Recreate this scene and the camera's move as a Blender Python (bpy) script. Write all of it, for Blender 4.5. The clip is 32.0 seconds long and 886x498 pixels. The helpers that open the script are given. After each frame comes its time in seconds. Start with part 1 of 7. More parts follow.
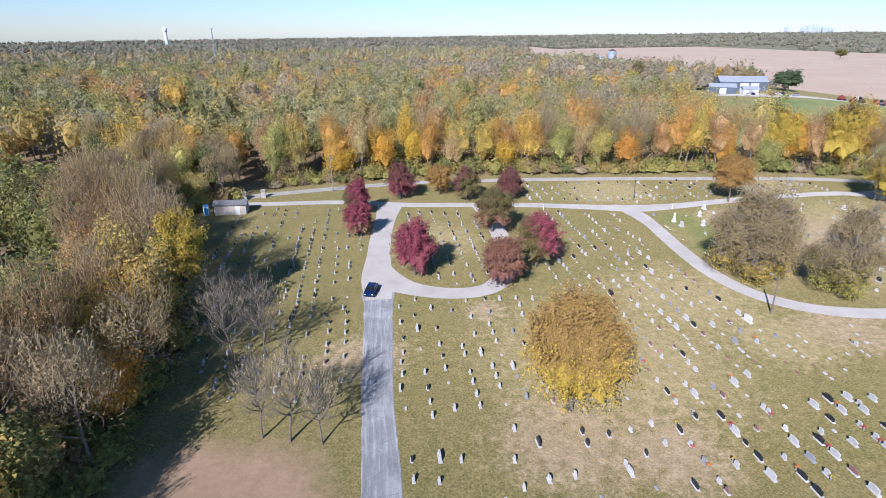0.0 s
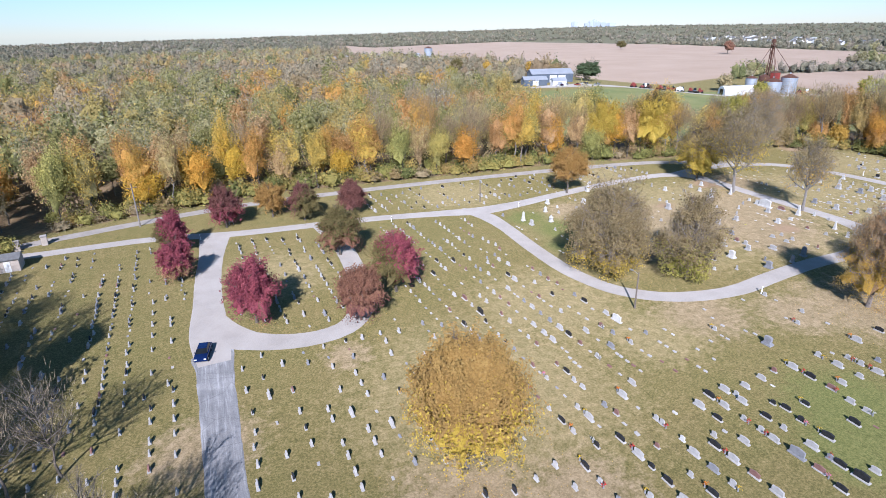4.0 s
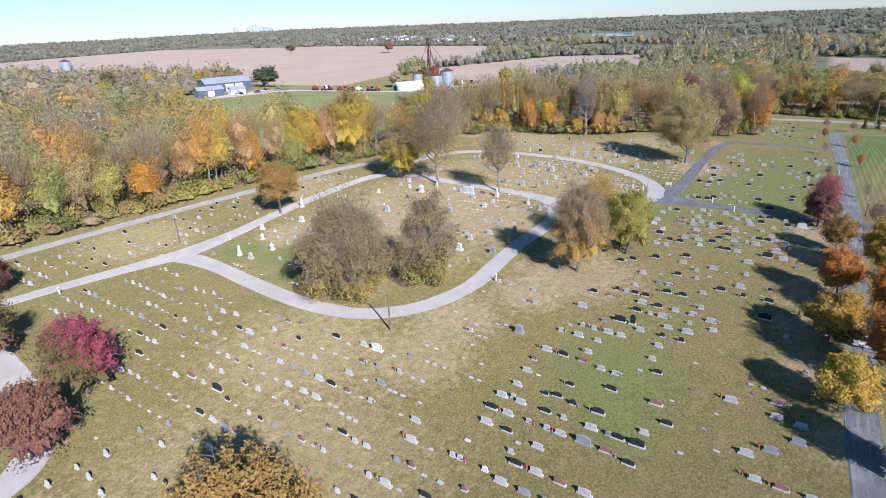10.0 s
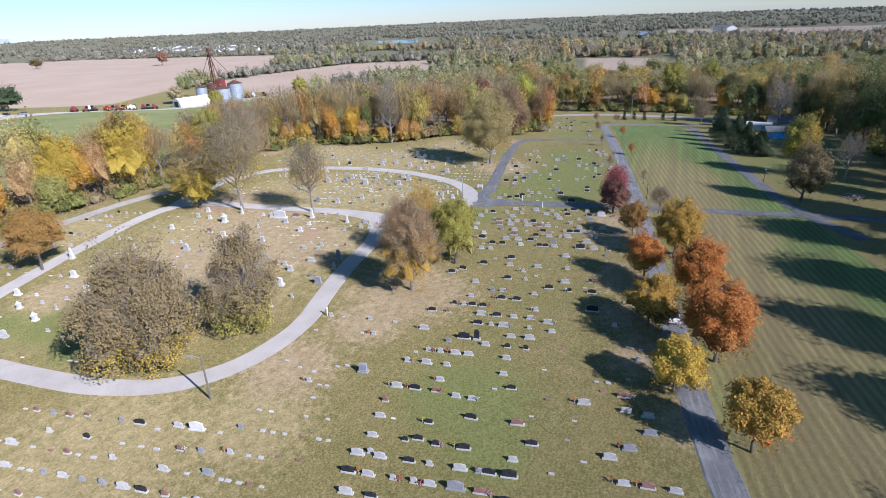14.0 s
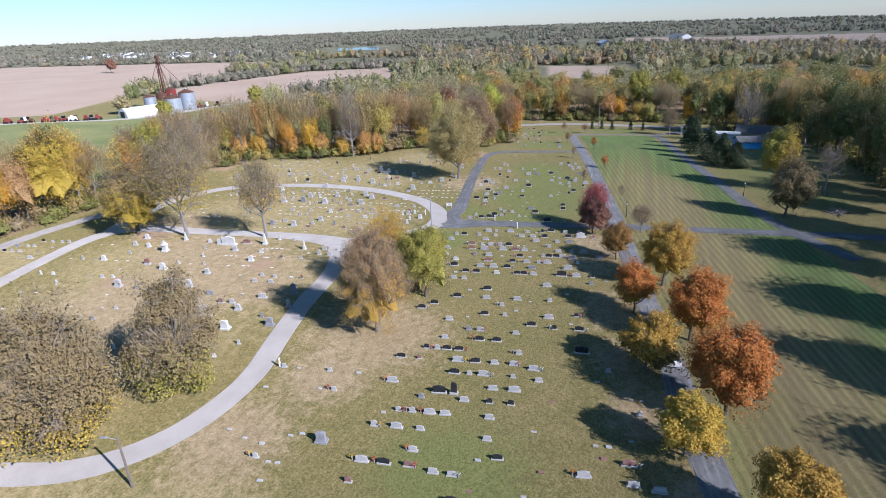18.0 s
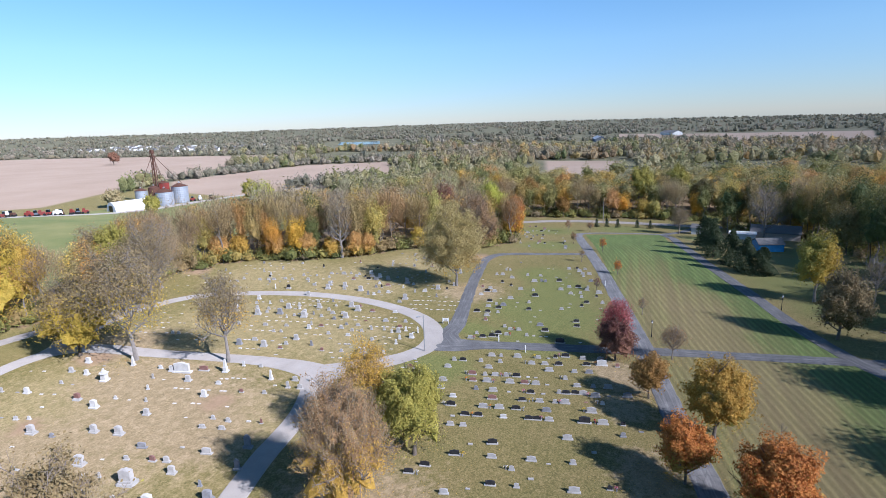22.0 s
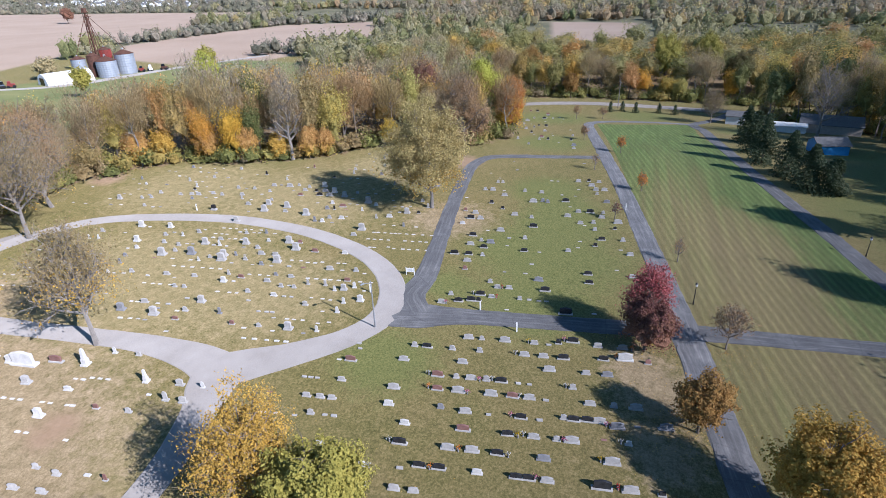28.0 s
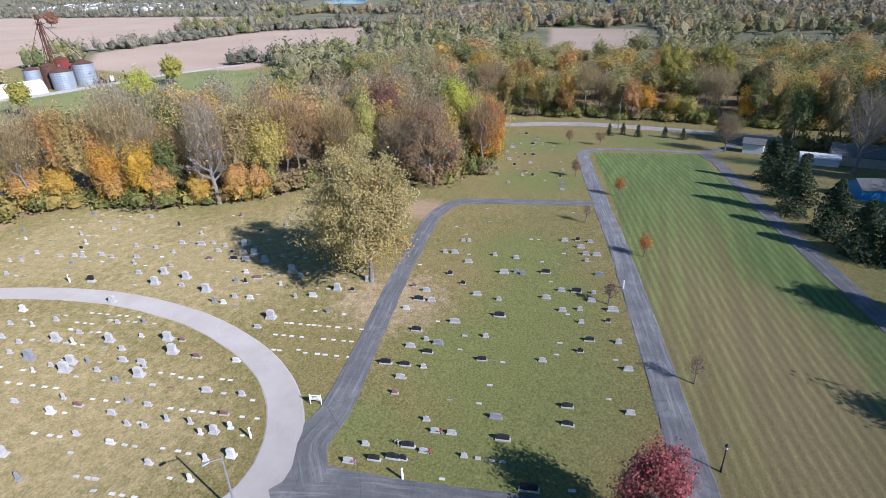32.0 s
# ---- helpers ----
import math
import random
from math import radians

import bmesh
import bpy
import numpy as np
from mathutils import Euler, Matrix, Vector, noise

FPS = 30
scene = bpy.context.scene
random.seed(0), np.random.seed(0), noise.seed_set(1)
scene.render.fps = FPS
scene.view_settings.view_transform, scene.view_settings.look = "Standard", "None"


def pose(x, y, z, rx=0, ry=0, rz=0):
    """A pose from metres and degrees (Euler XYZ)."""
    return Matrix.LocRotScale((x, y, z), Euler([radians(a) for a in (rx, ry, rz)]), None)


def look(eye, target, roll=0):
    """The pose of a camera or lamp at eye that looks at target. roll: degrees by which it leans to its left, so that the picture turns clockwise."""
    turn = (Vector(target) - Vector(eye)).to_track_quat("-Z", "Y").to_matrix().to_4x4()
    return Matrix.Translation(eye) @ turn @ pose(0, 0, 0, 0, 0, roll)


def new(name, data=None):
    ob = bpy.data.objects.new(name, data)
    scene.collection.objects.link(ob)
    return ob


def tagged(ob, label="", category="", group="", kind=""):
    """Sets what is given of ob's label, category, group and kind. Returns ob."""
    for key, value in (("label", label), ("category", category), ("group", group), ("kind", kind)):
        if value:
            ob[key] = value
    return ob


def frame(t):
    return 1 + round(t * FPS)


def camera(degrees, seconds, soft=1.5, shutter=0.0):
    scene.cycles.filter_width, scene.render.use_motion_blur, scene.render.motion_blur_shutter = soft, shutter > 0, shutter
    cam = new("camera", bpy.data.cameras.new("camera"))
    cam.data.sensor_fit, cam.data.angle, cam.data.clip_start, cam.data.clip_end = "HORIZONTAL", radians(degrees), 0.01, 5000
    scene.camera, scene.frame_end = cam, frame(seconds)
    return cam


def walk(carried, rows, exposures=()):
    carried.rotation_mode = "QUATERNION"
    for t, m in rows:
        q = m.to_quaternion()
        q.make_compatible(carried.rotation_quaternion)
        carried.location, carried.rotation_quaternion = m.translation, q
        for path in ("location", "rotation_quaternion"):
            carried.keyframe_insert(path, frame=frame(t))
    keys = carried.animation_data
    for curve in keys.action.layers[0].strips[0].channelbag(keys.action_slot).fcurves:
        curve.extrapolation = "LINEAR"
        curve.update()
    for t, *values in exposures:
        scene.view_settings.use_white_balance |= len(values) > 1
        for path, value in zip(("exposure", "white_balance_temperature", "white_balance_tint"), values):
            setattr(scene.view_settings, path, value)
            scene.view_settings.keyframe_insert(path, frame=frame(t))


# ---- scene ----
# ---- camera ----
cam = camera(76.48, 32.0, soft=0.8)
# seconds, x, y, z, heading clockwise from +y, pitch down, roll
PATH = [
    (0.0, 0.00, 0.00, 38.40, -0.00, 21.15, -0.12),
    (0.5, -0.07, 1.40, 38.42, 1.55, 21.19, -0.23),
    (1.0, -0.20, 2.78, 38.41, 3.21, 21.16, -0.37),
    (1.5, -0.33, 4.13, 38.43, 4.70, 21.17, -0.47),
    (2.0, -0.44, 5.56, 38.43, 6.61, 21.20, -0.54),
    (2.5, -0.51, 7.04, 38.44, 8.61, 21.23, -0.62),
    (3.0, -0.47, 8.59, 38.42, 11.34, 21.27, -0.79),
    (3.5, -0.38, 9.97, 38.42, 14.46, 21.34, -0.98),
    (5.5, 0.36, 14.77, 38.39, 24.47, 21.54, -1.57),
    (6.0, 0.57, 15.77, 38.35, 27.20, 21.56, -1.73),
    (6.5, 0.69, 16.70, 38.37, 29.84, 21.62, -1.79),
    (7.0, 0.91, 17.56, 38.38, 32.57, 21.66, -1.85),
    (7.5, 1.28, 18.42, 38.24, 34.99, 21.69, -1.81),
    (8.0, 1.59, 19.28, 38.28, 37.43, 21.73, -1.93),
    (8.5, 2.03, 20.00, 38.35, 39.88, 21.82, -2.15),
    (9.0, 2.58, 20.74, 38.37, 42.54, 21.90, -2.36),
    (9.5, 3.05, 21.46, 38.26, 45.09, 21.92, -2.43),
    (10.0, 3.55, 22.21, 38.16, 47.88, 21.97, -2.51),
    (10.5, 4.02, 22.96, 38.11, 50.30, 21.95, -2.49),
    (11.0, 4.52, 23.62, 38.13, 52.48, 21.97, -2.47),
    (11.5, 5.02, 24.17, 38.21, 54.67, 21.99, -2.56),
    (12.0, 5.58, 24.75, 38.28, 57.53, 21.99, -2.70),
    (12.5, 6.18, 25.43, 38.35, 60.41, 22.07, -2.78),
    (13.0, 6.99, 26.05, 38.39, 63.10, 22.13, -2.88),
    (13.5, 7.81, 26.64, 38.35, 65.48, 22.19, -2.92),
    (14.0, 8.79, 27.33, 38.23, 67.90, 22.16, -2.90),
    (14.5, 9.76, 27.84, 38.22, 69.29, 22.17, -2.86),
    (16.5, 14.05, 29.87, 38.02, 71.30, 21.77, -2.62),
    (17.0, 15.33, 30.37, 38.03, 71.49, 21.74, -2.65),
    (17.5, 16.59, 30.86, 38.07, 71.65, 21.69, -2.61),
    (18.0, 18.04, 31.35, 38.15, 71.76, 21.68, -2.59),
    (18.5, 19.62, 31.82, 38.17, 71.79, 21.66, -2.66),
    (19.0, 21.47, 32.41, 38.17, 71.79, 21.59, -2.60),
    (19.5, 23.31, 32.97, 38.19, 71.84, 21.57, -2.62),
    (20.0, 25.28, 33.59, 38.17, 71.88, 21.51, -2.58),
    (20.5, 27.19, 34.16, 38.23, 71.88, 21.47, -2.49),
    (21.0, 29.28, 34.82, 38.41, 71.91, 21.45, -2.43),
    (21.5, 31.55, 35.21, 38.69, 72.16, 16.27, -2.31),
    (22.0, 33.62, 35.60, 38.50, 72.30, 12.77, -2.22),
    (22.5, 35.81, 36.18, 38.37, 72.28, 12.68, -2.16),
    (23.0, 38.00, 36.77, 38.15, 72.27, 14.11, -2.07),
    (23.5, 40.31, 37.46, 38.13, 72.09, 19.11, -2.06),
    (24.0, 42.70, 38.17, 38.20, 71.94, 24.77, -2.10),
    (24.5, 45.31, 38.76, 38.39, 71.93, 26.25, -2.11),
    (25.0, 47.96, 39.33, 38.49, 71.95, 26.22, -2.06),
    (25.5, 50.51, 39.78, 38.58, 71.95, 26.23, -2.01),
    (27.5, 61.88, 40.44, 38.86, 72.01, 26.25, -2.07),
    (28.0, 65.20, 40.56, 38.80, 72.05, 26.20, -2.06),
    (28.5, 68.31, 40.54, 38.73, 72.06, 26.18, -2.03),
    (29.0, 71.72, 40.50, 38.69, 72.05, 26.14, -2.09),
    (29.5, 74.89, 40.39, 38.65, 71.99, 26.11, -2.10),
    (30.0, 78.27, 40.26, 38.63, 71.93, 26.04, -2.06),
    (30.5, 81.55, 40.24, 38.58, 71.89, 26.02, -2.01),
    (31.0, 84.94, 40.27, 38.58, 71.88, 25.94, -1.95),
    (31.5, 88.18, 40.36, 38.55, 71.86, 25.91, -1.94),
    (32.0, 91.69, 40.28, 38.61, 71.75, 25.88, -1.95),
]
EXPOSURES = [(0.0, 0.43, 5580, 20), (14.0, 0.42, 5580, 20), (26.0, 0.4, 5580, 20), (32.0, 0.38, 5580, 20)]
walk(cam, [(t, pose(x, y, z, 90 - p, 0, -h) @ pose(0, 0, 0, 0, 0, r)) for t, x, y, z, h, p, r in PATH], EXPOSURES)

# ---- sky and sun ----
SUN_AZ, SUN_EL = radians(202.0), radians(33.0)      # clockwise from +y, above the horizon
world = bpy.data.worlds.new("sky")
scene.world = world
world.use_nodes = True
wn = world.node_tree.nodes
sky = wn.new("ShaderNodeTexSky")
sky.sky_type = "NISHITA"
sky.sun_disc = False
sky.sun_elevation, sky.sun_rotation = SUN_EL, SUN_AZ
sky.air_density, sky.dust_density, sky.ozone_density, sky.altitude = 1.0, 0.0, 2.4, 600
hue = wn.new("ShaderNodeMixRGB")            # clear autumn cyan above, a bluish haze low down
hue.blend_type = "MULTIPLY"
hue.inputs[0].default_value = 1.0
way, upward, haze = wn.new("ShaderNodeTexCoord"), wn.new("ShaderNodeSeparateXYZ"), wn.new("ShaderNodeValToRGB")
world.node_tree.links.new(way.outputs["Generated"], upward.inputs[0])
world.node_tree.links.new(upward.outputs[2], haze.inputs[0])
tint = haze.color_ramp.elements
tint.new(0.12)
tint.new(0.4)
for mark, place_up, colour in zip(tint, (0.0, 0.12, 0.4, 0.9), ((0.72, 0.82, 0.98, 1), (1.0, 1.2, 1.24, 1), (0.98, 1.52, 1.52, 1), (0.78, 0.88, 0.86, 1))):
    mark.position, mark.color = place_up, colour
world.node_tree.links.new(sky.outputs[0], hue.inputs[1])
world.node_tree.links.new(haze.outputs[0], hue.inputs[2])
world.node_tree.links.new(hue.outputs[0], wn["Background"].inputs[0])
wn["Background"].inputs[1].default_value = 0.08
sun = new("sun", bpy.data.lights.new("sun", "SUN"))
sun.data.energy, sun.data.angle, sun.data.color = 5.0, radians(0.53), (1.0, 0.95, 0.87)
to_sun = Vector((math.sin(SUN_AZ) * math.cos(SUN_EL), math.cos(SUN_AZ) * math.cos(SUN_EL), math.sin(SUN_EL)))
sun.matrix_world = look(to_sun * 300, (0, 0, 0))

# ---- lie of the land ----
def step(a, b, x):
    k = np.clip((x - a) / (b - a), 0, 1)
    return k * k * (3 - 2 * k)


# rolling country: the slope up to the skyline, in degrees, by bearing
BEARINGS = [-180, -60, -36, -9, 10, 34, 48, 72, 85, 105, 112, 150, 180]
SKYLINE = [-1.2, -1.2, -1.0, -0.5, -0.26, 0.02, -0.1, -0.17, -0.28, -0.58, -0.78, -1.1, -1.2]


def height(x, y):
    fx, fy = np.clip(x, -150, 400), np.clip(y, -150, 420)
    r = np.hypot(x, y)
    near_land = 0.00566 * fx + 0.01438 * fy - 6.4 * step(180, 270, np.asarray(x, float))
    far_land = 29.0 + r * np.tan(np.radians(np.interp(np.degrees(np.arctan2(x, y)), BEARINGS, SKYLINE)))
    return near_land + (far_land - near_land) * step(1500, 4700, r)


def ground_at(x, y):
    return float(height(x, y))


# ---- mesh helpers ----
def mesh_of(name, verts, faces, mats, index=None, smooth=False):
    """One mesh from an array of vertices and a list of arrays of faces."""
    me = bpy.data.meshes.new(name)
    verts = np.asarray(verts, np.float32)
    groups = [np.asarray(f, np.int32) for f in faces if len(f)]
    loops = np.concatenate([g.ravel() for g in groups])
    total = np.concatenate([np.full(len(g), g.shape[1], np.int32) for g in groups])
    start = np.concatenate([[0], np.cumsum(total)[:-1]]).astype(np.int32)
    me.vertices.add(len(verts))
    me.vertices.foreach_set("co", verts.ravel())
    me.loops.add(len(loops))
    me.loops.foreach_set("vertex_index", loops)
    me.polygons.add(len(total))
    me.polygons.foreach_set("loop_start", start)
    me.polygons.foreach_set("loop_total", total)
    for m in (mats if isinstance(mats, (list, tuple)) else [mats]):
        me.materials.append(m)
    if index is not None:
        me.polygons.foreach_set("material_index", np.asarray(index, np.int32))
    me.polygons.foreach_set("use_smooth", np.full(len(total), smooth))
    me.update()
    me.validate()
    return me


def part_mesh(name, me, parent, label=""):
    ob = new(name, me)
    ob.parent = parent
    if label:
        ob["label"] = label
    return ob


def part(name, bm, material, parent, label=""):
    me = bpy.data.meshes.new(name)
    bm.to_mesh(me)
    bm.free()
    me.materials.append(material)
    return part_mesh(name, me, parent, label)


def thing(name, x, y, z=None, turn=0.0, label="", category="", group="", kind=""):
    ob = new(name)
    ob.empty_display_size = 0.3
    ob.matrix_basis = pose(x, y, ground_at(x, y) if z is None else z, 0, 0, turn)
    return tagged(ob, label, category, group, kind)


def add_box(bm, cx, cy, z0, sx, sy, sz, taper=1.0, bevel=0.0, turn=0.0):
    m = Matrix.Translation((cx, cy, z0 + sz / 2)) @ Matrix.Rotation(turn, 4, "Z") @ Matrix.Diagonal((sx, sy, sz, 1))
    made = bmesh.ops.create_cube(bm, size=1, matrix=m)["verts"]
    for v in made:
        if v.co.z > z0 + sz / 2:
            v.co.x, v.co.y = cx + (v.co.x - cx) * taper, cy + (v.co.y - cy) * taper
    if bevel:
        edges = list({e for v in made for e in v.link_edges})
        bmesh.ops.bevel(bm, geom=edges, offset=bevel, segments=1, affect="EDGES")
    return bm


def add_tube(bm, p0, p1, r0, r1=None, sides=8):
    p0, p1 = Vector(p0), Vector(p1)
    d = p1 - p0
    m = Matrix.Translation((p0 + p1) / 2) @ d.to_track_quat("Z", "Y").to_matrix().to_4x4()
    bmesh.ops.create_cone(bm, cap_ends=True, segments=sides, radius1=r0, radius2=r0 if r1 is None else r1, depth=d.length, matrix=m)
    return bm


def box(*a, **k):
    return add_box(bmesh.new(), *a, **k)


def tube(*a, **k):
    return add_tube(bmesh.new(), *a, **k)


# ---- materials ----
def material(name, rough=0.8, metal=0.0):
    m = bpy.data.materials.new(name)
    m.use_nodes = True
    b = m.node_tree.nodes["Principled BSDF"]
    b.inputs["Roughness"].default_value, b.inputs["Metallic"].default_value = rough, metal
    b.inputs["Specular IOR Level"].default_value = 0.3
    b.inputs["Diffuse Roughness"].default_value = 1.0 if rough > 0.4 and not metal else 0.2
    return m


def node(m, kind, **sets):
    n = m.node_tree.nodes.new("ShaderNode" + kind)
    for k, v in sets.items():
        n.inputs[k.replace("_", " ")].default_value = v
    return n


def link(m, a, b):
    m.node_tree.links.new(a, b)


def ramp(m, fac, stops, interp="LINEAR"):
    r = m.node_tree.nodes.new("ShaderNodeValToRGB")
    r.color_ramp.interpolation = interp
    els = r.color_ramp.elements
    while len(els) < len(stops):
        els.new(0.5)
    for e, (p, c) in zip(els, stops):
        e.position, e.color = p, (*c, 1) if len(c) == 3 else c
    link(m, fac, r.inputs[0])
    return r.outputs[0]


def noise_of(m, scale, detail=4.0, rough=0.6, coords="Object"):
    t = node(m, "TexCoord")
    n = node(m, "TexNoise", Scale=scale, Detail=detail, Roughness=rough)
    link(m, t.outputs[coords], n.inputs["Vector"])
    return n.outputs[0]


def mixed(m, fac, a, b, mode="MIX"):
    n = m.node_tree.nodes.new("ShaderNodeMix")
    n.data_type, n.blend_type = "RGBA", mode
    for socket, v in ((n.inputs[0], fac), (n.inputs[6], a), (n.inputs[7], b)):
        if isinstance(v, (int, float)):
            socket.default_value = v
        elif isinstance(v, tuple):
            socket.default_value = (*v, 1)
        else:
            link(m, v, socket)
    return n.outputs[2]


def calc(m, op, a, b=0.0, clamp=False):
    n = m.node_tree.nodes.new("ShaderNodeMath")
    n.operation, n.use_clamp = op, clamp
    for socket, v in zip(n.inputs, (a, b)):
        if isinstance(v, (int, float)):
            socket.default_value = v
        else:
            link(m, v, socket)
    return n.outputs[0]


def paint(m, colour):
    link(m, colour, m.node_tree.nodes["Principled BSDF"].inputs["Base Color"])
    return m


def bumped(m, fac, strength=0.4, distance=0.05):
    b = node(m, "Bump", Strength=strength, Distance=distance)
    link(m, fac, b.inputs["Height"])
    link(m, b.outputs[0], m.node_tree.nodes["Principled BSDF"].inputs["Normal"])
    return m


def speckled(name, dark, light, scale=6.0, rough=0.8, metal=0.0, fine=60.0, bump=0.25):
    """A plain surface with coarse stains and a fine grain."""
    m = material(name, rough, metal)
    coarse = ramp(m, noise_of(m, scale, 5), [(0.3, dark), (0.7, light)])
    grain = noise_of(m, fine, 2)
    paint(m, mixed(m, 0.25, coarse, ramp(m, grain, [(0.35, tuple(c * 0.6 for c in dark)), (0.65, tuple(min(1, c * 1.15) for c in light))])))
    return bumped(m, grain, bump, 0.02)


def leaves(name, stops, source="island", thin=0.2, grain=4.5):
    """Foliage: each leaf takes its own colour between the stops."""
    m = material(name, 0.7)
    island = node(m, "NewGeometry").outputs["Random Per Island"]
    leafy, clump = noise_of(m, grain, 6, 0.78), noise_of(m, 0.4, 3, 0.6)
    own = calc(m, "ADD", calc(m, "MULTIPLY", island, 0.5), calc(m, "MULTIPLY", calc(m, "SUBTRACT", leafy, 0.34), 1.5))
    own = calc(m, "ADD", own, calc(m, "MULTIPLY", calc(m, "SUBTRACT", clump, 0.5), 0.7), True)
    if source == "island":
        base = ramp(m, own, stops)
    else:
        if source == "object":
            pick = node(m, "ObjectInfo").outputs["Random"]
        else:
            a = node(m, "Attribute")
            a.attribute_name = "tint"
            pick = a.outputs["Fac"]
        pick = calc(m, "ADD", pick, calc(m, "MULTIPLY", calc(m, "SUBTRACT", island, 0.5), 0.1))
        base = ramp(m, calc(m, "ADD", pick, calc(m, "MULTIPLY", calc(m, "SUBTRACT", clump, 0.5), 0.16 if source == "object" else 0.07), True), stops)
        base = mixed(m, 1.0, base, ramp(m, own, [(0.0, (0.5,) * 3), (0.5, (1.02,) * 3), (1.0, (1.5,) * 3)]), "MULTIPLY")
    paint(m, base)
    bumped(m, leafy, 0.5, 1.1 / grain)
    b = m.node_tree.nodes["Principled BSDF"]
    tr = node(m, "BsdfTranslucent")
    link(m, base, tr.inputs["Color"])
    mx = node(m, "MixShader", Fac=thin)
    link(m, b.outputs[0], mx.inputs[1])
    link(m, tr.outputs[0], mx.inputs[2])
    link(m, mx.outputs[0], m.node_tree.nodes["Material Output"].inputs["Surface"])
    return m


# ---- ground material ----
def ground_material():
    m = material("ground_soil_and_turf", 0.95)
    geo = node(m, "NewGeometry")
    sep = node(m, "SeparateXYZ")
    link(m, geo.outputs["Position"], sep.inputs[0])
    fine = noise_of(m, 0.9, 8, 0.8)
    tuft = noise_of(m, 4.0, 5, 0.85)
    broad = noise_of(m, 0.055, 5, 0.62)
    turf = ramp(m, broad, [(0.33, (0.122, 0.128, 0.038)), (0.5, (0.174, 0.156, 0.064)), (0.66, (0.25, 0.195, 0.098))])
    turf = mixed(m, 0.4, turf, ramp(m, noise_of(m, 0.2, 5, 0.65), [(0.36, (0.108, 0.12, 0.034)), (0.5, (0.172, 0.152, 0.056)), (0.64, (0.285, 0.215, 0.118))]))
    turf = mixed(m, 0.45, turf, ramp(m, fine, [(0.34, (0.07, 0.085, 0.022)), (0.5, (0.165, 0.155, 0.055)), (0.66, (0.36, 0.3, 0.15))]))
    turf = mixed(m, 0.45, turf, ramp(m, tuft, [(0.38, (0.03, 0.04, 0.012)), (0.5, (0.17, 0.16, 0.06)), (0.62, (0.42, 0.36, 0.19))]))

    turf = mixed(m, 1.0, turf, (0.93, 0.845, 0.76), "MULTIPLY")

    def soil(name):
        a = node(m, "Attribute")
        a.attribute_name = name
        return a.outputs["Fac"]

    def cover(under, name, colour, spread=0.5):
        edge = calc(m, "ADD", soil(name), calc(m, "MULTIPLY", calc(m, "SUBTRACT", fine, 0.5), spread))
        keep = ramp(m, edge, [(0.25, (0, 0, 0)), (0.75, (1, 1, 1))])
        return mixed(m, keep, under, colour)

    green = mixed(m, 0.5, ramp(m, fine, [(0.3, (0.09, 0.107, 0.022)), (0.7, (0.172, 0.163, 0.044))]), ramp(m, tuft, [(0.38, (0.03, 0.05, 0.012)), (0.62, (0.27, 0.26, 0.1))]))
    straw = mixed(m, 0.45, ramp(m, fine, [(0.34, (0.17, 0.165, 0.06)), (0.5, (0.31, 0.272, 0.125)), (0.66, (0.485, 0.405, 0.23))]), ramp(m, tuft, [(0.38, (0.07, 0.07, 0.025)), (0.62, (0.46, 0.4, 0.24))]))
    straw = mixed(m, 1.0, straw, (0.85, 0.775, 0.71), "MULTIPLY")
    turf = cover(turf, "pale", straw, 1.4)
    turf = cover(turf, "lush", green, 1.6)
    dry = mixed(m, 0.4, ramp(m, fine, [(0.34, (0.16, 0.12, 0.055)), (0.5, (0.275, 0.205, 0.11)), (0.66, (0.43, 0.325, 0.195))]), ramp(m, tuft, [(0.38, (0.08, 0.065, 0.03)), (0.62, (0.42, 0.33, 0.2))]))
    turf = cover(turf, "dry", dry, 1.9)
    dirt = ramp(m, fine, [(0.3, (0.22, 0.15, 0.088)), (0.7, (0.33, 0.23, 0.145))])
    turf = cover(turf, "dirt", dirt, 0.7)
    floor = ramp(m, fine, [(0.3, (0.12, 0.085, 0.045)), (0.55, (0.22, 0.155, 0.085)), (0.75, (0.36, 0.24, 0.11))])
    turf = cover(turf, "wood", floor, 0.4)
    scrub = ramp(m, noise_of(m, 0.03, 6, 0.7), [(0.32, (0.075, 0.075, 0.04)), (0.52, (0.13, 0.122, 0.07)), (0.68, (0.2, 0.175, 0.11))])
    turf = cover(turf, "scrub", scrub, 0.4)
    # harvested fields, each a convex piece bounded by straight edges
    stubble = ramp(m, noise_of(m, 0.02, 6, 0.6), [(0.3, (0.27, 0.195, 0.14)), (0.7, (0.35, 0.265, 0.2))])
    stubble = mixed(m, 0.3, stubble, ramp(m, fine, [(0.3, (0.21, 0.155, 0.108)), (0.7, (0.37, 0.295, 0.225))]))

    def inside(corners):
        """1 within a convex piece whose corners go anticlockwise."""
        keep = None
        for (ax, ay), (bx, by) in zip(corners, corners[1:] + corners[:1]):
            n = math.hypot(bx - ax, by - ay)
            nx, ny = -(by - ay) / n, (bx - ax) / n
            d = calc(m, "ADD", calc(m, "ADD", calc(m, "MULTIPLY", sep.outputs[0], nx), calc(m, "MULTIPLY", sep.outputs[1], ny)), -(nx * ax + ny * ay))
            d = calc(m, "MULTIPLY", d, 0.2, True)
            keep = d if keep is None else calc(m, "MULTIPLY", keep, d)
        return keep

    for corners in FIELDS:
        turf = mixed(m, inside(corners), turf, stubble)
    meadow = ramp(m, noise_of(m, 0.05, 5), [(0.3, (0.105, 0.132, 0.042)), (0.7, (0.19, 0.182, 0.07))])
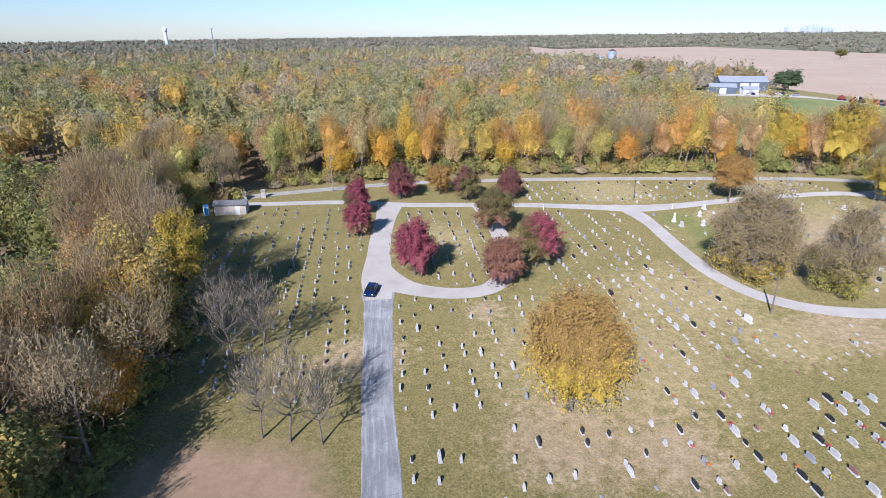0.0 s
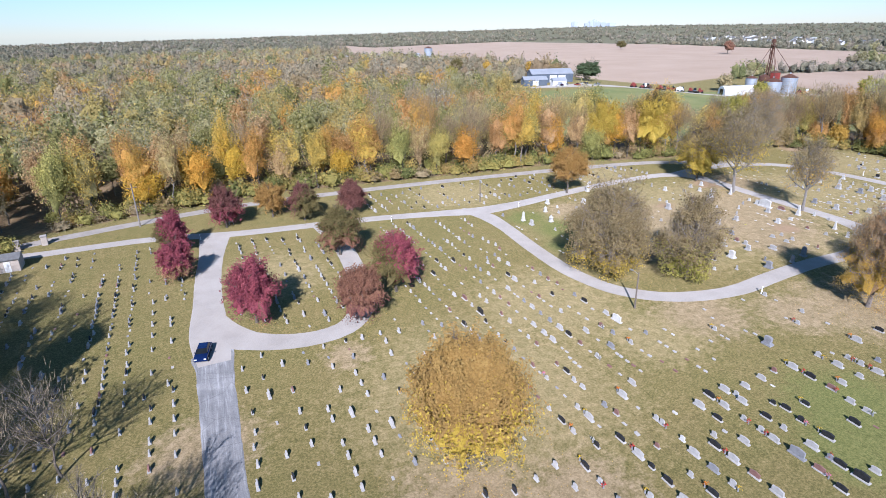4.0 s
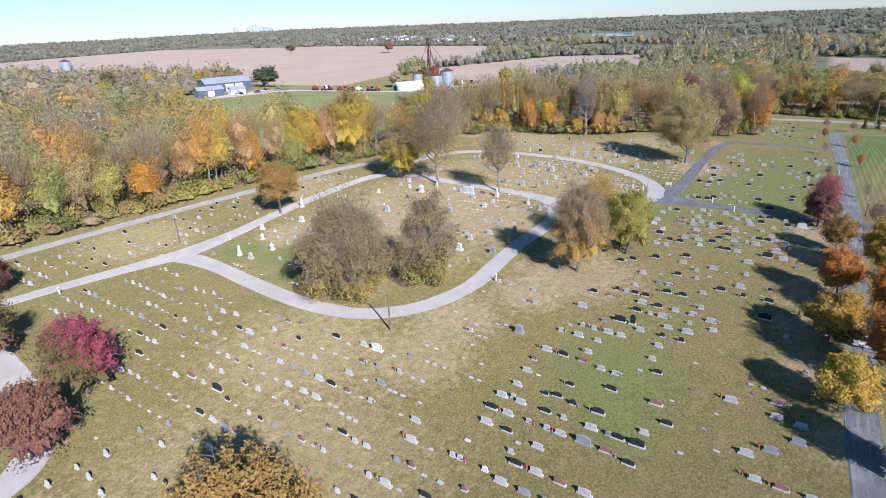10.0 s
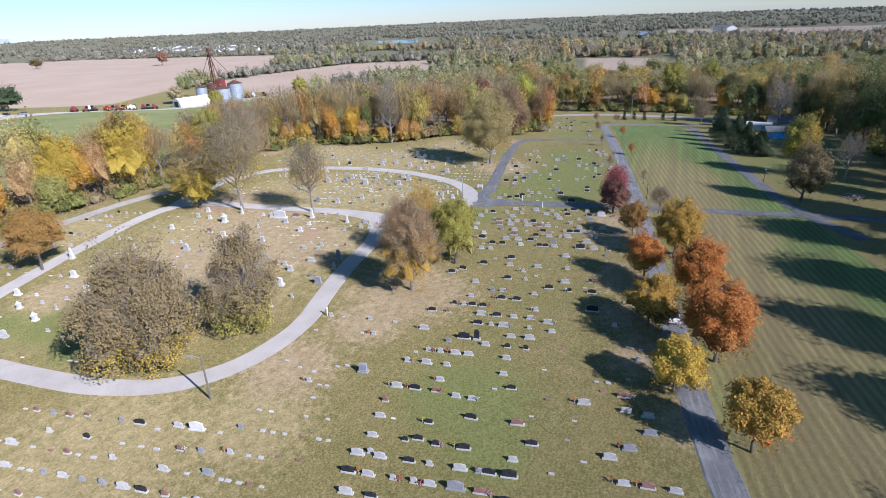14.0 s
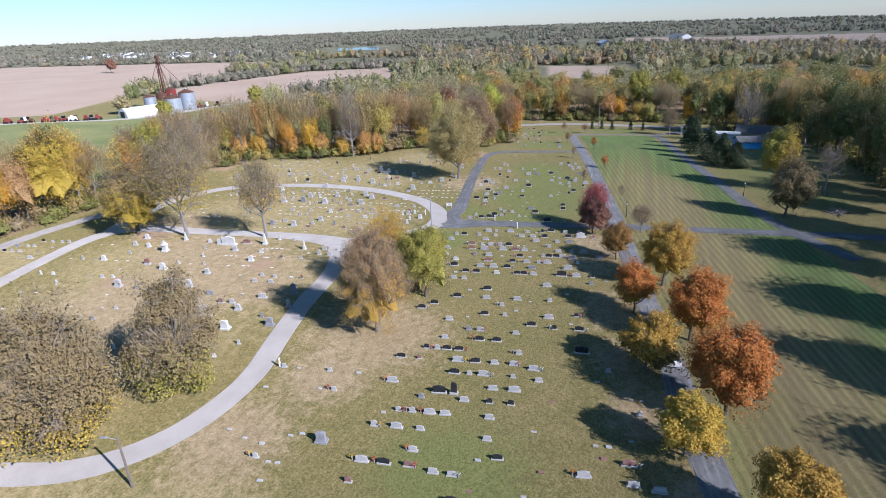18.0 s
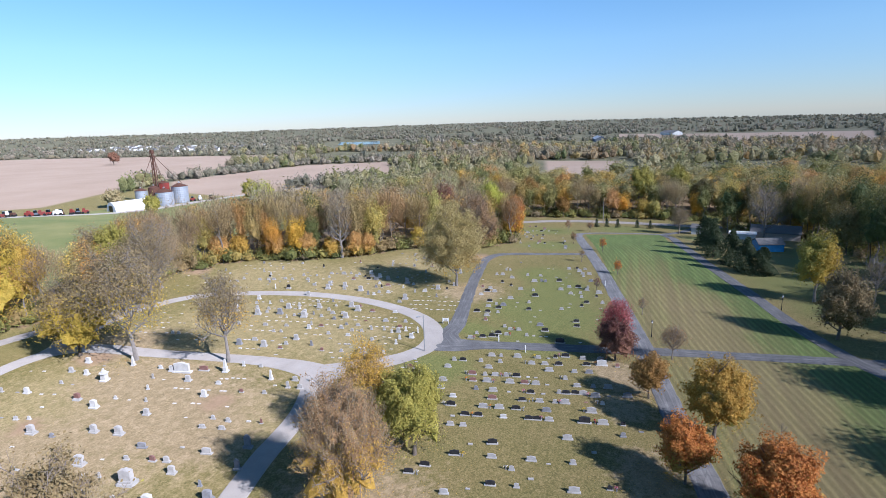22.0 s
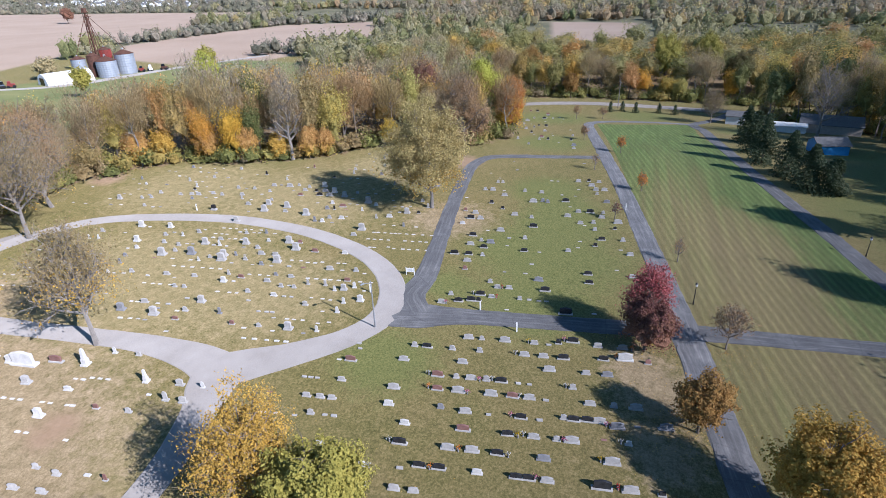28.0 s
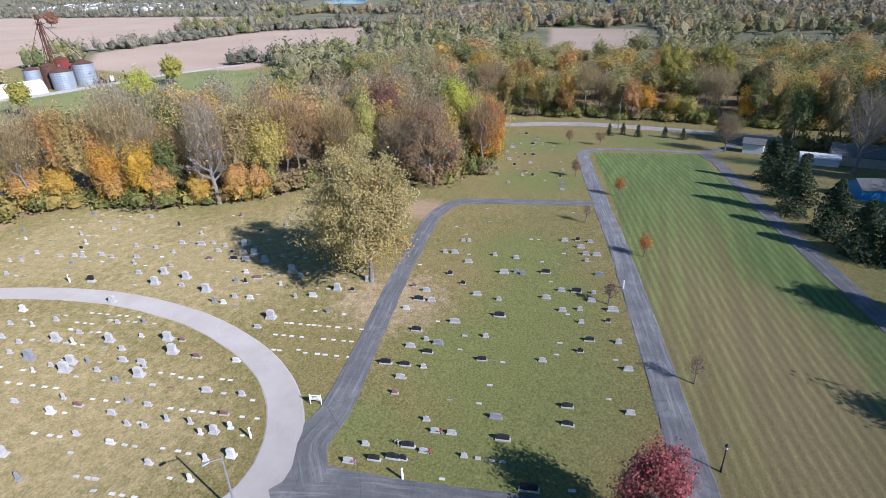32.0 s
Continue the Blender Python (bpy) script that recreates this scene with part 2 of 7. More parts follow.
    for corners in MEADOWS:
        turf = mixed(m, inside(corners), turf, meadow)
    paint(m, turf)
    return bumped(m, mixed(m, 0.5, fine, tuft), 0.5, 0.12)


FIELDS = [
    [(215, 372), (262, 340), (720, 480), (760, 980), (640, 1500), (160, 1300), (110, 700)],
    [(330, 318), (316, 262), (343, 225), (440, 203), (585, 262), (545, 338), (449, 364), (384, 368)],
    [(440, 88), (450, 34), (590, 32), (592, 108)],
    [(880, -275), (1250, -400), (1380, 45), (1117, 43)],
    [(863, 51), (950, 60), (1010, 262), (831, 293)],
]
MEADOWS = [[(112, 262), (88, 178), (130, 162), (265, 146), (340, 200), (345, 245), (262, 302), (150, 304)]]

concrete = speckled("pale_concrete", (0.288, 0.262, 0.234), (0.387, 0.357, 0.325), 0.25, 0.85, fine=14.0)
gravel = speckled("grey_gravel", (0.22, 0.2, 0.18), (0.33, 0.3, 0.27), 0.5, 0.95, fine=20.0, bump=0.5)


def asphalt_material(name="worn_asphalt", pale=1.0):
    """Weathered asphalt with streaks along the lane; pale: how far it has bleached."""
    m = material(name, 0.9)
    tone = lambda *c: tuple(min(0.5, v * pale) for v in c)
    patch = noise_of(m, 0.35, 6, 0.65)
    base = ramp(m, patch, [(0.3, tone(0.056, 0.055, 0.055)), (0.5, tone(0.096, 0.095, 0.096)), (0.7, tone(0.215, 0.21, 0.204))])
    t = node(m, "TexCoord")
    v = node(m, "TexVoronoi", Scale=0.22, Randomness=1.0)
    v.feature = "DISTANCE_TO_EDGE"
    warp = mixed(m, 0.25, t.outputs["Object"], node(m, "TexNoise", Scale=0.6).outputs["Color"], "LINEAR_LIGHT")
    link(m, warp, v.inputs["Vector"])
    cracks = ramp(m, v.outputs["Distance"], [(0.0, (0.35,) * 3), (0.014, (1.0,) * 3)])
    base = mixed(m, 1.0, base, cracks, "MULTIPLY")
    run, across = node(m, "Attribute"), node(m, "Attribute")
    run.attribute_name, across.attribute_name = "run", "across"
    lane = node(m, "CombineXYZ")
    link(m, calc(m, "MULTIPLY", across.outputs["Fac"], 2.6), lane.inputs[0])
    link(m, calc(m, "MULTIPLY", run.outputs["Fac"], 0.13), lane.inputs[1])
    worn = node(m, "TexNoise", Scale=1.0, Detail=6.0, Roughness=0.7)
    link(m, lane.outputs[0], worn.inputs["Vector"])
    base = mixed(m, 0.45, base, ramp(m, worn.outputs[0], [(0.36, tone(0.038, 0.038, 0.04)), (0.52, tone(0.1, 0.099, 0.1)), (0.66, tone(0.3, 0.294, 0.285))]))
    grain = noise_of(m, 9, 4, 0.8)
    paint(m, mixed(m, 0.25, base, ramp(m, grain, [(0.3, tone(0.05, 0.05, 0.05)), (0.7, tone(0.3, 0.3, 0.3))])))
    return bumped(m, grain, 0.4, 0.03)


asphalt = asphalt_material()
bleached_asphalt = asphalt_material("bleached_asphalt", 1.9)
grey_asphalt = asphalt_material("grey_asphalt", 1.3)
bark = speckled("grey_brown_bark", (0.1, 0.08, 0.06), (0.2, 0.17, 0.14), 3.0, 0.95, fine=12.0)
pale_bark = speckled("pale_grey_bark", (0.18, 0.16, 0.14), (0.32, 0.29, 0.26), 2.0, 0.95, fine=10.0)
twig_bark = speckled("twig_bark", (0.17, 0.14, 0.115), (0.3, 0.25, 0.21), 2.0, 0.95, fine=10.0)

twig_tips = speckled("fine_twigs", (0.27, 0.21, 0.13), (0.42, 0.34, 0.22), 0.6, 0.95, fine=5.0)

LEAF = {
    "maroon": leaves("maroon_leaves", [(0.0, (0.092, 0.04, 0.032)), (0.5, (0.187, 0.077, 0.062)), (1.0, (0.33, 0.15, 0.115))]),
    "crimson": leaves("crimson_leaves", [(0.0, (0.13, 0.029, 0.043)), (0.5, (0.275, 0.062, 0.084)), (1.0, (0.51, 0.145, 0.16))]),
    "bronze": leaves("bronze_leaves", [(0.0, (0.13, 0.064, 0.04)), (0.5, (0.25, 0.12, 0.075)), (1.0, (0.37, 0.19, 0.11))]),
    "olive": leaves("olive_bronze_leaves", [(0.0, (0.084, 0.0739, 0.0246)), (0.5, (0.157, 0.129, 0.0448)), (1.0, (0.258, 0.19, 0.0784))]),
    "orange": leaves("orange_gold_leaves", [(0.0, (0.228, 0.121, 0.0349)), (0.5, (0.383, 0.222, 0.0618)), (1.0, (0.511, 0.329, 0.101))]),
    "ochre": leaves("ochre_leaves", [(0.0, (0.2, 0.122, 0.038)), (0.5, (0.35, 0.218, 0.064)), (1.0, (0.47, 0.318, 0.105))]),
    "mustard": leaves("mustard_leaves", [(0.0, (0.3, 0.212, 0.031)), (0.5, (0.49, 0.352, 0.05)), (1.0, (0.66, 0.505, 0.11))]),
    "gold": leaves("gold_leaves", [(0.0, (0.325, 0.193, 0.0336)), (0.5, (0.549, 0.347, 0.0616)), (1.0, (0.739, 0.515, 0.123))]),
    "yellow": leaves("yellow_leaves", [(0.0, (0.403, 0.28, 0.0403)), (0.5, (0.616, 0.437, 0.0672)), (1.0, (0.762, 0.582, 0.134))]),
    "rust": leaves("rust_red_leaves", [(0.0, (0.333, 0.105, 0.0271)), (0.5, (0.579, 0.234, 0.0517)), (1.0, (0.739, 0.382, 0.0924))]),
    "tan": leaves("tan_leaves", [(0.0, (0.269, 0.213, 0.101)), (0.5, (0.426, 0.347, 0.174)), (1.0, (0.56, 0.482, 0.269))]),
    "brown": leaves("brown_leaves", [(0.0, (0.168, 0.121, 0.056)), (0.5, (0.291, 0.218, 0.103)), (1.0, (0.403, 0.319, 0.162))]),
    "green": leaves("yellow_green_leaves", [(0.0, (0.202, 0.19, 0.0381)), (0.5, (0.37, 0.33, 0.0672)), (1.0, (0.538, 0.459, 0.112))]),
    "pine": leaves("dark_pine_needles", [(0.0, (0.0358, 0.0515, 0.0224)), (0.6, (0.0694, 0.0952, 0.0403)), (1.0, (0.134, 0.162, 0.0728))], thin=0.1),
    "straw": leaves("straw_leaves", [(0.0, (0.38, 0.3, 0.11)), (0.5, (0.55, 0.45, 0.19)), (1.0, (0.68, 0.57, 0.28))], thin=0.4),
    "lime": leaves("yellow_green_lit_leaves", [(0.0, (0.336, 0.358, 0.056)), (0.5, (0.526, 0.526, 0.0896)), (1.0, (0.672, 0.638, 0.157))], thin=0.35),
    "amber": leaves("amber_beech_leaves", [(0.0, (0.403, 0.213, 0.0672)), (0.5, (0.582, 0.347, 0.112)), (1.0, (0.706, 0.482, 0.202))], thin=0.3),
    "rose": leaves("rose_red_leaves", [(0.0, (0.26, 0.0568, 0.0584)), (0.5, (0.438, 0.114, 0.11)), (1.0, (0.618, 0.219, 0.203))]),
    "salmon": leaves("salmon_leaves", [(0.0, (0.224, 0.132, 0.0672)), (0.5, (0.37, 0.23, 0.112)), (1.0, (0.493, 0.336, 0.168))]),
}
# woodland leaves from olive through gold and orange to russet; past 0.64 the grey-brown of bare crowns
WOOD_STOPS = [(0.0, (0.245, 0.251, 0.0876)), (0.1, (0.374, 0.342, 0.116)), (0.18, (0.414, 0.385, 0.218)), (0.26, (0.463, 0.38, 0.136)), (0.36, (0.54, 0.399, 0.129)), (0.44, (0.644, 0.444, 0.103)),
              (0.52, (0.605, 0.347, 0.109)), (0.58, (0.54, 0.342, 0.154)), (0.63, (0.49, 0.361, 0.181)), (0.7, (0.425, 0.335, 0.193)), (0.85, (0.412, 0.342, 0.225)), (1.0, (0.463, 0.406, 0.283))]
EDGE_STOPS = [(0.0, (0.406, 0.394, 0.128)), (0.15, (0.577, 0.514, 0.171)), (0.28, (0.576, 0.46, 0.131)), (0.42, (0.658, 0.475, 0.101)), (0.56, (0.62, 0.367, 0.101)), (0.68, (0.531, 0.323, 0.133)), (0.8, (0.559, 0.386, 0.198)), (0.92, (0.527, 0.46, 0.198)), (1.0, (0.691, 0.509, 0.115))]
# olive wood leaves, darkened beyond their own colour for the shaded southern wood
DARK_STOPS = [(0.0, (0.103, 0.127, 0.0414)), (0.3, (0.184, 0.19, 0.0575)), (0.55, (0.299, 0.265, 0.0805)), (0.75, (0.31, 0.23, 0.0978)), (0.9, (0.38, 0.276, 0.0862)), (1.0, (0.483, 0.322, 0.069))]
BARE_STOPS = [(0.0, (0.46, 0.31, 0.14)), (0.35, (0.4, 0.285, 0.155)), (0.7, (0.43, 0.34, 0.2)), (1.0, (0.48, 0.36, 0.15))]
wood_object = leaves("autumn_wood_leaves", EDGE_STOPS, "object", thin=0.42, grain=1.3)
wood_gold = leaves("gold_sapling_leaves", [(0.0, (0.644, 0.483, 0.069)), (0.4, (0.667, 0.414, 0.0633)), (0.75, (0.632, 0.345, 0.0747)), (1.0, (0.575, 0.483, 0.115))], "object", thin=0.42, grain=1.3)
wood_dark = leaves("olive_shaded_wood_leaves", DARK_STOPS, "object", thin=0.15, grain=1.3)
wood_bare = leaves("bare_crown_twigs", BARE_STOPS, "object", thin=0.42, grain=1.3)
wood_stuff = leaves("autumn_wood_leaves_far", WOOD_STOPS, "attribute", thin=0.42, grain=1.3)
far_leaves = leaves("far_wood_leaves", [(0.0, (0.23, 0.247, 0.0978)), (0.12, (0.322, 0.287, 0.127)), (0.22, (0.38, 0.351, 0.213)), (0.32, (0.448, 0.368, 0.161)), (0.45, (0.483, 0.333, 0.127)), (0.56, (0.402, 0.287, 0.161)), (0.75, (0.31, 0.265, 0.167)), (1.0, (0.356, 0.316, 0.224))], "attribute", thin=0.35, grain=0.9)
# far grove leaves, greyed and muted to paint in distance haze
hazed_grove_leaves = leaves("far_grove_leaves_hazed", [(0.0, (0.207, 0.198, 0.136)), (0.25, (0.276, 0.26, 0.182)), (0.4, (0.345, 0.301, 0.196)), (0.6, (0.333, 0.287, 0.213)), (1.0, (0.38, 0.339, 0.27))], "attribute", thin=0.35, grain=0.8)
wood_olive = leaves("olive_wood_leaves_far", [(0.0, (0.138, 0.155, 0.0483)), (0.15, (0.241, 0.241, 0.069)), (0.3, (0.356, 0.322, 0.092)), (0.45, (0.414, 0.293, 0.0862)), (0.6, (0.333, 0.241, 0.103)), (1.0, (0.356, 0.299, 0.196))], "attribute", thin=0.3, grain=1.3)


# ---- ground ----
def stretch(a, b, cell, far):
    """Grid lines: even from a to b, then ever wider out to far on both sides."""
    mid = list(np.arange(a, b + 0.1, cell))
    low, high, w = [], [], cell
    x = a
    while x > -far:
        w = min(w * 1.13, 400)
        x -= w
        low.append(x)
    w, x = cell, mid[-1]
    while x < far:
        w = min(w * 1.13, 400)
        x += w
        high.append(x)
    return np.array(low[::-1] + mid + high)


def near(x, y, spots):
    """How far each place lies within soft round spots (x, y, radius)."""
    out = np.zeros_like(x)
    for cx, cy, r in spots:
        out = np.maximum(out, 1.2 - np.hypot(x - cx, y - cy) / r)
    return np.clip(out, 0, 1)


def build_ground():
    gx, gy = stretch(-62, 288, 2.5, 4900), stretch(-42, 172, 2.5, 4900)
    X, Y = np.meshgrid(gx, gy)
    x, y = X.ravel(), Y.ravel()
    z = height(x, y)
    far = np.hypot(x - 60, y - 80)
    n = len(gx)
    i = np.arange(len(x)).reshape(len(gy), n)
    quads = np.stack([i[:-1, :-1], i[:-1, 1:], i[1:, 1:], i[1:, :-1]], -1).reshape(-1, 4)
    me = mesh_of("ground", np.stack([x, y, z], 1), [quads], ground_material(), smooth=True)
    ob = tagged(new("ground", me), "mown autumn turf with dry patches, woods and stubble beyond", "ground", kind="structure")
    soils = {
        "dry": near(x, y, DRY_SPOTS),
        "dirt": near(x, y, DIRT_SPOTS),
        "lush": near(x, y, LUSH_SPOTS),
        "pale": near(x, y, PALE_SPOTS),
        "wood": np.where(in_wood(x, y), 1.0, 0.0),
        "scrub": np.where(in_wood(x, y), 0.0, step(330, 480, far)),
    }
    for name, values in soils.items():
        me.attributes.new(name, "FLOAT", "POINT").data.foreach_set("value", values.astype(np.float32))
    return ob


DRY_SPOTS = [(72, 98, 16), (62, 92, 12), (84, 84, 9), (94, 100, 14), (78, 30, 4.5), (92, 32, 4.5), (104, 34, 4.5), (67, 28, 4), (116, 36, 4.5), (60, 13, 6), (74, 15, 7), (88, 18, 7), (102, 21, 7), (12, 45, 9), (22, 43, 7), (76, 60, 12), (88, 93, 18), (75, 100, 14), (95, 105, 12), (148, 66, 9), (60, 112, 7), (66, 62, 7), (54, 66, 8),
             (58, 22, 5), (70, 27, 5), (88, 31, 5), (112, 34, 6), (106, 118, 10), (-10, 60, 7), (6, 72, 4), (134, 28, 6)]
DIRT_SPOTS = [(-17, 38, 9), (-24, 40, 7), (-12, 33, 6), (-20, 30, 9), (178, 72, 6), (168, 128, 5), (150, 140, 5), (100, 118, 5), (92, 88, 3.5), (80, 108, 3)]
PALE_SPOTS = [(58, 104, 16), (88, 108, 20), (36, 76, 15), (44, 64, 9), (116, 102, 26), (118, 84, 16), (150, 95, 22), (150, 118, 20), (74, 98, 28), (88, 82, 14), (60, 95, 18), (20, 60, 20), (-2, 100, 12), (40, 132, 14), (80, 136, 14), (170, 85, 14)]
LUSH_SPOTS = [(137, 47, 15), (126, 48, 12), (157, 48, 9), (49, 111, 6), (52, 103, 7), (110, 62, 8), (127, 60, 5), (140, 52, 12), (150, 48, 12), (126, 66, 3), (49, 95, 5), (165, 52, 10),
              (168, -4, 16), (186, -12, 16), (205, -14, 14), (152, -6, 12), (232, 8, 10), (252, 34, 14), (200, 55, 12), (55, 44, 10), (48, 40, 6), (240, 60, 16)]

# woods: (x, y) corners of the wooded pieces
WOODS = [
    [(-44, 137), (-21, 144), (-2, 149), (40, 150), (80, 150), (105, 146), (122, 141), (135, 144), (150, 143), (163, 133), (166, 117), (174, 102), (184, 96), (190, 83), (192, 72),
     (203, 66), (225, 70), (240, 74), (258, 100), (258, 135), (225, 152), (196, 150), (172, 155), (150, 160), (126, 162), (104, 167), (88, 178), (98, 215), (110, 246), (102, 290), (76, 340), (20, 366), (-120, 390), (-300, 360), (-300, 150), (-110, 140)],
    [(-47, 128), (-60, 113), (-52, 93), (-36, 71), (-33, 57), (-31.5, 40), (-31, 20), (-60, 10), (-250, 10), (-300, 150), (-110, 140)],
    [(277, -60), (279, 20), (280, 50), (276, 85), (268, 120), (294, 162), (335, 164), (376, 118), (384, 60), (405, -40), (420, -140), (360, -160)],
    [(262, -2), (258, -28), (236, -33), (216, -34), (196, -31), (178, -34), (160, -34), (146, -34), (140, -60), (200, -120), (360, -160), (277, -60)],
]


def in_piece(x, y, corners):
    keep = np.zeros(np.shape(x), bool)
    for (ax, ay), (bx, by) in zip(corners, corners[1:] + corners[:1]):
        cross = (ay > y) != (by > y)
        keep ^= cross & (x < (bx - ax) * (y - ay) / (by - ay + 1e-9) + ax)
    return keep


def in_wood(x, y):
    return np.any([in_piece(x, y, w) for w in WOODS], axis=0)


build_ground()


# ---- roads ----
def spline(points, gap=1.4):
    """A smooth line through (x, y, width) control points."""
    p = np.array(points, float)
    p = np.vstack([2 * p[0] - p[1], p, 2 * p[-1] - p[-2]])
    out = []
    for a, b, c, d in zip(p, p[1:], p[2:], p[3:]):
        n = max(2, int(np.hypot(*(c - b)[:2]) / gap))
        for k in np.arange(n) / n:
            out.append(0.5 * (2 * b + (c - a) * k + (2 * a - 5 * b + 4 * c - d) * k ** 2 + (3 * b - a - 3 * c + d) * k ** 3))
    return np.array(out + [p[-2]])


def road(name, points, mat, label, lift, rough_edge=0.12):
    line = spline(points)
    rng = np.random.default_rng(len(line))
    d = np.gradient(line[:, :2], axis=0)
    side = np.stack([-d[:, 1], d[:, 0]], 1) / np.hypot(d[:, 0], d[:, 1])[:, None]
    offs = [-0.5, -0.45, 0.0, 0.45, 0.5]
    cols = []
    for k in offs:
        w = line[:, 2:3] * k
        if abs(k) > 0.4:
            w = w + rng.normal(0, rough_edge, len(line))[:, None] * 0.5
        q = line[:, :2] + side * w
        drop = -0.08 if abs(k) == 0.5 else 0.0
        cols.append(np.column_stack([q, height(q[:, 0], q[:, 1]) + lift + drop + (0.02 if k == 0 else 0)]))
    v = np.stack(cols, 1)
    n = len(line)
    i = np.arange(n * 5).reshape(n, 5)
    quads = np.stack([i[:-1, :-1], i[1:, :-1], i[1:, 1:], i[:-1, 1:]], -1).reshape(-1, 4)
    me = mesh_of(name, v.reshape(-1, 3), [quads[:, ::-1]], mat)
    run = np.r_[0, np.cumsum(np.hypot(*np.diff(line[:, :2], axis=0).T))]
    me.attributes.new("run", "FLOAT", "POINT").data.foreach_set("value", np.repeat(run, 5).astype(np.float32))
    me.attributes.new("across", "FLOAT", "POINT").data.foreach_set("value", (line[:, 2:3] * np.array(offs)).ravel().astype(np.float32))
    return tagged(new(name, me), label, "road", kind="structure")


road("road_entry_asphalt", [(-3.6, 20, 3.9), (-5.4, 38, 3.9), (-7.3, 52.4, 3.8), (-9.3, 72.2, 4.4), (-10.0, 78, 5.4)], bleached_asphalt, "cracked grey asphalt lane between headstone rows", 0.035)
road("road_entry_concrete", [(-9.6, 75.5, 4.2), (-10.6, 83, 5.4), (-11.4, 92, 4.4), (-12.0, 102, 4.2), (-12.1, 112, 4.4), (-12.0, 123, 6.0)], concrete, "pale concrete lane past red maples", 0.05, 0.05)
road("road_loop_concrete", [(-11.5, 88.5, 4.5), (-8.6, 82.3, 5.4), (-4.2, 79.0, 4.2), (1.4, 77.6, 3.7), (6.6, 78.8, 3.6), (9.8, 83.6, 3.6), (11.0, 92, 3.5), (11.0, 103, 3.5), (10.2, 112, 3.6), (8.5, 122, 4.5)],
     concrete, "pale concrete lane curving round an island of graves", 0.056, 0.05)
road("road_upper_concrete", [(-52, 124.6, 3.1), (-42.6, 123.9, 3.1), (-24, 125, 3.1), (-8, 122.6, 3.3), (8, 122.2, 3.2), (21, 121.6, 3.2), (33, 120.0, 3.8), (42, 118.8, 4.9), (52, 120.4, 3.8), (60, 122.6, 3.3), (74, 126.2, 3.2),
                             (88, 128.6, 3.2), (96, 128.8, 3.7), (101, 126, 4.0), (103, 120, 3.7), (103.6, 110, 3.2), (104.8, 98, 3.1), (105.4, 89, 3.5), (104.8, 82, 4.8), (103.2, 77.5, 5.7)],
     concrete, "pale concrete lane bounding the old monuments", 0.044, 0.05)
road("road_lower_concrete", [(38, 121, 2.5), (41.2, 115.5, 3.9), (42.4, 108, 3.2), (42.8, 96, 3.1), (43.8, 85, 3.1), (46.6, 77.2, 3.1), (51.2, 72.8, 3.1), (57, 70.7, 3.1), (64, 70.4, 3.1), (72, 72.1, 3.1),
                             (82, 73.9, 3.1), (91, 74.7, 3.2), (98, 76.4, 3.9), (103.5, 77.8, 6.2), (107.6, 73, 4.7), (112.4, 68.0, 3.7), (117.5, 65.6, 3.7), (123.2, 66.4, 3.7), (129, 70.2, 3.4), (133.8, 77, 3.2), (137.6, 88, 3.1),
                             (138.6, 102, 3.1), (135.6, 116.5, 3.1), (130.5, 126, 3.2), (120, 131, 3.4), (108, 130.5, 3.5), (99, 128.2, 3.5)],
     concrete, "pale concrete lane sweeping round the graves", 0.062, 0.05)
road("road_wood_gravel", [(-60, 124, 3.4), (-50, 128.5, 3.4), (-41.5, 131.8, 3.3), (-24, 137.5, 3.3), (-8, 141.4, 3.3), (14, 143.4, 3.3), (38, 144, 3.3), (70, 143.6, 3.3), (96, 142, 3.4), (110, 138, 3.6), (124, 131, 3.8)],
     gravel, "grey gravel lane along the edge of the wood", 0.04)
road("road_cross_asphalt", [(117.5, 66.3, 4.0), (119.0, 61.5, 5.5), (120.2, 56.5, 3.6), (121.6, 47, 3.2), (122.9, 38, 3.2), (123.9, 30.5, 3.4), (125, 20, 3.1), (126.2, 8, 3.1), (127.5, -6, 3.1), (128.5, -20, 3.1)], asphalt,
     "dark asphalt lane crossing the cemetery", 0.05)
road("road_north_asphalt", [(119.5, 61.5, 3.2), (123.4, 64.0, 3.8), (127.8, 63.6, 3.4), (138.5, 65.0, 2.8), (152.4, 67.0, 2.7), (166.6, 68.6, 2.7), (176, 69.2, 2.7), (182, 67.2, 2.7), (184.4, 62, 2.6), (186, 54, 2.4), (188.4, 43.5, 2.4)], asphalt,
     "weathered asphalt lane with a bare earth bend", 0.056)
road("road_south_asphalt", [(20, 12, 3.2), (36, 16, 3.2), (51, 19.6, 3.2), (65.2, 22.4, 3.2), (80, 24.3, 3.2), (94.3, 26.6, 3.2), (110, 28.9, 3.3), (124.4, 31.0, 3.6), (138, 33.2, 3.2), (151.5, 35.5, 3.1), (170, 38.8, 3.0),
                            (188, 42.4, 3.0), (210, 46.2, 3.0), (228, 48.7, 3.0), (234.5, 48.0, 3.1), (238.5, 43.5, 2.8), (240.5, 36, 2.6), (241.5, 27, 2.6), (240.5, 20.5, 2.9)], grey_asphalt, "worn grey asphalt lane lined with maples", 0.062)
road("road_lawn_asphalt", [(116, -6, 2.9), (128, 1, 2.9), (142.4, 5.4, 2.9), (159.8, 9.0, 2.9), (171.1, 11.6, 2.9), (188.3, 15.0, 2.8), (212, 17.4, 2.8), (230, 18.3, 2.8), (241, 20, 2.9), (250, 14, 2.9), (262, 8, 2.7)], asphalt,
     "grey asphalt drive beside a mown lawn", 0.068)
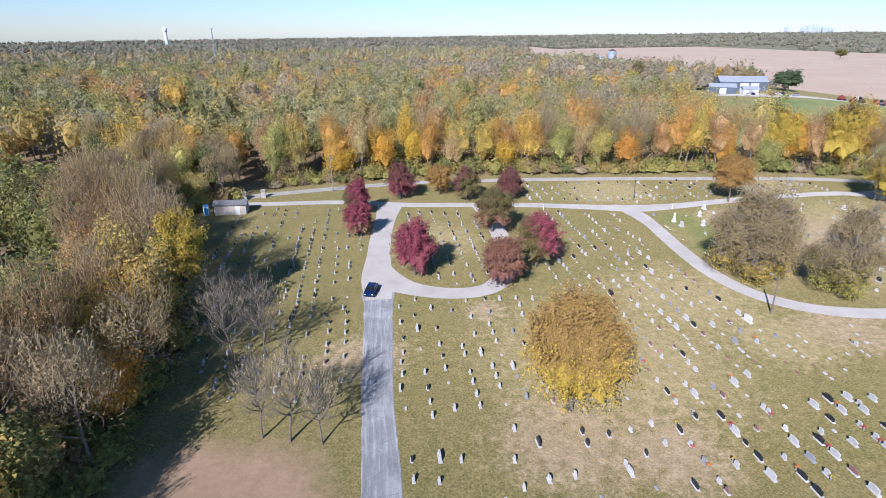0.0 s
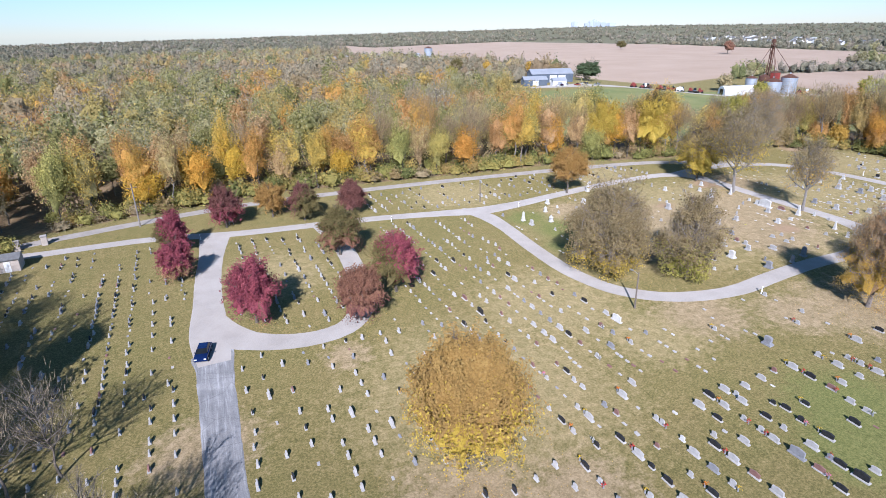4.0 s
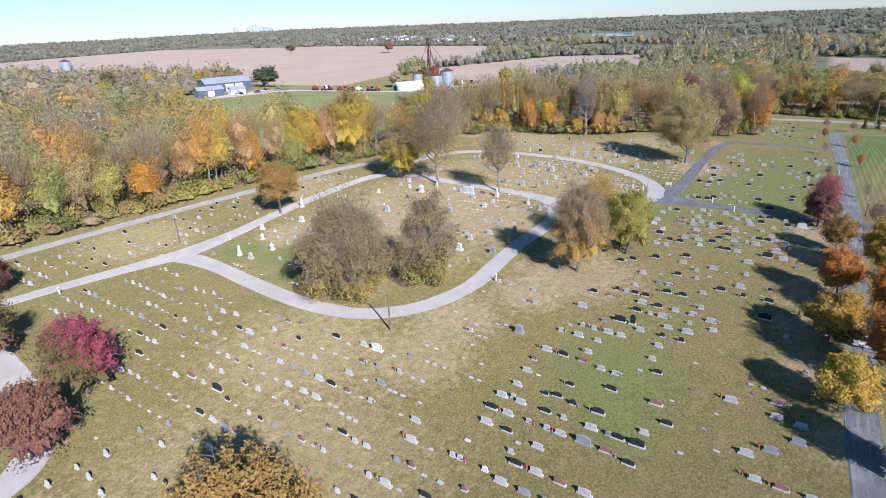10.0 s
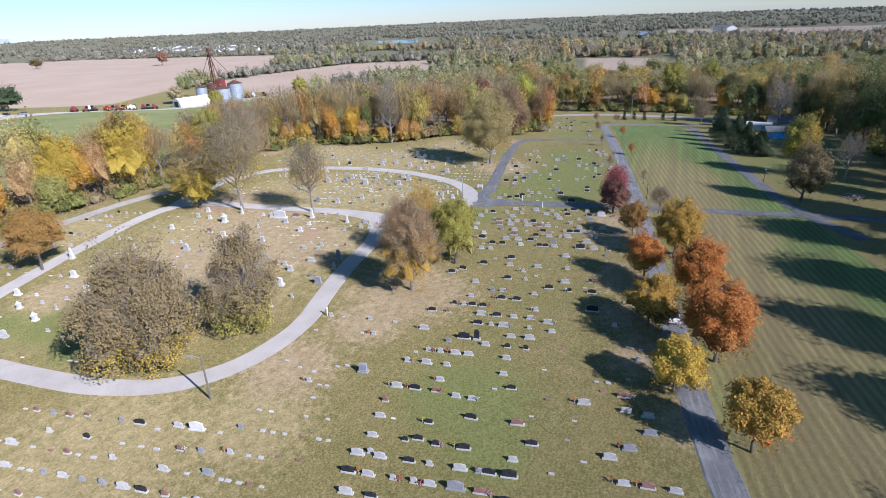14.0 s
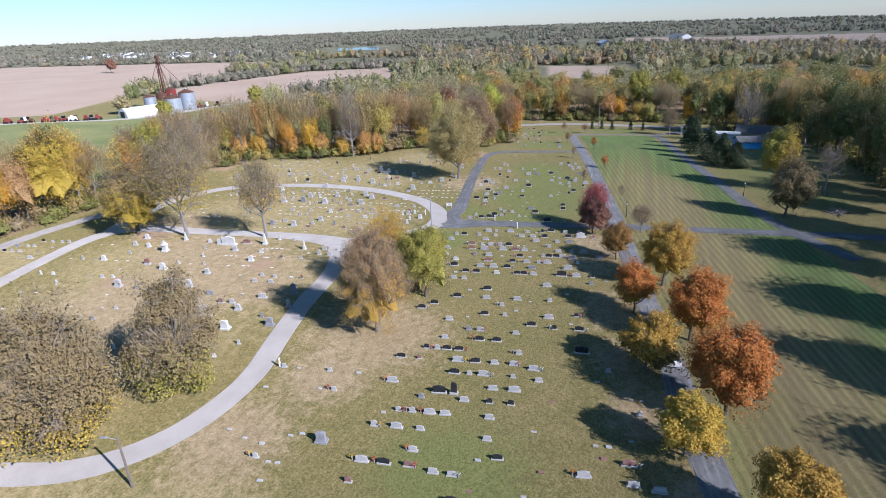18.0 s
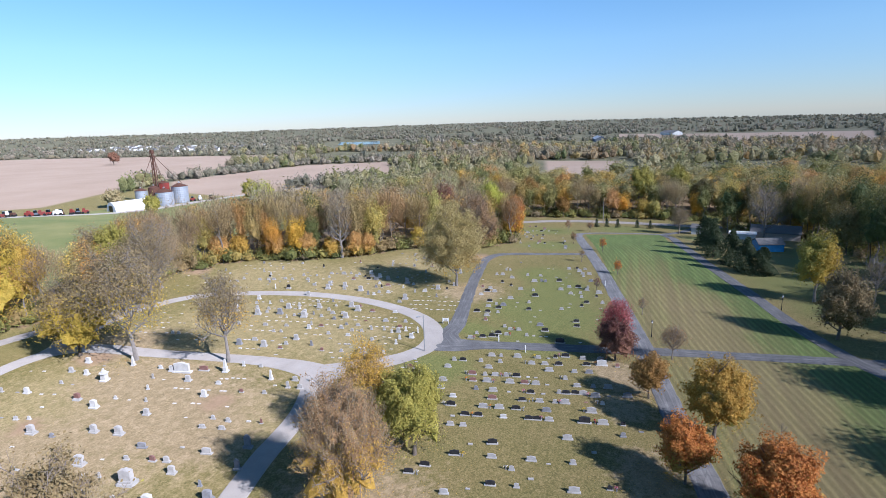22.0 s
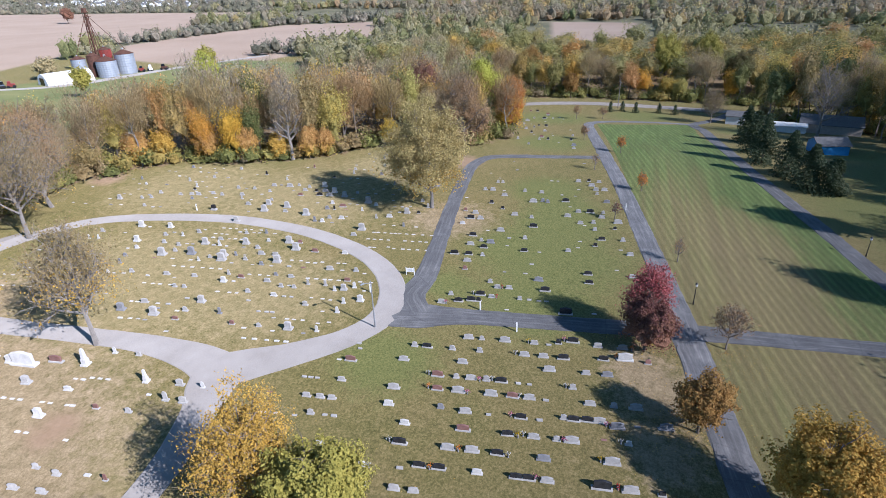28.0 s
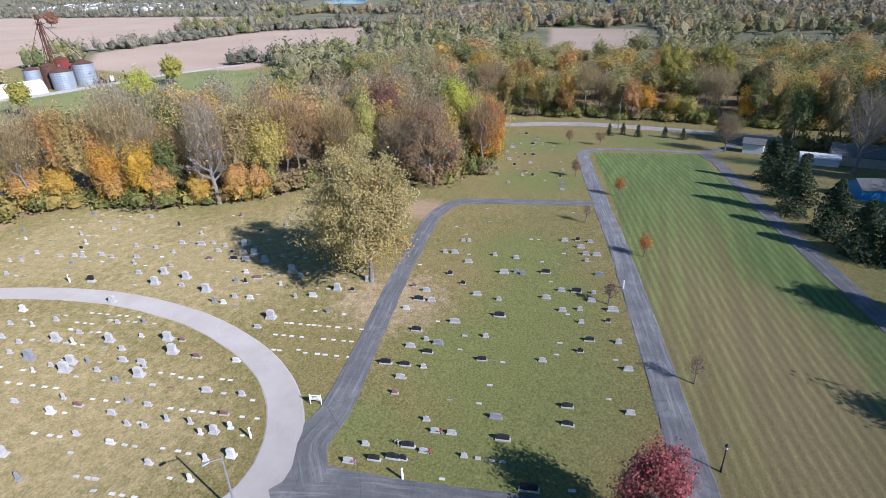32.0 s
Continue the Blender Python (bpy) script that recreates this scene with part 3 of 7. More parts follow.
road("road_public", [(248, 130, 5.0), (256, 95, 5.0), (263.3, 76, 5.0), (268.5, 63, 5.0), (270.7, 49, 5.0), (269.8, 32, 5.0), (268, 14, 5.0), (266, -10, 5.0), (264, -60, 5.0)], gravel, "pale public road at the edge of the trees", 0.05)


def lawn():
    """The mown lawn between the two southern lanes."""
    m = material("striped_mown_lawn", 0.95)
    fine, tuft, broad = noise_of(m, 1.1, 7, 0.8), noise_of(m, 5, 4, 0.8), noise_of(m, 0.045, 4, 0.6)
    t = node(m, "TexCoord")
    mp = node(m, "Mapping", Rotation=(0, 0, radians(-11)))
    link(m, t.outputs["Object"], mp.inputs["Vector"])
    w = node(m, "TexWave", Scale=0.3, Distortion=0.6, Detail=2.0, Detail_Scale=0.25)
    w.bands_direction = "Y"
    link(m, mp.outputs[0], w.inputs["Vector"])
    pull = node(m, "Mapping", Rotation=(0, 0, radians(-11)), Scale=(0.012, 0.7, 1.0))
    link(m, t.outputs["Object"], pull.inputs["Vector"])
    streak = node(m, "TexNoise", Scale=1.0, Detail=5.0, Roughness=0.65)
    link(m, pull.outputs[0], streak.inputs["Vector"])
    stripes = ramp(m, calc(m, "ADD", calc(m, "MULTIPLY", w.outputs["Fac"], 0.75), calc(m, "MULTIPLY", calc(m, "SUBTRACT", streak.outputs[0], 0.45), 3.4)), [(0.0, (0.73,) * 3), (0.4, (0.87,) * 3), (0.75, (0.94,) * 3), (1.1, (1.18,) * 3)])
    a = node(m, "Attribute")
    a.attribute_name = "across"
    sep = node(m, "SeparateXYZ")
    link(m, t.outputs["Object"], sep.inputs[0])
    far = calc(m, "MULTIPLY", calc(m, "SUBTRACT", sep.outputs[0], 148.0), 0.014, True)
    green = ramp(m, calc(m, "ADD", a.outputs["Fac"], calc(m, "MULTIPLY", calc(m, "SUBTRACT", broad, 0.5), 0.7)), [(0.14, (1.0,) * 3), (0.42, (0.2,) * 3), (0.66, (0.08,) * 3), (0.88, (0.3,) * 3)])
    green = calc(m, "ADD", calc(m, "ADD", green, far), calc(m, "MULTIPLY", calc(m, "SUBTRACT", streak.outputs[0], 0.5), 1.0), True)
    base = ramp(m, green, [(0.0, (0.275, 0.197, 0.092)), (0.3, (0.22, 0.178, 0.066)), (0.65, (0.116, 0.152, 0.034)), (1.0, (0.077, 0.147, 0.026))])
    base = mixed(m, 0.22, base, ramp(m, fine, [(0.34, (0.05, 0.068, 0.018)), (0.66, (0.25, 0.21, 0.1))]))
    base = mixed(m, 0.25, base, ramp(m, tuft, [(0.38, (0.03, 0.045, 0.012)), (0.62, (0.3, 0.28, 0.13))]))
    base = mixed(m, 1.0, base, stripes, "MULTIPLY")
    paint(m, base)
    bumped(m, tuft, 0.6, 0.1)
    us, vs = np.linspace(0, 1, 90), np.linspace(0, 1, 16)
    low = lambda u: (40 + 200 * u, -26 + 46.5 * np.minimum(1, u / 0.9) ** 0.75)
    high = lambda u: (40 + 192 * u, 18.0 + 28.6 * u)
    pts = []
    for u in us:
        (ax, ay), (bx, by) = low(u), high(u)
        for v in vs:
            px, py = ax + (bx - ax) * v, ay + (by - ay) * v
            pts.append((px, py, ground_at(px, py) + 0.015))
    i = np.arange(len(pts)).reshape(90, 16)
    quads = np.stack([i[:-1, :-1], i[1:, :-1], i[1:, 1:], i[:-1, 1:]], -1).reshape(-1, 4)
    me = mesh_of("lawn", pts, [quads], m, smooth=True)
    me.attributes.new("across", "FLOAT", "POINT").data.foreach_set("value", np.tile(vs, 90).astype(np.float32))
    tagged(new("lawn", me), "wide mown lawn with green and straw-coloured stripes", "lawn", kind="structure")


lawn()


# ---- trees ----
def tubes(segs, sides=5):
    """Tapered limbs from rows of (x0, y0, z0, x1, y1, z1, r0, r1)."""
    s = np.asarray(segs, float)
    a, b, r0, r1 = s[:, :3], s[:, 3:6], s[:, 6], s[:, 7]
    d = b - a
    d /= np.linalg.norm(d, axis=1)[:, None] + 1e-9
    ref = np.where(np.abs(d[:, 2:3]) > 0.9, np.array([[1.0, 0, 0]]), np.array([[0, 0, 1.0]]))
    u = np.cross(d, ref)
    u /= np.linalg.norm(u, axis=1)[:, None]
    w = np.cross(d, u)
    ang = np.arange(sides) * 2 * np.pi / sides
    ring = u[:, None, :] * np.cos(ang)[None, :, None] + w[:, None, :] * np.sin(ang)[None, :, None]
    v = np.concatenate([a[:, None] + ring * r0[:, None, None], b[:, None] + ring * r1[:, None, None]], 1)
    base = (np.arange(len(s)) * 2 * sides)[:, None]
    k = np.arange(sides)
    q = np.stack([k, (k + 1) % sides, (k + 1) % sides + sides, k + sides], 1)
    return v.reshape(-1, 3), (base[:, :, None] + q[None]).reshape(-1, 4)


def limbs(rng, h, r, fork=0.35, n=10, sub=4, twigs=3, lean=0.0, spread=0.9, thick=0.022):
    """The wood of a broadleaf tree: trunk, limbs, branches, twigs. Returns segments and twig tips."""
    segs, tips = [], []
    tr = max(0.09, h * thick)
    pts = [np.zeros(3)]
    top = h * 0.86
    for k in range(1, 7):
        pts.append(np.array([lean * top * k / 6 + rng.normal(0, 0.012 * h), rng.normal(0, 0.012 * h), top * k / 6]))
    for k in range(6):
        segs.append((*pts[k], *pts[k + 1], tr * (1.25 if k == 0 else 1 - 0.145 * k), tr * (1 - 0.145 * (k + 1))))

    def on_trunk(f):
        f = f * 6
        k = min(5, int(f))
        return pts[k] + (pts[k + 1] - pts[k]) * (f - k)

    for j in range(n):
        f = fork + (1 - fork) * (j + rng.uniform(0, 0.8)) / n
        p = on_trunk(min(f, 0.98))
        az = j * 2.4 + rng.uniform(-0.5, 0.5)
        rise = rng.uniform(0.45, 0.9) + f * 0.5
        length = r * spread * (1.12 - 0.55 * f) * rng.uniform(0.75, 1.1)
        d = np.array([math.cos(az), math.sin(az), rise])
        d /= np.linalg.norm(d)
        r0 = tr * (1 - 0.8 * f) * 0.6 + 0.02
        q = p + d * length * 0.55
        e = q + (d + np.array([0, 0, 0.35])) * length * 0.5
        segs += [(*p, *q, r0, r0 * 0.65), (*q, *e, r0 * 0.65, r0 * 0.25)]
        tips.append(e)
        for _ in range(sub):
            s = rng.uniform(0.3, 1.0)
            b0 = p + (q - p) * s * 1.6 if s < 0.6 else q + (e - q) * (s - 0.6) * 2.2
            bd = d + rng.normal(0, 0.65, 3) + np.array([0, 0, 0.3])
            bd /= np.linalg.norm(bd)
            b1 = b0 + bd * length * rng.uniform(0.3, 0.55)
            segs.append((*b0, *b1, r0 * 0.35, r0 * 0.14))
            tips.append(b1)
            for _ in range(twigs):
                td = bd + rng.normal(0, 0.7, 3)
                td /= np.linalg.norm(td)
                t0 = b0 + (b1 - b0) * rng.uniform(0.3, 1.0)
                t1 = t0 + td * length * rng.uniform(0.15, 0.35)
                segs.append((*t0, *t1, r0 * 0.14, r0 * 0.06))
                tips.append(t1)
    return segs, np.array(tips)


def kites(rng, c, size, outward, narrow=0.7, wild=0.75):
    """Leaf clusters, or twig sprays where narrow: bent four-cornered pieces round the centres c."""
    n = len(c)
    nrm = outward + rng.normal(0, wild, (n, 3)) + np.array([0, 0, 0.25])
    nrm /= np.linalg.norm(nrm, axis=1)[:, None]
    a = np.cross(nrm, rng.normal(0, 1, (n, 3)))
    a /= np.linalg.norm(a, axis=1)[:, None]
    b = np.cross(nrm, a)
    s = (size * rng.uniform(0.55, 1.25, n))[:, None]
    bend = nrm * s * 0.25
    v = np.stack([c - a * s - bend, c - b * s * narrow + bend * 0.3, c + a * s - bend, c + b * s * narrow + bend * 0.3], 1)
    return v.reshape(-1, 3), np.arange(4 * n).reshape(n, 4)


def tufts(rng, c, size, outward, wild=0.45):
    """Three-cornered leaf tufts round the centres c."""
    n = len(c)
    nrm = outward + rng.normal(0, wild, (n, 3)) + np.array([0, 0, 0.15])
    nrm /= np.linalg.norm(nrm, axis=1)[:, None]
    a = np.cross(nrm, rng.normal(0, 1, (n, 3)))
    a /= np.linalg.norm(a, axis=1)[:, None]
    b = np.cross(nrm, a)
    s = (size * rng.uniform(0.6, 1.4, n))[:, None]
    v = np.stack([c + a * s, c - a * s * 0.5 + b * s * 0.9, c - a * s * 0.5 - b * s * 0.9], 1)
    return v.reshape(-1, 3), np.arange(3 * n).reshape(n, 3)


def ico(level):
    bm = bmesh.new()
    bmesh.ops.create_icosphere(bm, subdivisions=level, radius=1.0)
    v = np.array([tuple(q.co) for q in bm.verts])
    bm.verts.index_update()
    f = np.array([[q.index for q in face.verts] for face in bm.faces])
    bm.free()
    return v, f


ICO = {k: ico(k) for k in (1, 2, 3, 4)}
BELLY = {        # how the width changes from the foot of a crown (0) to its top (1)
    "round": lambda t: 1.0 + 0 * t,
    "oval": lambda t: 1.04 - 0.1 * t,
    "egg": lambda t: 1.16 - 0.34 * t,
    "cone": lambda t: 1.25 - 0.85 * t,
    "vase": lambda t: 0.74 + 0.42 * t,
}


def unit(v):
    return v / (np.linalg.norm(v, axis=1)[:, None] + 1e-9)


def crown_form(rng, z0, z1, w, shape, bumps=45, depth=0.4, uneven=0.12):
    """A crown's billowing surface: gives, in each direction d at a share s of its radius, the place and the way that it faces."""
    lumps = unit(rng.normal(0, 1, (bumps, 3)) + np.array([0, 0, 0.25]))
    tall = rng.uniform(0.6, 1.1, bumps)
    wide = 2.3 / math.sqrt(bumps) * rng.uniform(0.7, 1.3, bumps)
    sides = unit(rng.normal(0, 1, (3, 3)))

    def place(d, s=1.0):
        ang = np.arccos(np.clip(d @ lumps.T, -1, 1)) / wide
        swell = np.exp(-ang ** 2 * 1.4) * tall
        best = swell.argmax(axis=1)
        rad = (1.0 - depth + depth * 1.06 * swell.max(axis=1)) * s * (1 + uneven * np.sin((d @ sides.T) * 3.0).sum(axis=1))
        t = (d[:, 2] + 1) / 2
        flat = np.sqrt(np.clip(1 - d[:, 2] ** 2, 0.03, 1))
        skirt = np.where((d[:, 2] < 0) & (shape in ("round", "egg")), np.clip(1 - np.abs(d[:, 2]) ** 3.2, 0.0, 1) ** (1 / 2.6) / flat, 1.0)     # crowns hang full to their lowest boughs
        q = BELLY[shape](t) * w / 2 * rad * skirt
        p = np.stack([d[:, 0] * q, d[:, 1] * q, (z0 + z1) / 2 + d[:, 2] * (z1 - z0) / 2 * rad], 1)
        return p, unit(d + (d - lumps[best]) / wide[best][:, None] * 0.9)

    return place


def facing(rng, n):
    """Directions over a crown, fewer from below."""
    d = unit(rng.normal(0, 1, (n, 3)))
    flip = (d[:, 2] < -0.3) & (rng.uniform(size=n) < 0.65)
    d[flip, 2] *= -1
    return d


def lobes(rng, count, z0, z1, w, shape, small=0.17, large=0.29):
    """The lobes of a crown, crowding into an uneven whole: centres and radii."""
    R = w * rng.uniform(small, large, count)
    t = np.r_[0.98, 0.02, 0.1, rng.uniform(0.0, 0.95, count - 3)]
    ang = np.arange(count) * 2.4 + rng.uniform(-0.6, 0.6, count)
    full = w / 2 * BELLY[shape](t) * np.sqrt(np.clip(1.05 - (2 * t - 0.8) ** 2 * 0.72, 0.02, 1)) * rng.uniform(0.8, 1.15, count)
    rad = np.maximum(full - R * 0.8, 0.0) * np.sqrt(rng.uniform(0.08, 1.0, count))
    rad[0] *= 0.3
    return np.stack([np.cos(ang) * rad, np.sin(ang) * rad, z0 + R * 0.7 + (z1 - z0 - R * 1.6) * t], 1), R


def grow(name, x, y, h, w, leaf, label, shape="round", n=6500, size=0.125, clear=0.16, seed=1, bare=0, wood=bark, mix=None, lean=0.0, group="", bumps=70, twigs=3, thick=0.02, dense=None, level=1, depth=0.42, fill=0.62, sprays=0, crowned=1.0, swell=1.0, half=None):
    """A broadleaf tree of height h and crown width w. bare: more twigs and an open crown; mix: (leaf, share) of a second colour low in the crown, or on the side away from the bearing half; crowned: the share of the height that bears leaves."""
    rng = np.random.default_rng(seed)
    turn = rng.uniform(0, 360)
    tree = thing(name, x, y, turn=turn, label=label, category="tree", group=group)
    segs, tips = limbs(rng, h, w / 2 * (0.8 if bare < 2 else 0.95), fork=clear + 0.08, n=11 + 5 * bare, sub=4 + bare, twigs=twigs + bare, lean=lean, thick=thick)
    segs[0] = (segs[0][0], segs[0][1], -0.3, *segs[0][3:])
    v, q = tubes(segs, 5)
    part_mesh("trunk", mesh_of("trunk", v, [q], wood, smooth=True), tree)
    if not n:
        return tree
    z0, z1 = h * clear, h
    place = crown_form(rng, z0, z1, w, shape, bumps, depth, 0.08)
    solid = dense if dense is not None else bare < 2
    d = facing(rng, n)
    c, out = place(d, rng.uniform(0.35, 1.08, n) ** 0.6)
    if solid:
        count = bumps
        if fill > 0.5:
            c, out = place(d, rng.uniform(0.45, 1.05, n) ** 0.4)
            c += rng.normal(0, size * 0.55, c.shape)
        mid, R = lobes(rng, count, z0, z1 - 0.03 * h, w * 0.88, shape, 0.1 * swell, 0.19 * swell)
        k = rng.choice(count, n, p=R ** 2 / (R ** 2).sum())
        if fill <= 0.5:
            out = unit(d + unit(mid[k] - (0, 0, z0 + (z1 - z0) * 0.4)) * 0.7)
            c = mid[k] + out * (R[k] * rng.uniform(0.55, 1.25, n) ** 0.8)[:, None]
    if bare:
        k = rng.integers(0, len(tips), n // (6 if solid else 2))
        c[:len(k)] = tips[k] + rng.normal(0, size * 2.6, (len(k), 3))
    if crowned < 1:
        high = (c[:, 2] - z0) / (z1 - z0) > crowned + rng.normal(0, 0.1, n)
        c[high, 2] = z0 + (c[high, 2] - z0) * rng.uniform(0.1, 0.6, high.sum())
    push = np.array([lean * 0.6, 0, 0])
    c += push * c[:, 2:3]
    v, q = kites(rng, c, np.full(n, size), out, wild=0.5)
    mats = [LEAF[leaf]] + ([LEAF[mix[0]]] if mix else [])

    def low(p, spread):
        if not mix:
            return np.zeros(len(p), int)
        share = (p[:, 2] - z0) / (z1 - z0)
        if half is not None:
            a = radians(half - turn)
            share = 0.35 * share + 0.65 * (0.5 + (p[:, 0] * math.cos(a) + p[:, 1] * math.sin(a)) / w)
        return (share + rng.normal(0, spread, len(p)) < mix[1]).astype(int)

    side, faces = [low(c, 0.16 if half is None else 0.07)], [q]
    if solid:
        d, t = ICO[level]
        cv = (mid[:, None] + d[None] * (R[:, None] * fill * (1 + rng.normal(0, 0.1, (count, len(d)))))[:, :, None]).reshape(-1, 3) + push * (z0 + z1) / 2
        t = (np.arange(count)[:, None, None] * len(d) + t[None]).reshape(-1, 3)
        if fill > 0.5:
            d, t = ICO[4]
            cv = place(d, rng.normal(0.76, 0.045, len(d)))[0] + push * (z0 + z1) / 2
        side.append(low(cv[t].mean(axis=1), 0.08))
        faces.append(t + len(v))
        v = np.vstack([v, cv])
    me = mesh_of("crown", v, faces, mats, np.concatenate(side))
    part_mesh("crown", me, tree)
    if sprays:
        d = facing(rng, sprays)
        c = place(d, rng.uniform(0.35, 1.06, sprays) ** 0.7)[0]
        c += push * c[:, 2:3]
        up = unit(c - np.array([0, 0, h * clear * 0.6]) + rng.normal(0, 0.12 * h, (sprays, 3)))
        v, q = twigs_of(rng, c, up, h * 0.03, 0.015)
        tagged(part_mesh("twig_haze", mesh_of("twig_haze", v, [q], twig_tips), tree), kind="stuff")
    return tree


def twigs_of(rng, c, along, length, width):
    """Thin twigs with their middles at c."""
    n = len(c)
    a = along * (length * rng.uniform(0.6, 1.4, n))[:, None]
    b = unit(np.cross(along, rng.normal(0, 1, (n, 3)))) * (width * rng.uniform(0.7, 1.3, n))[:, None]
    v = np.stack([c - a - b, c - a + b, c + a + b * 0.3, c + a - b * 0.3], 1)
    return v.reshape(-1, 3), np.arange(4 * n).reshape(n, 4)


def conifer(name, x, y, h, w, label, seed, group="", n=5500, size=0.2):
    rng = np.random.default_rng(seed)
    tree = thing(name, x, y, turn=rng.uniform(0, 360), label=label, category="tree", group=group)
    v, q = tubes([(0, 0, -0.2, 0, 0, h * 0.5, h * 0.02, h * 0.014), (0, 0, h * 0.5, 0, 0, h * 0.97, h * 0.014, 0.02)], 6)
    part_mesh("trunk", mesh_of("trunk", v, [q], bark), tree)
    tiers = 13
    t = (rng.integers(0, tiers, n) + rng.normal(0, 0.16, n)) / tiers
    t = np.clip(t, 0, 0.99)
    az = rng.integers(0, 9, n) * 0.698 + (t * tiers).astype(int) * 0.4 + rng.normal(0, 0.16, n)
    rad = w / 2 * (1.03 - t) ** 0.7 * np.sqrt(rng.uniform(0.05, 1.0, n)) * (0.8 + 0.35 * np.sin(az * 2.0 + t * 9.0 + seed))
    c = np.stack([np.cos(az) * rad, np.sin(az) * rad, h * (0.06 + 0.93 * t) - rad * 0.22], 1)
    out = np.stack([np.cos(az), np.sin(az), np.full(n, 0.5)], 1)
    v, q = kites(rng, c, np.full(n, size), out)
    part_mesh("crown", mesh_of("crown", v, [q], LEAF["pine"]), tree)
    return tree


# red and bronze maples round the island of graves
MAPLES = "maples round the island"
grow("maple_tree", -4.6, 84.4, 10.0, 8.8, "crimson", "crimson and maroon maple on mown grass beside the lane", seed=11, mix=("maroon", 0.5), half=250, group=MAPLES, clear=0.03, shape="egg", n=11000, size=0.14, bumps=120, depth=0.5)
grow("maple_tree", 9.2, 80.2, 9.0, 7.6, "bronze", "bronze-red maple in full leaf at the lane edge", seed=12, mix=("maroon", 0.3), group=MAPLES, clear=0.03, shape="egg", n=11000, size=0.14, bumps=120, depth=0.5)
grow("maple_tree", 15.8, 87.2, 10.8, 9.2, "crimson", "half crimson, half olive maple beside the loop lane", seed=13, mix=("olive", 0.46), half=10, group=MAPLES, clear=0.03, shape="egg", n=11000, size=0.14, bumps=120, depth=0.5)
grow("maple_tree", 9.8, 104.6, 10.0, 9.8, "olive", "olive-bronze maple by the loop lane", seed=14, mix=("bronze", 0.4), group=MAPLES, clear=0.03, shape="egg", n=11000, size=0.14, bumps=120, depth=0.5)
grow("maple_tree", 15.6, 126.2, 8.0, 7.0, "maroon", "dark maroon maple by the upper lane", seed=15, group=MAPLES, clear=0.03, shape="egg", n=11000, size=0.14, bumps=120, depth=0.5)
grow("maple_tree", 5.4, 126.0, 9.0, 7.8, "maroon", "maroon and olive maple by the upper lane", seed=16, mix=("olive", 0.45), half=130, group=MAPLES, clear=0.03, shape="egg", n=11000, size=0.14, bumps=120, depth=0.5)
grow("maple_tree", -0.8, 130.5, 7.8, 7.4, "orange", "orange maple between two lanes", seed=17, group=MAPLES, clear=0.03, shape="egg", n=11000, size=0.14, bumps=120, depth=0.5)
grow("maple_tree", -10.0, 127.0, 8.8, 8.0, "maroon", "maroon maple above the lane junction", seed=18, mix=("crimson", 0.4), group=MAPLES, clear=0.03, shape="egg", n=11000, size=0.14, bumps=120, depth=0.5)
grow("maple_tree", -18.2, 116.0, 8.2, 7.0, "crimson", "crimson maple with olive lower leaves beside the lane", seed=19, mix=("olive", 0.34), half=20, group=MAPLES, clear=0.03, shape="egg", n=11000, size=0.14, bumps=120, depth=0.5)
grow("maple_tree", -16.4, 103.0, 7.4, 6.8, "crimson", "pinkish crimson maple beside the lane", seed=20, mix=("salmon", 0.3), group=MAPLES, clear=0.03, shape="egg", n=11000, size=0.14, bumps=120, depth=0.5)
# single trees
grow("sugar_maple", 13.6, 49.8, 14.8, 12.2, "ochre", "large golden-orange maple among headstones", seed=21, shape="oval", n=34000, size=0.132, bumps=230, swell=0.66, mix=("mustard", 0.45), clear=0.0, depth=0.45)
grow("sugar_maple", 65.0, 123.6, 11.2, 10.4, "orange", "orange maple beside the upper lane", seed=22, n=11900, mix=("tan", 0.2), clear=0.08, size=0.126)
grow("oak_tree", 49.0, 82.0, 14.6, 15.0, "brown", "thinning brown oak beside the curved lane", seed=23, n=30000, size=0.14, bare=3, dense=True, fill=0.42, clear=0.03, wood=twig_bark, bumps=80, sprays=4500, mix=("mustard", 0.16))
grow("oak_tree", 59.4, 76.0, 13.6, 12.0, "brown", "thinning brown oak by old monuments", seed=24, n=19000, size=0.14, bare=3, dense=True, fill=0.4, clear=0.04, wood=twig_bark, mix=("green", 0.25), bumps=55, sprays=3500)
grow("beech_tree", 76.6, 60.2, 14.2, 10.6, "salmon", "copper and orange beech on leaf-strewn grass", seed=25, n=30000, size=0.088, bare=3, dense=True, shape="egg", mix=("gold", 0.5), clear=0.02, wood=twig_bark, bumps=90, sprays=14000)
grow("maple_tree", 88.6, 63.2, 12.0, 9.6, "gold", "thin golden maple beside the lane junction", seed=26, n=16625, size=0.094, bare=2, sprays=1500, mix=("green", 0.4), clear=0.1, wood=twig_bark)
grow("maple_tree", 87.4, 57.2, 12.0, 9.2, "green", "yellow-green maple beside a copper beech", seed=27, n=14875, mix=("olive", 0.2), clear=0.08, size=0.126)
grow("sycamore_tree", 100.6, 110.6, 18.0, 16.0, "brown", "tall half-bare sycamore with a pale trunk", seed=28, n=9500, size=0.17, bare=3, wood=pale_bark, clear=0.2, lean=-0.06, sprays=3000, mix=("mustard", 0.45))
grow("oak_tree", 103.7, 95.0, 15.0, 11.5, "brown", "nearly bare tree with a few gold leaves by the inner lane", seed=29, n=5500, size=0.14, bare=3, wood=pale_bark, clear=0.2, mix=("gold", 0.4), sprays=1500)
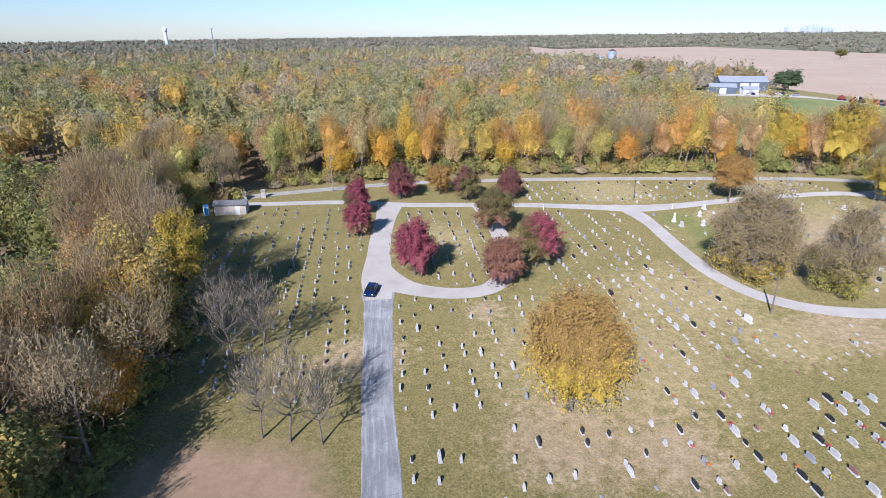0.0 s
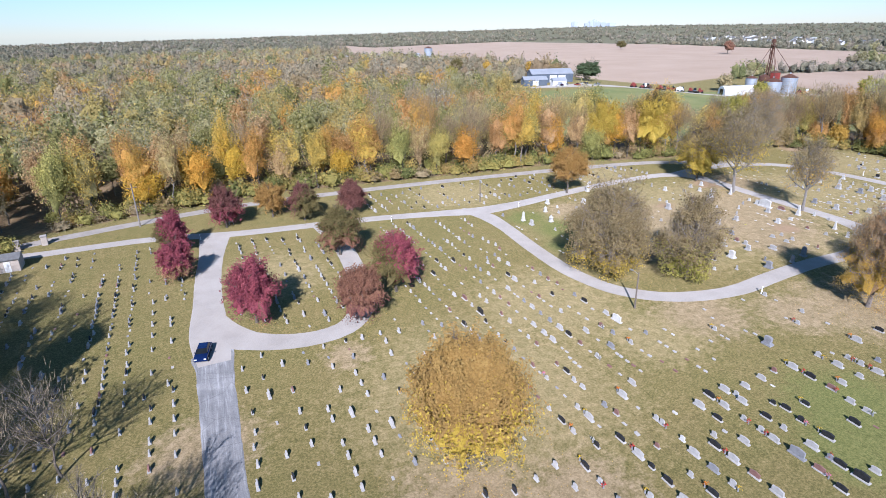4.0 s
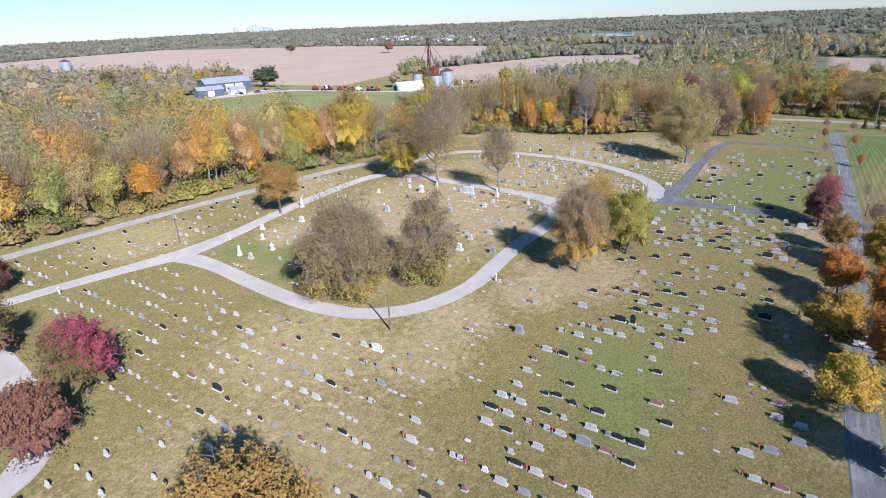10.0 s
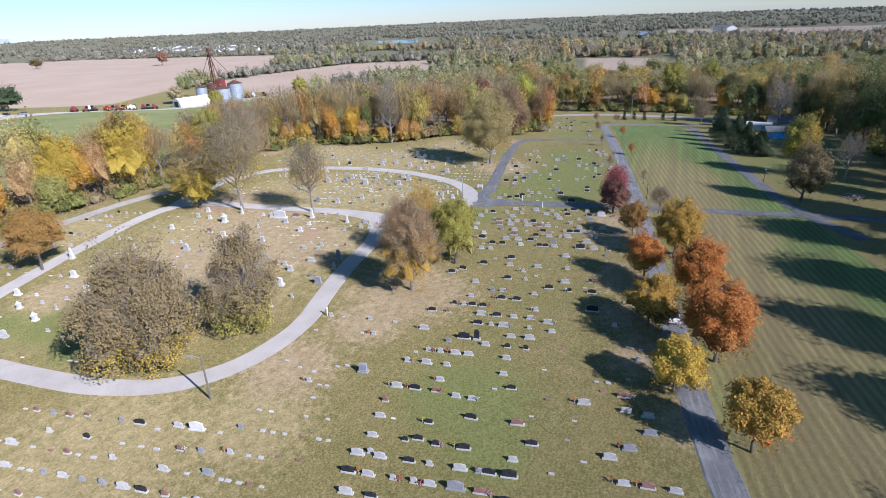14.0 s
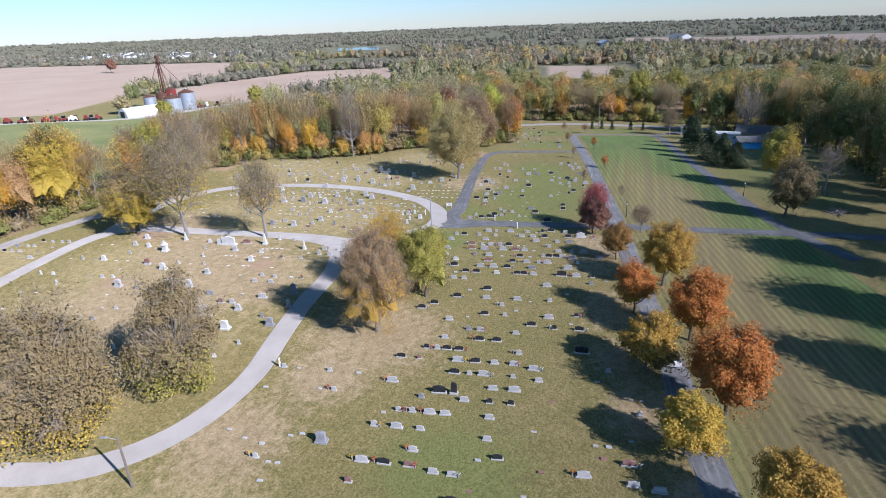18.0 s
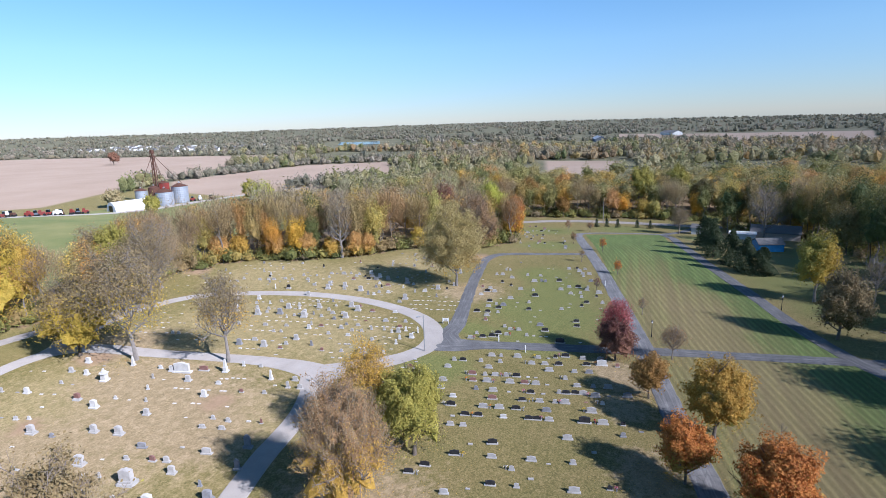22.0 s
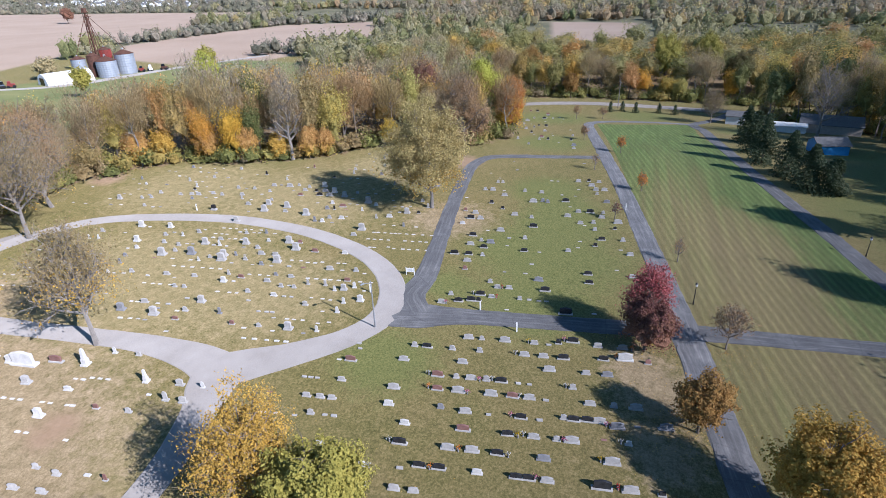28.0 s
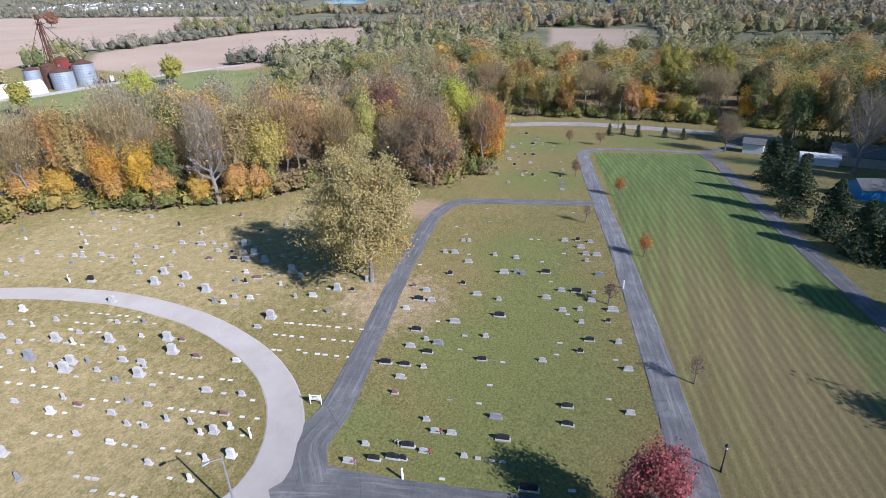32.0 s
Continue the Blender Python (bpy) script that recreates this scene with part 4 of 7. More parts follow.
grow("maple_tree", 99.6, 121.5, 14.0, 12.5, "brown", "brown and gold maple at the lane corner", seed=30, n=12000, mix=("mustard", 0.62), clear=0.06, bare=2, dense=True, size=0.15, sprays=1500)
grow("sycamore_tree", 127.0, 147.0, 15.5, 13.0, "brown", "brown thinning tree beside the gravel lane", seed=31, n=6000, bare=3, wood=pale_bark, clear=0.15, sprays=3500, size=0.15, mix=("mustard", 0.3))
grow("sycamore_tree", 135.0, 137.6, 17.0, 13.0, "salmon", "bare-limbed russet-brown tree beyond the lane bend", seed=34, n=8000, bare=3, wood=pale_bark, clear=0.06, sprays=4500, size=0.14, mix=("brown", 0.4))
grow("sycamore_tree", 145.0, 146.5, 16.5, 13.0, "brown", "brown twiggy tree behind the graves", seed=35, n=8000, bare=3, wood=twig_bark, clear=0.06, sprays=4500, size=0.14, mix=("gold", 0.3))
grow("oak_tree", 126.5, 140.4, 19.0, 12.6, "green", "dense yellow-green oak behind bare trees", seed=36, n=14000, clear=0.06, size=0.17, bumps=110, depth=0.5, mix=("olive", 0.25))
grow("oak_tree", 105.0, 149.0, 20.0, 15.0, "olive", "great olive and yellow-green oak at the wood edge", seed=37, n=15000, clear=0.05, size=0.17, bumps=110, depth=0.5, mix=("mustard", 0.5), half=60)
grow("oak_tree", 92.0, 152.5, 17.0, 12.0, "mustard", "golden-green oak at the wood edge", seed=38, n=11000, clear=0.05, size=0.17, bumps=90, depth=0.5, mix=("orange", 0.3))
grow("sycamore_tree", 123.6, 129.2, 18.5, 16.0, "brown", "tall half-bare tree with a leaning pale trunk", seed=32, n=7500, bare=3, wood=pale_bark, clear=0.15, lean=-0.04, sprays=4500, size=0.14, mix=("gold", 0.2))
grow("elm_tree", 151.8, 70.4, 15.8, 16.4, "straw", "large straw-coloured elm beside the asphalt lane", seed=33, n=48000, size=0.16, bare=3, wood=pale_bark, clear=0.12, mix=("gold", 0.22), sprays=2600)
# avenue along the southern lane
AVENUE = "trees along the southern lane"
grow("maple_tree", 63.0, 23.9, 7.0, 6.6, "yellow", "bright yellow maple leaning over the lane", seed=41, group=AVENUE, clear=0.07, n=9668, mix=("gold", 0.3), size=0.126)
grow("maple_tree", 55.8, 17.2, 8.0, 7.2, "gold", "golden-orange young maple on the lawn edge", seed=42, group=AVENUE, clear=0.22, n=9668, mix=("rust", 0.25), size=0.126)
grow("maple_tree", 70.2, 19.6, 10.6, 9.0, "rust", "rust-red maple on the lawn edge", seed=43, group=AVENUE, clear=0.07, n=11900, mix=("orange", 0.3), size=0.126)
grow("maple_tree", 84.2, 21.7, 9.8, 8.8, "rust", "red and orange maple beside the lane", seed=44, group=AVENUE, clear=0.07, n=11156, mix=("gold", 0.36), size=0.126)
grow("maple_tree", 76.4, 27.0, 7.4, 7.8, "gold", "dense olive-gold maple over the lane", seed=45, group=AVENUE, clear=0.07, n=10412, mix=("olive", 0.4), size=0.126)
grow("maple_tree", 99.4, 24.2, 10.4, 8.6, "gold", "golden maple on the lawn edge", seed=46, group=AVENUE, clear=0.07, n=11900, mix=("green", 0.12), size=0.126)
grow("maple_tree", 89.8, 28.2, 7.6, 6.4, "rust", "thin russet maple beside the lane", seed=47, group=AVENUE, clear=0.07, n=7000, mix=("gold", 0.4), size=0.126)
grow("maple_tree", 107.8, 31.0, 6.6, 5.8, "orange", "small golden-russet maple beside the lane", seed=48, group=AVENUE, clear=0.07, n=4760, mix=("orange", 0.4), size=0.126)
grow("maple_tree", 119.2, 35.4, 7.6, 6.6, "maroon", "dark maroon maple at the lane crossing", seed=49, mix=("bronze", 0.6), group=AVENUE, clear=0.07, n=7500, size=0.13, shape="egg")
grow("maple_tree", 122.2, 35.4, 8.6, 6.2, "rose", "thin rose-red maple at the lane crossing", seed=50, group=AVENUE, clear=0.1, n=8000, size=0.11, bare=2, sprays=900)
grow("maple_tree", 121.6, 27.0, 5.2, 5.0, "salmon", "small thin-leaved russet tree at the crossing", seed=51, group=AVENUE, clear=0.2, n=900, size=0.11, sprays=700, bare=3, wood=twig_bark)
YOUNG = "young red maples along the lane"
for k, (tx, ty, th, tw, kind) in enumerate([(141.4, 30.8, 3.6, 2.8, "salmon"), (168.8, 35.4, 3.4, 2.6, "rust"), (154.3, 39.6, 3.2, 2.4, "maroon"), (179.0, 44.4, 3.5, 2.5, "salmon"),
                                             (193.6, 39.6, 3.7, 2.9, "rust"), (205.2, 48.4, 3.6, 2.8, "salmon"), (240.1, 53.1, 4.4, 3.5, "salmon"), (243.5, 45.5, 3.4, 4.0, "salmon")]):
    grow("young_maple", tx, ty, th, tw, kind, "young thin-leaved red maple beside the lane", seed=60 + k, n=(260 if k in (0, 2, 3) else 1000), size=0.09, bare=1, dense=False, clear=0.25, group=YOUNG, wood=twig_bark)
# lawn side and lodge
grow("oak_tree", 136.2, 0.4, 12.2, 9.4, "brown", "brown and olive oak beside the drive", seed=70, n=9000, size=0.16, shape="oval", mix=("olive", 0.4), clear=0.06, bare=2, dense=True, sprays=2500)
grow("oak_tree", 156.6, -1.9, 14.6, 9.2, "green", "yellow-green oak on the lodge lawn", seed=74, n=9000, size=0.17, mix=("mustard", 0.5), clear=0.14, bare=1, half=70, wood=pale_bark)
grow("bare_tree", 154.1, -11.0, 10.5, 8.6, "tan", "leafless pale-limbed tree behind the lodge lawn", seed=71, n=120, bare=3, wood=pale_bark, clear=0.25, sprays=1500)
for k, (tx, ty, th, tw) in enumerate([(192.5, 11.4, 11.0, 7.6), (183.5, 8.6, 9.6, 7.8), (177.0, 6.6, 9.0, 7.6), (175.4, 3.4, 7.0, 6.8), (214.5, 11.0, 9.4, 7.0), (203.0, 11.4, 9.8, 7.0)]):
    conifer("pine_tree", tx, ty, th, tw, "dark green pine beside the asphalt drive", 80 + k, "pines beside the drive")
for k, (tx, ty) in enumerate([(257.8, 43.7), (260.0, 40.0), (258.2, 35.9), (259.4, 28.7), (258.0, 24.0)]):
    conifer("cypress_shrub", tx, ty, 3.6 - 0.3 * (k > 2), 2.6, "clipped dark evergreen shrub near the public road", 90 + k, "evergreens by the road", n=900, size=0.14)
for k, (tx, ty, th, tw, leaf) in enumerate([(110, -17, 21, 15, "olive"), (91, -19, 21, 15, "brown"), (75, -16.5, 21, 14, "olive"), (58, -19, 21, 15, "brown"), (126, -21, 20, 14, "olive"), (40, -18, 19, 15, "olive"), (141, -22, 15, 11, "olive"),
                                            (118, -32, 19, 16, "olive"), (100, -33, 18, 16, "brown")]):
    grow("oak_tree", tx, ty, th, tw, leaf, "large oak south of the mown lawn", seed=100 + k, n=6500, size=0.22, clear=0.12, bare=1, sprays=400, group="oaks south of the lawn")
grow("bare_tree", 227.0, -7.6, 18.0, 14.0, "tan", "great bare grey tree spreading above the blue house", seed=131, n=300, size=0.12, bare=3, wood=pale_bark, clear=0.2, sprays=2600)
grow("maple_tree", 245.4, 15.0, 9.6, 8.6, "brown", "thin brown tree beside the white garage", seed=132, n=3200, size=0.13, bare=3, wood=twig_bark, clear=0.12, sprays=1500)
grow("maple_tree", 250.0, -25.0, 9.5, 8.0, "gold", "golden maple at the foot of the dark wood", seed=133, n=4500, size=0.17, clear=0.08)
# bright trees at the edge of the western wood
grow("maple_tree", -34.5, 68.0, 17.0, 8.4, "mustard", "tall yellow-gold maple at the dark wood edge", seed=141, n=9000, size=0.15, clear=0.3, bumps=90, depth=0.5, mix=("brown", 0.2), bare=1)
grow("maple_tree", -36.0, 57.5, 13.5, 8.2, "gold", "gold and orange maple under bare trees", seed=142, n=8500, size=0.15, clear=0.1, bumps=90, depth=0.5, mix=("rust", 0.42), bare=1)
grow("oak_tree", -66.0, 88.0, 17.0, 17.0, "olive", "broad yellow-olive oak standing over the western wood", seed=143, n=11000, size=0.2, clear=0.1, bumps=110, depth=0.5, mix=("green", 0.4), half=0)
# bare trees west of the entry lane
for k, (tx, ty, th, tw, ln) in enumerate([(-18.1, 45.6, 10.5, 7.0, 0.05), (-15.2, 45.0, 12.0, 7.0, -0.08), (-11.9, 44.6, 9.5, 5.0, -0.05), (-25.5, 58.5, 13.0, 9.0, 0.04), (-22.0, 60.5, 11.5, 8.0, 0.1)]):
    grow("bare_tree", tx, ty, th, tw, "tan", "leafless grey tree beside the entry lane", seed=120 + k, n=70, size=0.1, sprays=700, bare=3, wood=bark, clear=0.2, lean=ln, thick=0.011, group="bare trees by the entry")


# ---- woods ----
def wood_tree(seed, h, w, leaf_n, size, shape, bare, level, thick, sides=3, low=0.1, sprays=0, count=9):
    """Arrays of one woodland tree: its wood (quads), then leaves and twigs (quads) and the dense insides (triangles)."""
    rng = np.random.default_rng(seed)
    segs, tips = limbs(rng, h, w / 2 * 0.9, fork=0.3, n=6 + 2 * (bare > 1), sub=2 + (bare > 1), twigs=1 + (bare > 1), thick=thick)
    segs[0] = (segs[0][0], segs[0][1], -0.6, *segs[0][3:])
    wv, wq = tubes(segs, sides)
    if bare < 2:
        place = crown_form(rng, h * low, h, w, shape, 2 * count, 0.55, 0.2)
        c, out = place(facing(rng, leaf_n), rng.uniform(0.4, 1.12, leaf_n) ** 0.5)
        c += rng.normal(0, 0.08 + size * 0.5, c.shape) * (1, 1, 1.4)
        lv, ct = tufts(rng, c, np.full(leaf_n, size), out, 0.75)
        lq = np.zeros((0, 4), int)
        core = place(ICO[level][0], rng.normal(0.62, 0.05, len(ICO[level][0])))[0]
        ct = np.vstack([ct, ICO[level][1] + len(lv)])
        lv = np.vstack([lv, core])
    else:
        place = crown_form(rng, h * 0.2, h, w, shape, 22, 0.42, 0.08)
        c, out = place(facing(rng, leaf_n), rng.uniform(0.2, 1.1, leaf_n) ** 0.6)
        lv, ct = tufts(rng, c, np.full(leaf_n, size), out)
        c = place(facing(rng, sprays), rng.uniform(0.25, 1.1, sprays) ** 0.6)[0]
        sv, sq = twigs_of(rng, c, unit(c - np.array([0, 0, h * 0.2]) + rng.normal(0, 0.14 * h, (sprays, 3))), 0.55, 0.045)
        lq = sq + len(lv)
        lv = np.vstack([lv, sv])
    return wv, wq, lv, lq, ct


EDGE_VARIANTS = []
for k, (h, w, n, size, shape, bare, wood) in enumerate([(15, 9.4, 4200, 0.17, "round", 0, bark), (16, 9.0, 3600, 0.16, "vase", 1, pale_bark), (17, 10.5, 2400, 0.12, "vase", 2, pale_bark), (12, 8.6, 3800, 0.16, "round", 0, bark),
                                                        (17, 11, 2800, 0.12, "round", 2, twig_bark), (16, 8.6, 4000, 0.17, "oval", 0, bark), (9, 7.5, 2900, 0.15, "round", 0, bark), (17, 10, 1700, 0.12, "vase", 2, twig_bark)]):
    wv, wq, lv, lq, ct = wood_tree(200 + k, h, w, n, size, shape, bare, 3, 0.013, low=0.07 if h > 10 else 0.03, sprays=1100 * (bare == 2), count=11)
    crowns = []
    for leaf in ((wood_bare,) * 3 if bare == 2 else (wood_object, wood_dark, wood_gold)):
        crowns.append(mesh_of("crown", lv, [lq, ct], leaf))
    EDGE_VARIANTS.append((h, mesh_of("trunk", wv, [wq], wood), crowns, bare))


def along(points, gap, rng, inset):
    """Places along a line, set in from it to its left."""
    out = []
    for (ax, ay), (bx, by) in zip(points, points[1:]):
        n = max(1, int(math.hypot(bx - ax, by - ay) / gap))
        nx, ny = -(by - ay), (bx - ax)
        s = math.hypot(nx, ny)
        for k in range(n):
            f = (k + rng.uniform(0, 1)) / n
            d = inset + rng.uniform(-1.2, 1.2)
            out.append((ax + (bx - ax) * f + nx / s * d, ay + (by - ay) * f + ny / s * d))
    return out


def wood_edge(points, seed, group, label, rows=2, gap=5.4, dark=0, tall=1.0, thin=0.0, glow=0.7):
    rng = np.random.default_rng(seed)
    for row in range(rows):
        for x, y in along(points, gap, rng, 1.6 + 4.0 * row):
            pick = rng.choice([0, 1, 2, 3, 4, 5, 6, 7], p=[0.19, 0.16, 0.09, 0.19, 0.07, 0.16, 0.1, 0.04] if row == 0 else [0.17, 0.16, 0.16, 0.06, 0.17, 0.14, 0.02, 0.12])
            if rng.uniform() < thin and pick not in (3, 6):
                pick = rng.choice([2, 4, 7])
            if rng.uniform() < -thin and pick in (2, 4, 7):
                pick = rng.choice([0, 1, 5])
            h, trunk, crowns, bare = EDGE_VARIANTS[pick]
            t = thing("wood_tree", x, y, turn=rng.uniform(0, 360), label=label, category="tree", group=group)
            t.scale = (rng.uniform(0.85, 1.15),) * 2 + (rng.uniform(0.82, 1.18) * tall,)
            part_mesh("trunk", trunk, t)
            part_mesh("crown", crowns[2 if row == 0 and pick in (3, 6) and rng.uniform() < glow else int(rng.uniform() < dark)], t)


NORTH = [p for p in WOODS[0][:19]]
wood_edge(NORTH[:8], 301, "trees at the northern wood edge", "tall autumn tree with gold and orange leaves at the wood edge", gap=4.9, tall=1.08, thin=-0.4, glow=0.85)
wood_edge(NORTH[7:15], 302, "trees at the north-east wood edge", "orange, brown or bare-limbed autumn tree behind the graves", thin=0.15, dark=0.5, glow=0.3, gap=5.4, rows=3, tall=0.98)
wood_edge(NORTH[14:], 303, "trees of the eastern copse", "russet and olive autumn tree in a copse", rows=3, dark=0.25, tall=0.82, glow=0.2)
wood_edge(WOODS[1][:7][::-1], 304, "trees at the western wood edge", "tall autumn tree with brown and yellow leaves at the wood edge", rows=3, dark=0.5, thin=0.45, glow=0.25, gap=5.2)
wood_edge([(-92, 141), (-50, 139)], 307, "trees beside the gate", "dark olive and brown tree beside the gate lane", rows=2, gap=6.0, dark=0.8, glow=0.1)
wood_edge(WOODS[2][:5][::-1], 305, "trees beyond the public road", "autumn tree behind the public road", dark=0.65, thin=-0.3, glow=0.3, rows=1, gap=5.0)
wood_edge(WOODS[3][:8][::-1], 306, "trees behind the lodge", "tall olive tree behind the lodge, leaf colour darkened as shade", rows=3, gap=5.4, dark=0.97, thin=-0.75, tall=1.22, glow=0.0)

def variant(wv, wq, lv, lq, ct):
    """One tree for a whole wood: vertices, quads, triangles, and which material each takes."""
    v = np.vstack([wv, lv])
    return v, np.vstack([wq, lq + len(wv)]), ct + len(wv), np.r_[np.zeros(len(wq), int), np.ones(len(lq), int)], np.ones(len(ct), int)


FAR_VARIANTS = []
for k, (h, w, n, size, shape, bare) in enumerate([(16, 12.5, 1150, 0.26, "round", 0), (18, 12, 1150, 0.26, "vase", 1), (17, 12, 460, 0.24, "vase", 2), (14, 12.5, 1100, 0.26, "round", 0), (18, 12, 560, 0.24, "round", 2), (16, 11, 1050, 0.26, "oval", 0)]):
    FAR_VARIANTS.append(variant(*wood_tree(400 + k, h, w, n, size, shape, bare, 2, 0.012, low=0.12, sprays=420 * (bare == 2), count=8)))


LOW_VARIANTS = []
for k, (h, w, n, size, shape, bare) in enumerate([(16, 13, 380, 0.42, "round", 0), (18, 12.5, 380, 0.42, "vase", 1), (17, 12, 150, 0.36, "vase", 2), (14, 13, 380, 0.42, "round", 0), (19, 12.5, 160, 0.36, "round", 2), (15, 13.5, 380, 0.42, "round", 0)]):
    LOW_VARIANTS.append(variant(*wood_tree(420 + k, h, w, n, size, shape, bare, 2, 0.012, low=0.1, sprays=150 * (bare == 2), count=4)))


def scatter(name, places, variants, label, seed, scales=(0.8, 1.2), tints=None, mats=None, pick=None, wide=None):
    """Many trees that nobody could count, as one mesh; places: rows of x, y."""
    rng = np.random.default_rng(seed)
    V, Q, C, IQ, IC, TQ, TC, base = [], [], [], [], [], [], [], 0
    for j, (x, y) in enumerate(places):
        tint = tints[j] if tints is not None else rng.uniform()
        v, q, c, iq, ic = variants[pick(tint, rng) if pick else rng.integers(0, len(variants))]
        a, s, sz = rng.uniform(0, 6.28), rng.uniform(*(wide or scales)), rng.uniform(*scales)
        ca, sa = math.cos(a) * s, math.sin(a) * s
        V.append(np.column_stack([v[:, 0] * ca - v[:, 1] * sa + x, v[:, 0] * sa + v[:, 1] * ca + y, v[:, 2] * sz + ground_at(x, y) - 0.3]))
        Q.append(q + base)
        C.append(c + base)
        IQ.append(iq)
        IC.append(ic)
        TQ.append(np.full(len(q), tint))
        TC.append(np.full(len(c), tint))
        base += len(v)
    me = mesh_of(name, np.vstack(V), [np.vstack(Q), np.vstack(C)], mats or [twig_bark, wood_stuff], np.concatenate(IQ + IC))
    me.attributes.new("tint", "FLOAT", "FACE").data.foreach_set("value", np.concatenate(TQ + TC).astype(np.float32))
    return tagged(new(name, me), label, "wood", kind="stuff")


def by_tint(tint, rng):
    """Grey tints go to the bare trees, the others to the leafy ones."""
    return int(rng.choice([2, 4] if tint > 0.64 else [0, 1, 3, 5, 5]))


def mostly_leafy(tint, rng):
    """Brown and grey crowns still hold their leaves; few stand bare."""
    return int(rng.choice([0, 1, 3, 5, 2 if tint > 0.7 else 0]))


def autumn(rng, n, warm=0.3, patch=None):
    """Colour places along the ramp: olive, gold and orange, or bare grey-brown."""
    kind = rng.choice(3, n, p=[0.32, warm, 0.68 - warm]) if patch is None else np.digitize(0.5 + 0.75 * patch + rng.normal(0, 0.13, n), [0.5, 0.5 + warm])
    return np.where(kind == 0, rng.uniform(0.0, 0.3, n), np.where(kind == 1, rng.uniform(0.3, 0.6, n), rng.uniform(0.64, 1.0, n)))


def drift(x):
    """Greener woods to the west, barer ones to the north-east."""
    return 0.3 * step(90, 150, x) * (1 - step(230, 270, x)) - 0.1 * (1 - step(-60, 30, x))


def inner_wood(name, corners, gap, seed, label, warm, keep_off=9.0, leaf=None, low=1.0, wide=(0.85, 1.25), fine=False, shift=0.0):
    rng = np.random.default_rng(seed)
    c = np.array(corners)
    xs, ys = np.meshgrid(np.arange(c[:, 0].min(), c[:, 0].max(), gap), np.arange(c[:, 1].min(), c[:, 1].max(), gap))
    x, y = xs.ravel() + rng.uniform(-gap, gap, xs.size) * 0.5, ys.ravel() + rng.uniform(-gap, gap, xs.size) * 0.5
    keep = in_piece(x, y, corners)
    for k in range(8):
        a = k * math.pi / 4
        keep &= in_piece(x + keep_off * math.cos(a), y + keep_off * math.sin(a), corners) | (np.hypot(x - 60, y - 80) > 250)
    for cx, cy, r in CLEARINGS:
        keep &= np.hypot(x - cx, y - cy) > r
    x, y = x[keep], y[keep]
    near_by = (np.hypot(x - 75, y - 75) < 145) | (np.hypot(x - 120, y - 50) < 205) | fine
    for keep, kinds in ((near_by, FAR_VARIANTS), (~near_by, LOW_VARIANTS)):
        if keep.any():
            scatter(name, list(zip(x[keep], y[keep])), kinds, label, seed, (0.75 * low, 1.2 * low), autumn(rng, keep.sum(), warm * (1.0 if kinds is FAR_VARIANTS else 0.5), np.array([noise.noise((px * 0.022, py * 0.022, 3.0)) + drift(px) + shift for px, py in zip(x[keep], y[keep])])), [twig_bark, leaf or wood_stuff], by_tint if kinds is FAR_VARIANTS else mostly_leafy, wide)


CLEARINGS = [(-103, 224, 15), (-95, 208, 11), (-88, 232, 12), (-86, 196, 8)]
inner_wood("wood_north", WOODS[0], 9.0, 501, "dense autumn wood of gold, rust and bare grey trees", 0.27, keep_off=5.5, low=1.1)
inner_wood("wood_west", WOODS[1], 9.0, 502, "dense autumn wood of brown, olive and gold trees", 0.16, leaf=wood_olive, keep_off=13.0)
inner_wood("wood_east", WOODS[2], 11.5, 503, "autumn wood beyond the public road", 0.3, low=0.92, wide=(1.1, 1.5), fine=True, shift=-0.18)
inner_wood("wood_south", WOODS[3], 9.2, 504, "dark autumn wood behind the lodge", 0.2, leaf=wood_olive, shift=-0.28)


def undergrowth():
    """Shrubs and saplings filling the foot of the wood edges."""
    rng = np.random.default_rng(550)
    kinds = []
    for k in range(4):
        place = crown_form(rng, -0.6, 3.4, 4.6, "round", 12, 0.34)
        c, out = place(facing(rng, 190), rng.uniform(0.55, 1.2, 190) ** 0.8)
        v, t = tufts(rng, c, np.full(190, 0.2), out, 0.7)
        ct = np.vstack([t, ICO[1][1] + len(v)])
        kinds.append((np.vstack([v, place(ICO[1][0], 0.6)[0]]), np.zeros((0, 4), int), ct, np.zeros(0, int), np.zeros(len(ct), int)))
    places = []
    for line in (NORTH, WOODS[1][:7][::-1], WOODS[2][:5][::-1], WOODS[3][:8][::-1]):
        for inset in (0.6, 3.4, 7.0):
            places += along(line, 2.6 if inset < 3 else 3.2, rng, inset)
    scatter("undergrowth", places, kinds, "yellow-green and russet shrubs at the foot of the wood", 551, (0.7, 1.7), np.where(rng.uniform(size=len(places)) < 0.75, rng.uniform(0.05, 0.42, len(places)), rng.uniform(0.5, 0.9, len(places))), [wood_olive])


undergrowth()


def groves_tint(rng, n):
    """Places on the haze-greyed ramp: mostly olive and sage, some gold, some brown."""
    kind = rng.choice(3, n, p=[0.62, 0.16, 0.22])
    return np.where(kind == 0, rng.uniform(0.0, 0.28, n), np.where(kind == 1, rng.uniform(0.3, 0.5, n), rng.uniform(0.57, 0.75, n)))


def distance():
    """Groves and hedgerows out to the horizon."""
    rng = np.random.default_rng(601)
    groves = []
    for k in range(10):
        V, T, base = [], [], 0
        for j in range(2):
            dx, dy = rng.uniform(-7, 7, 2)
            place = crown_form(rng, -2.0, rng.uniform(9, 13.5), 12.5, "round", 9, 0.4)
            m = 56 if k < 5 else 14
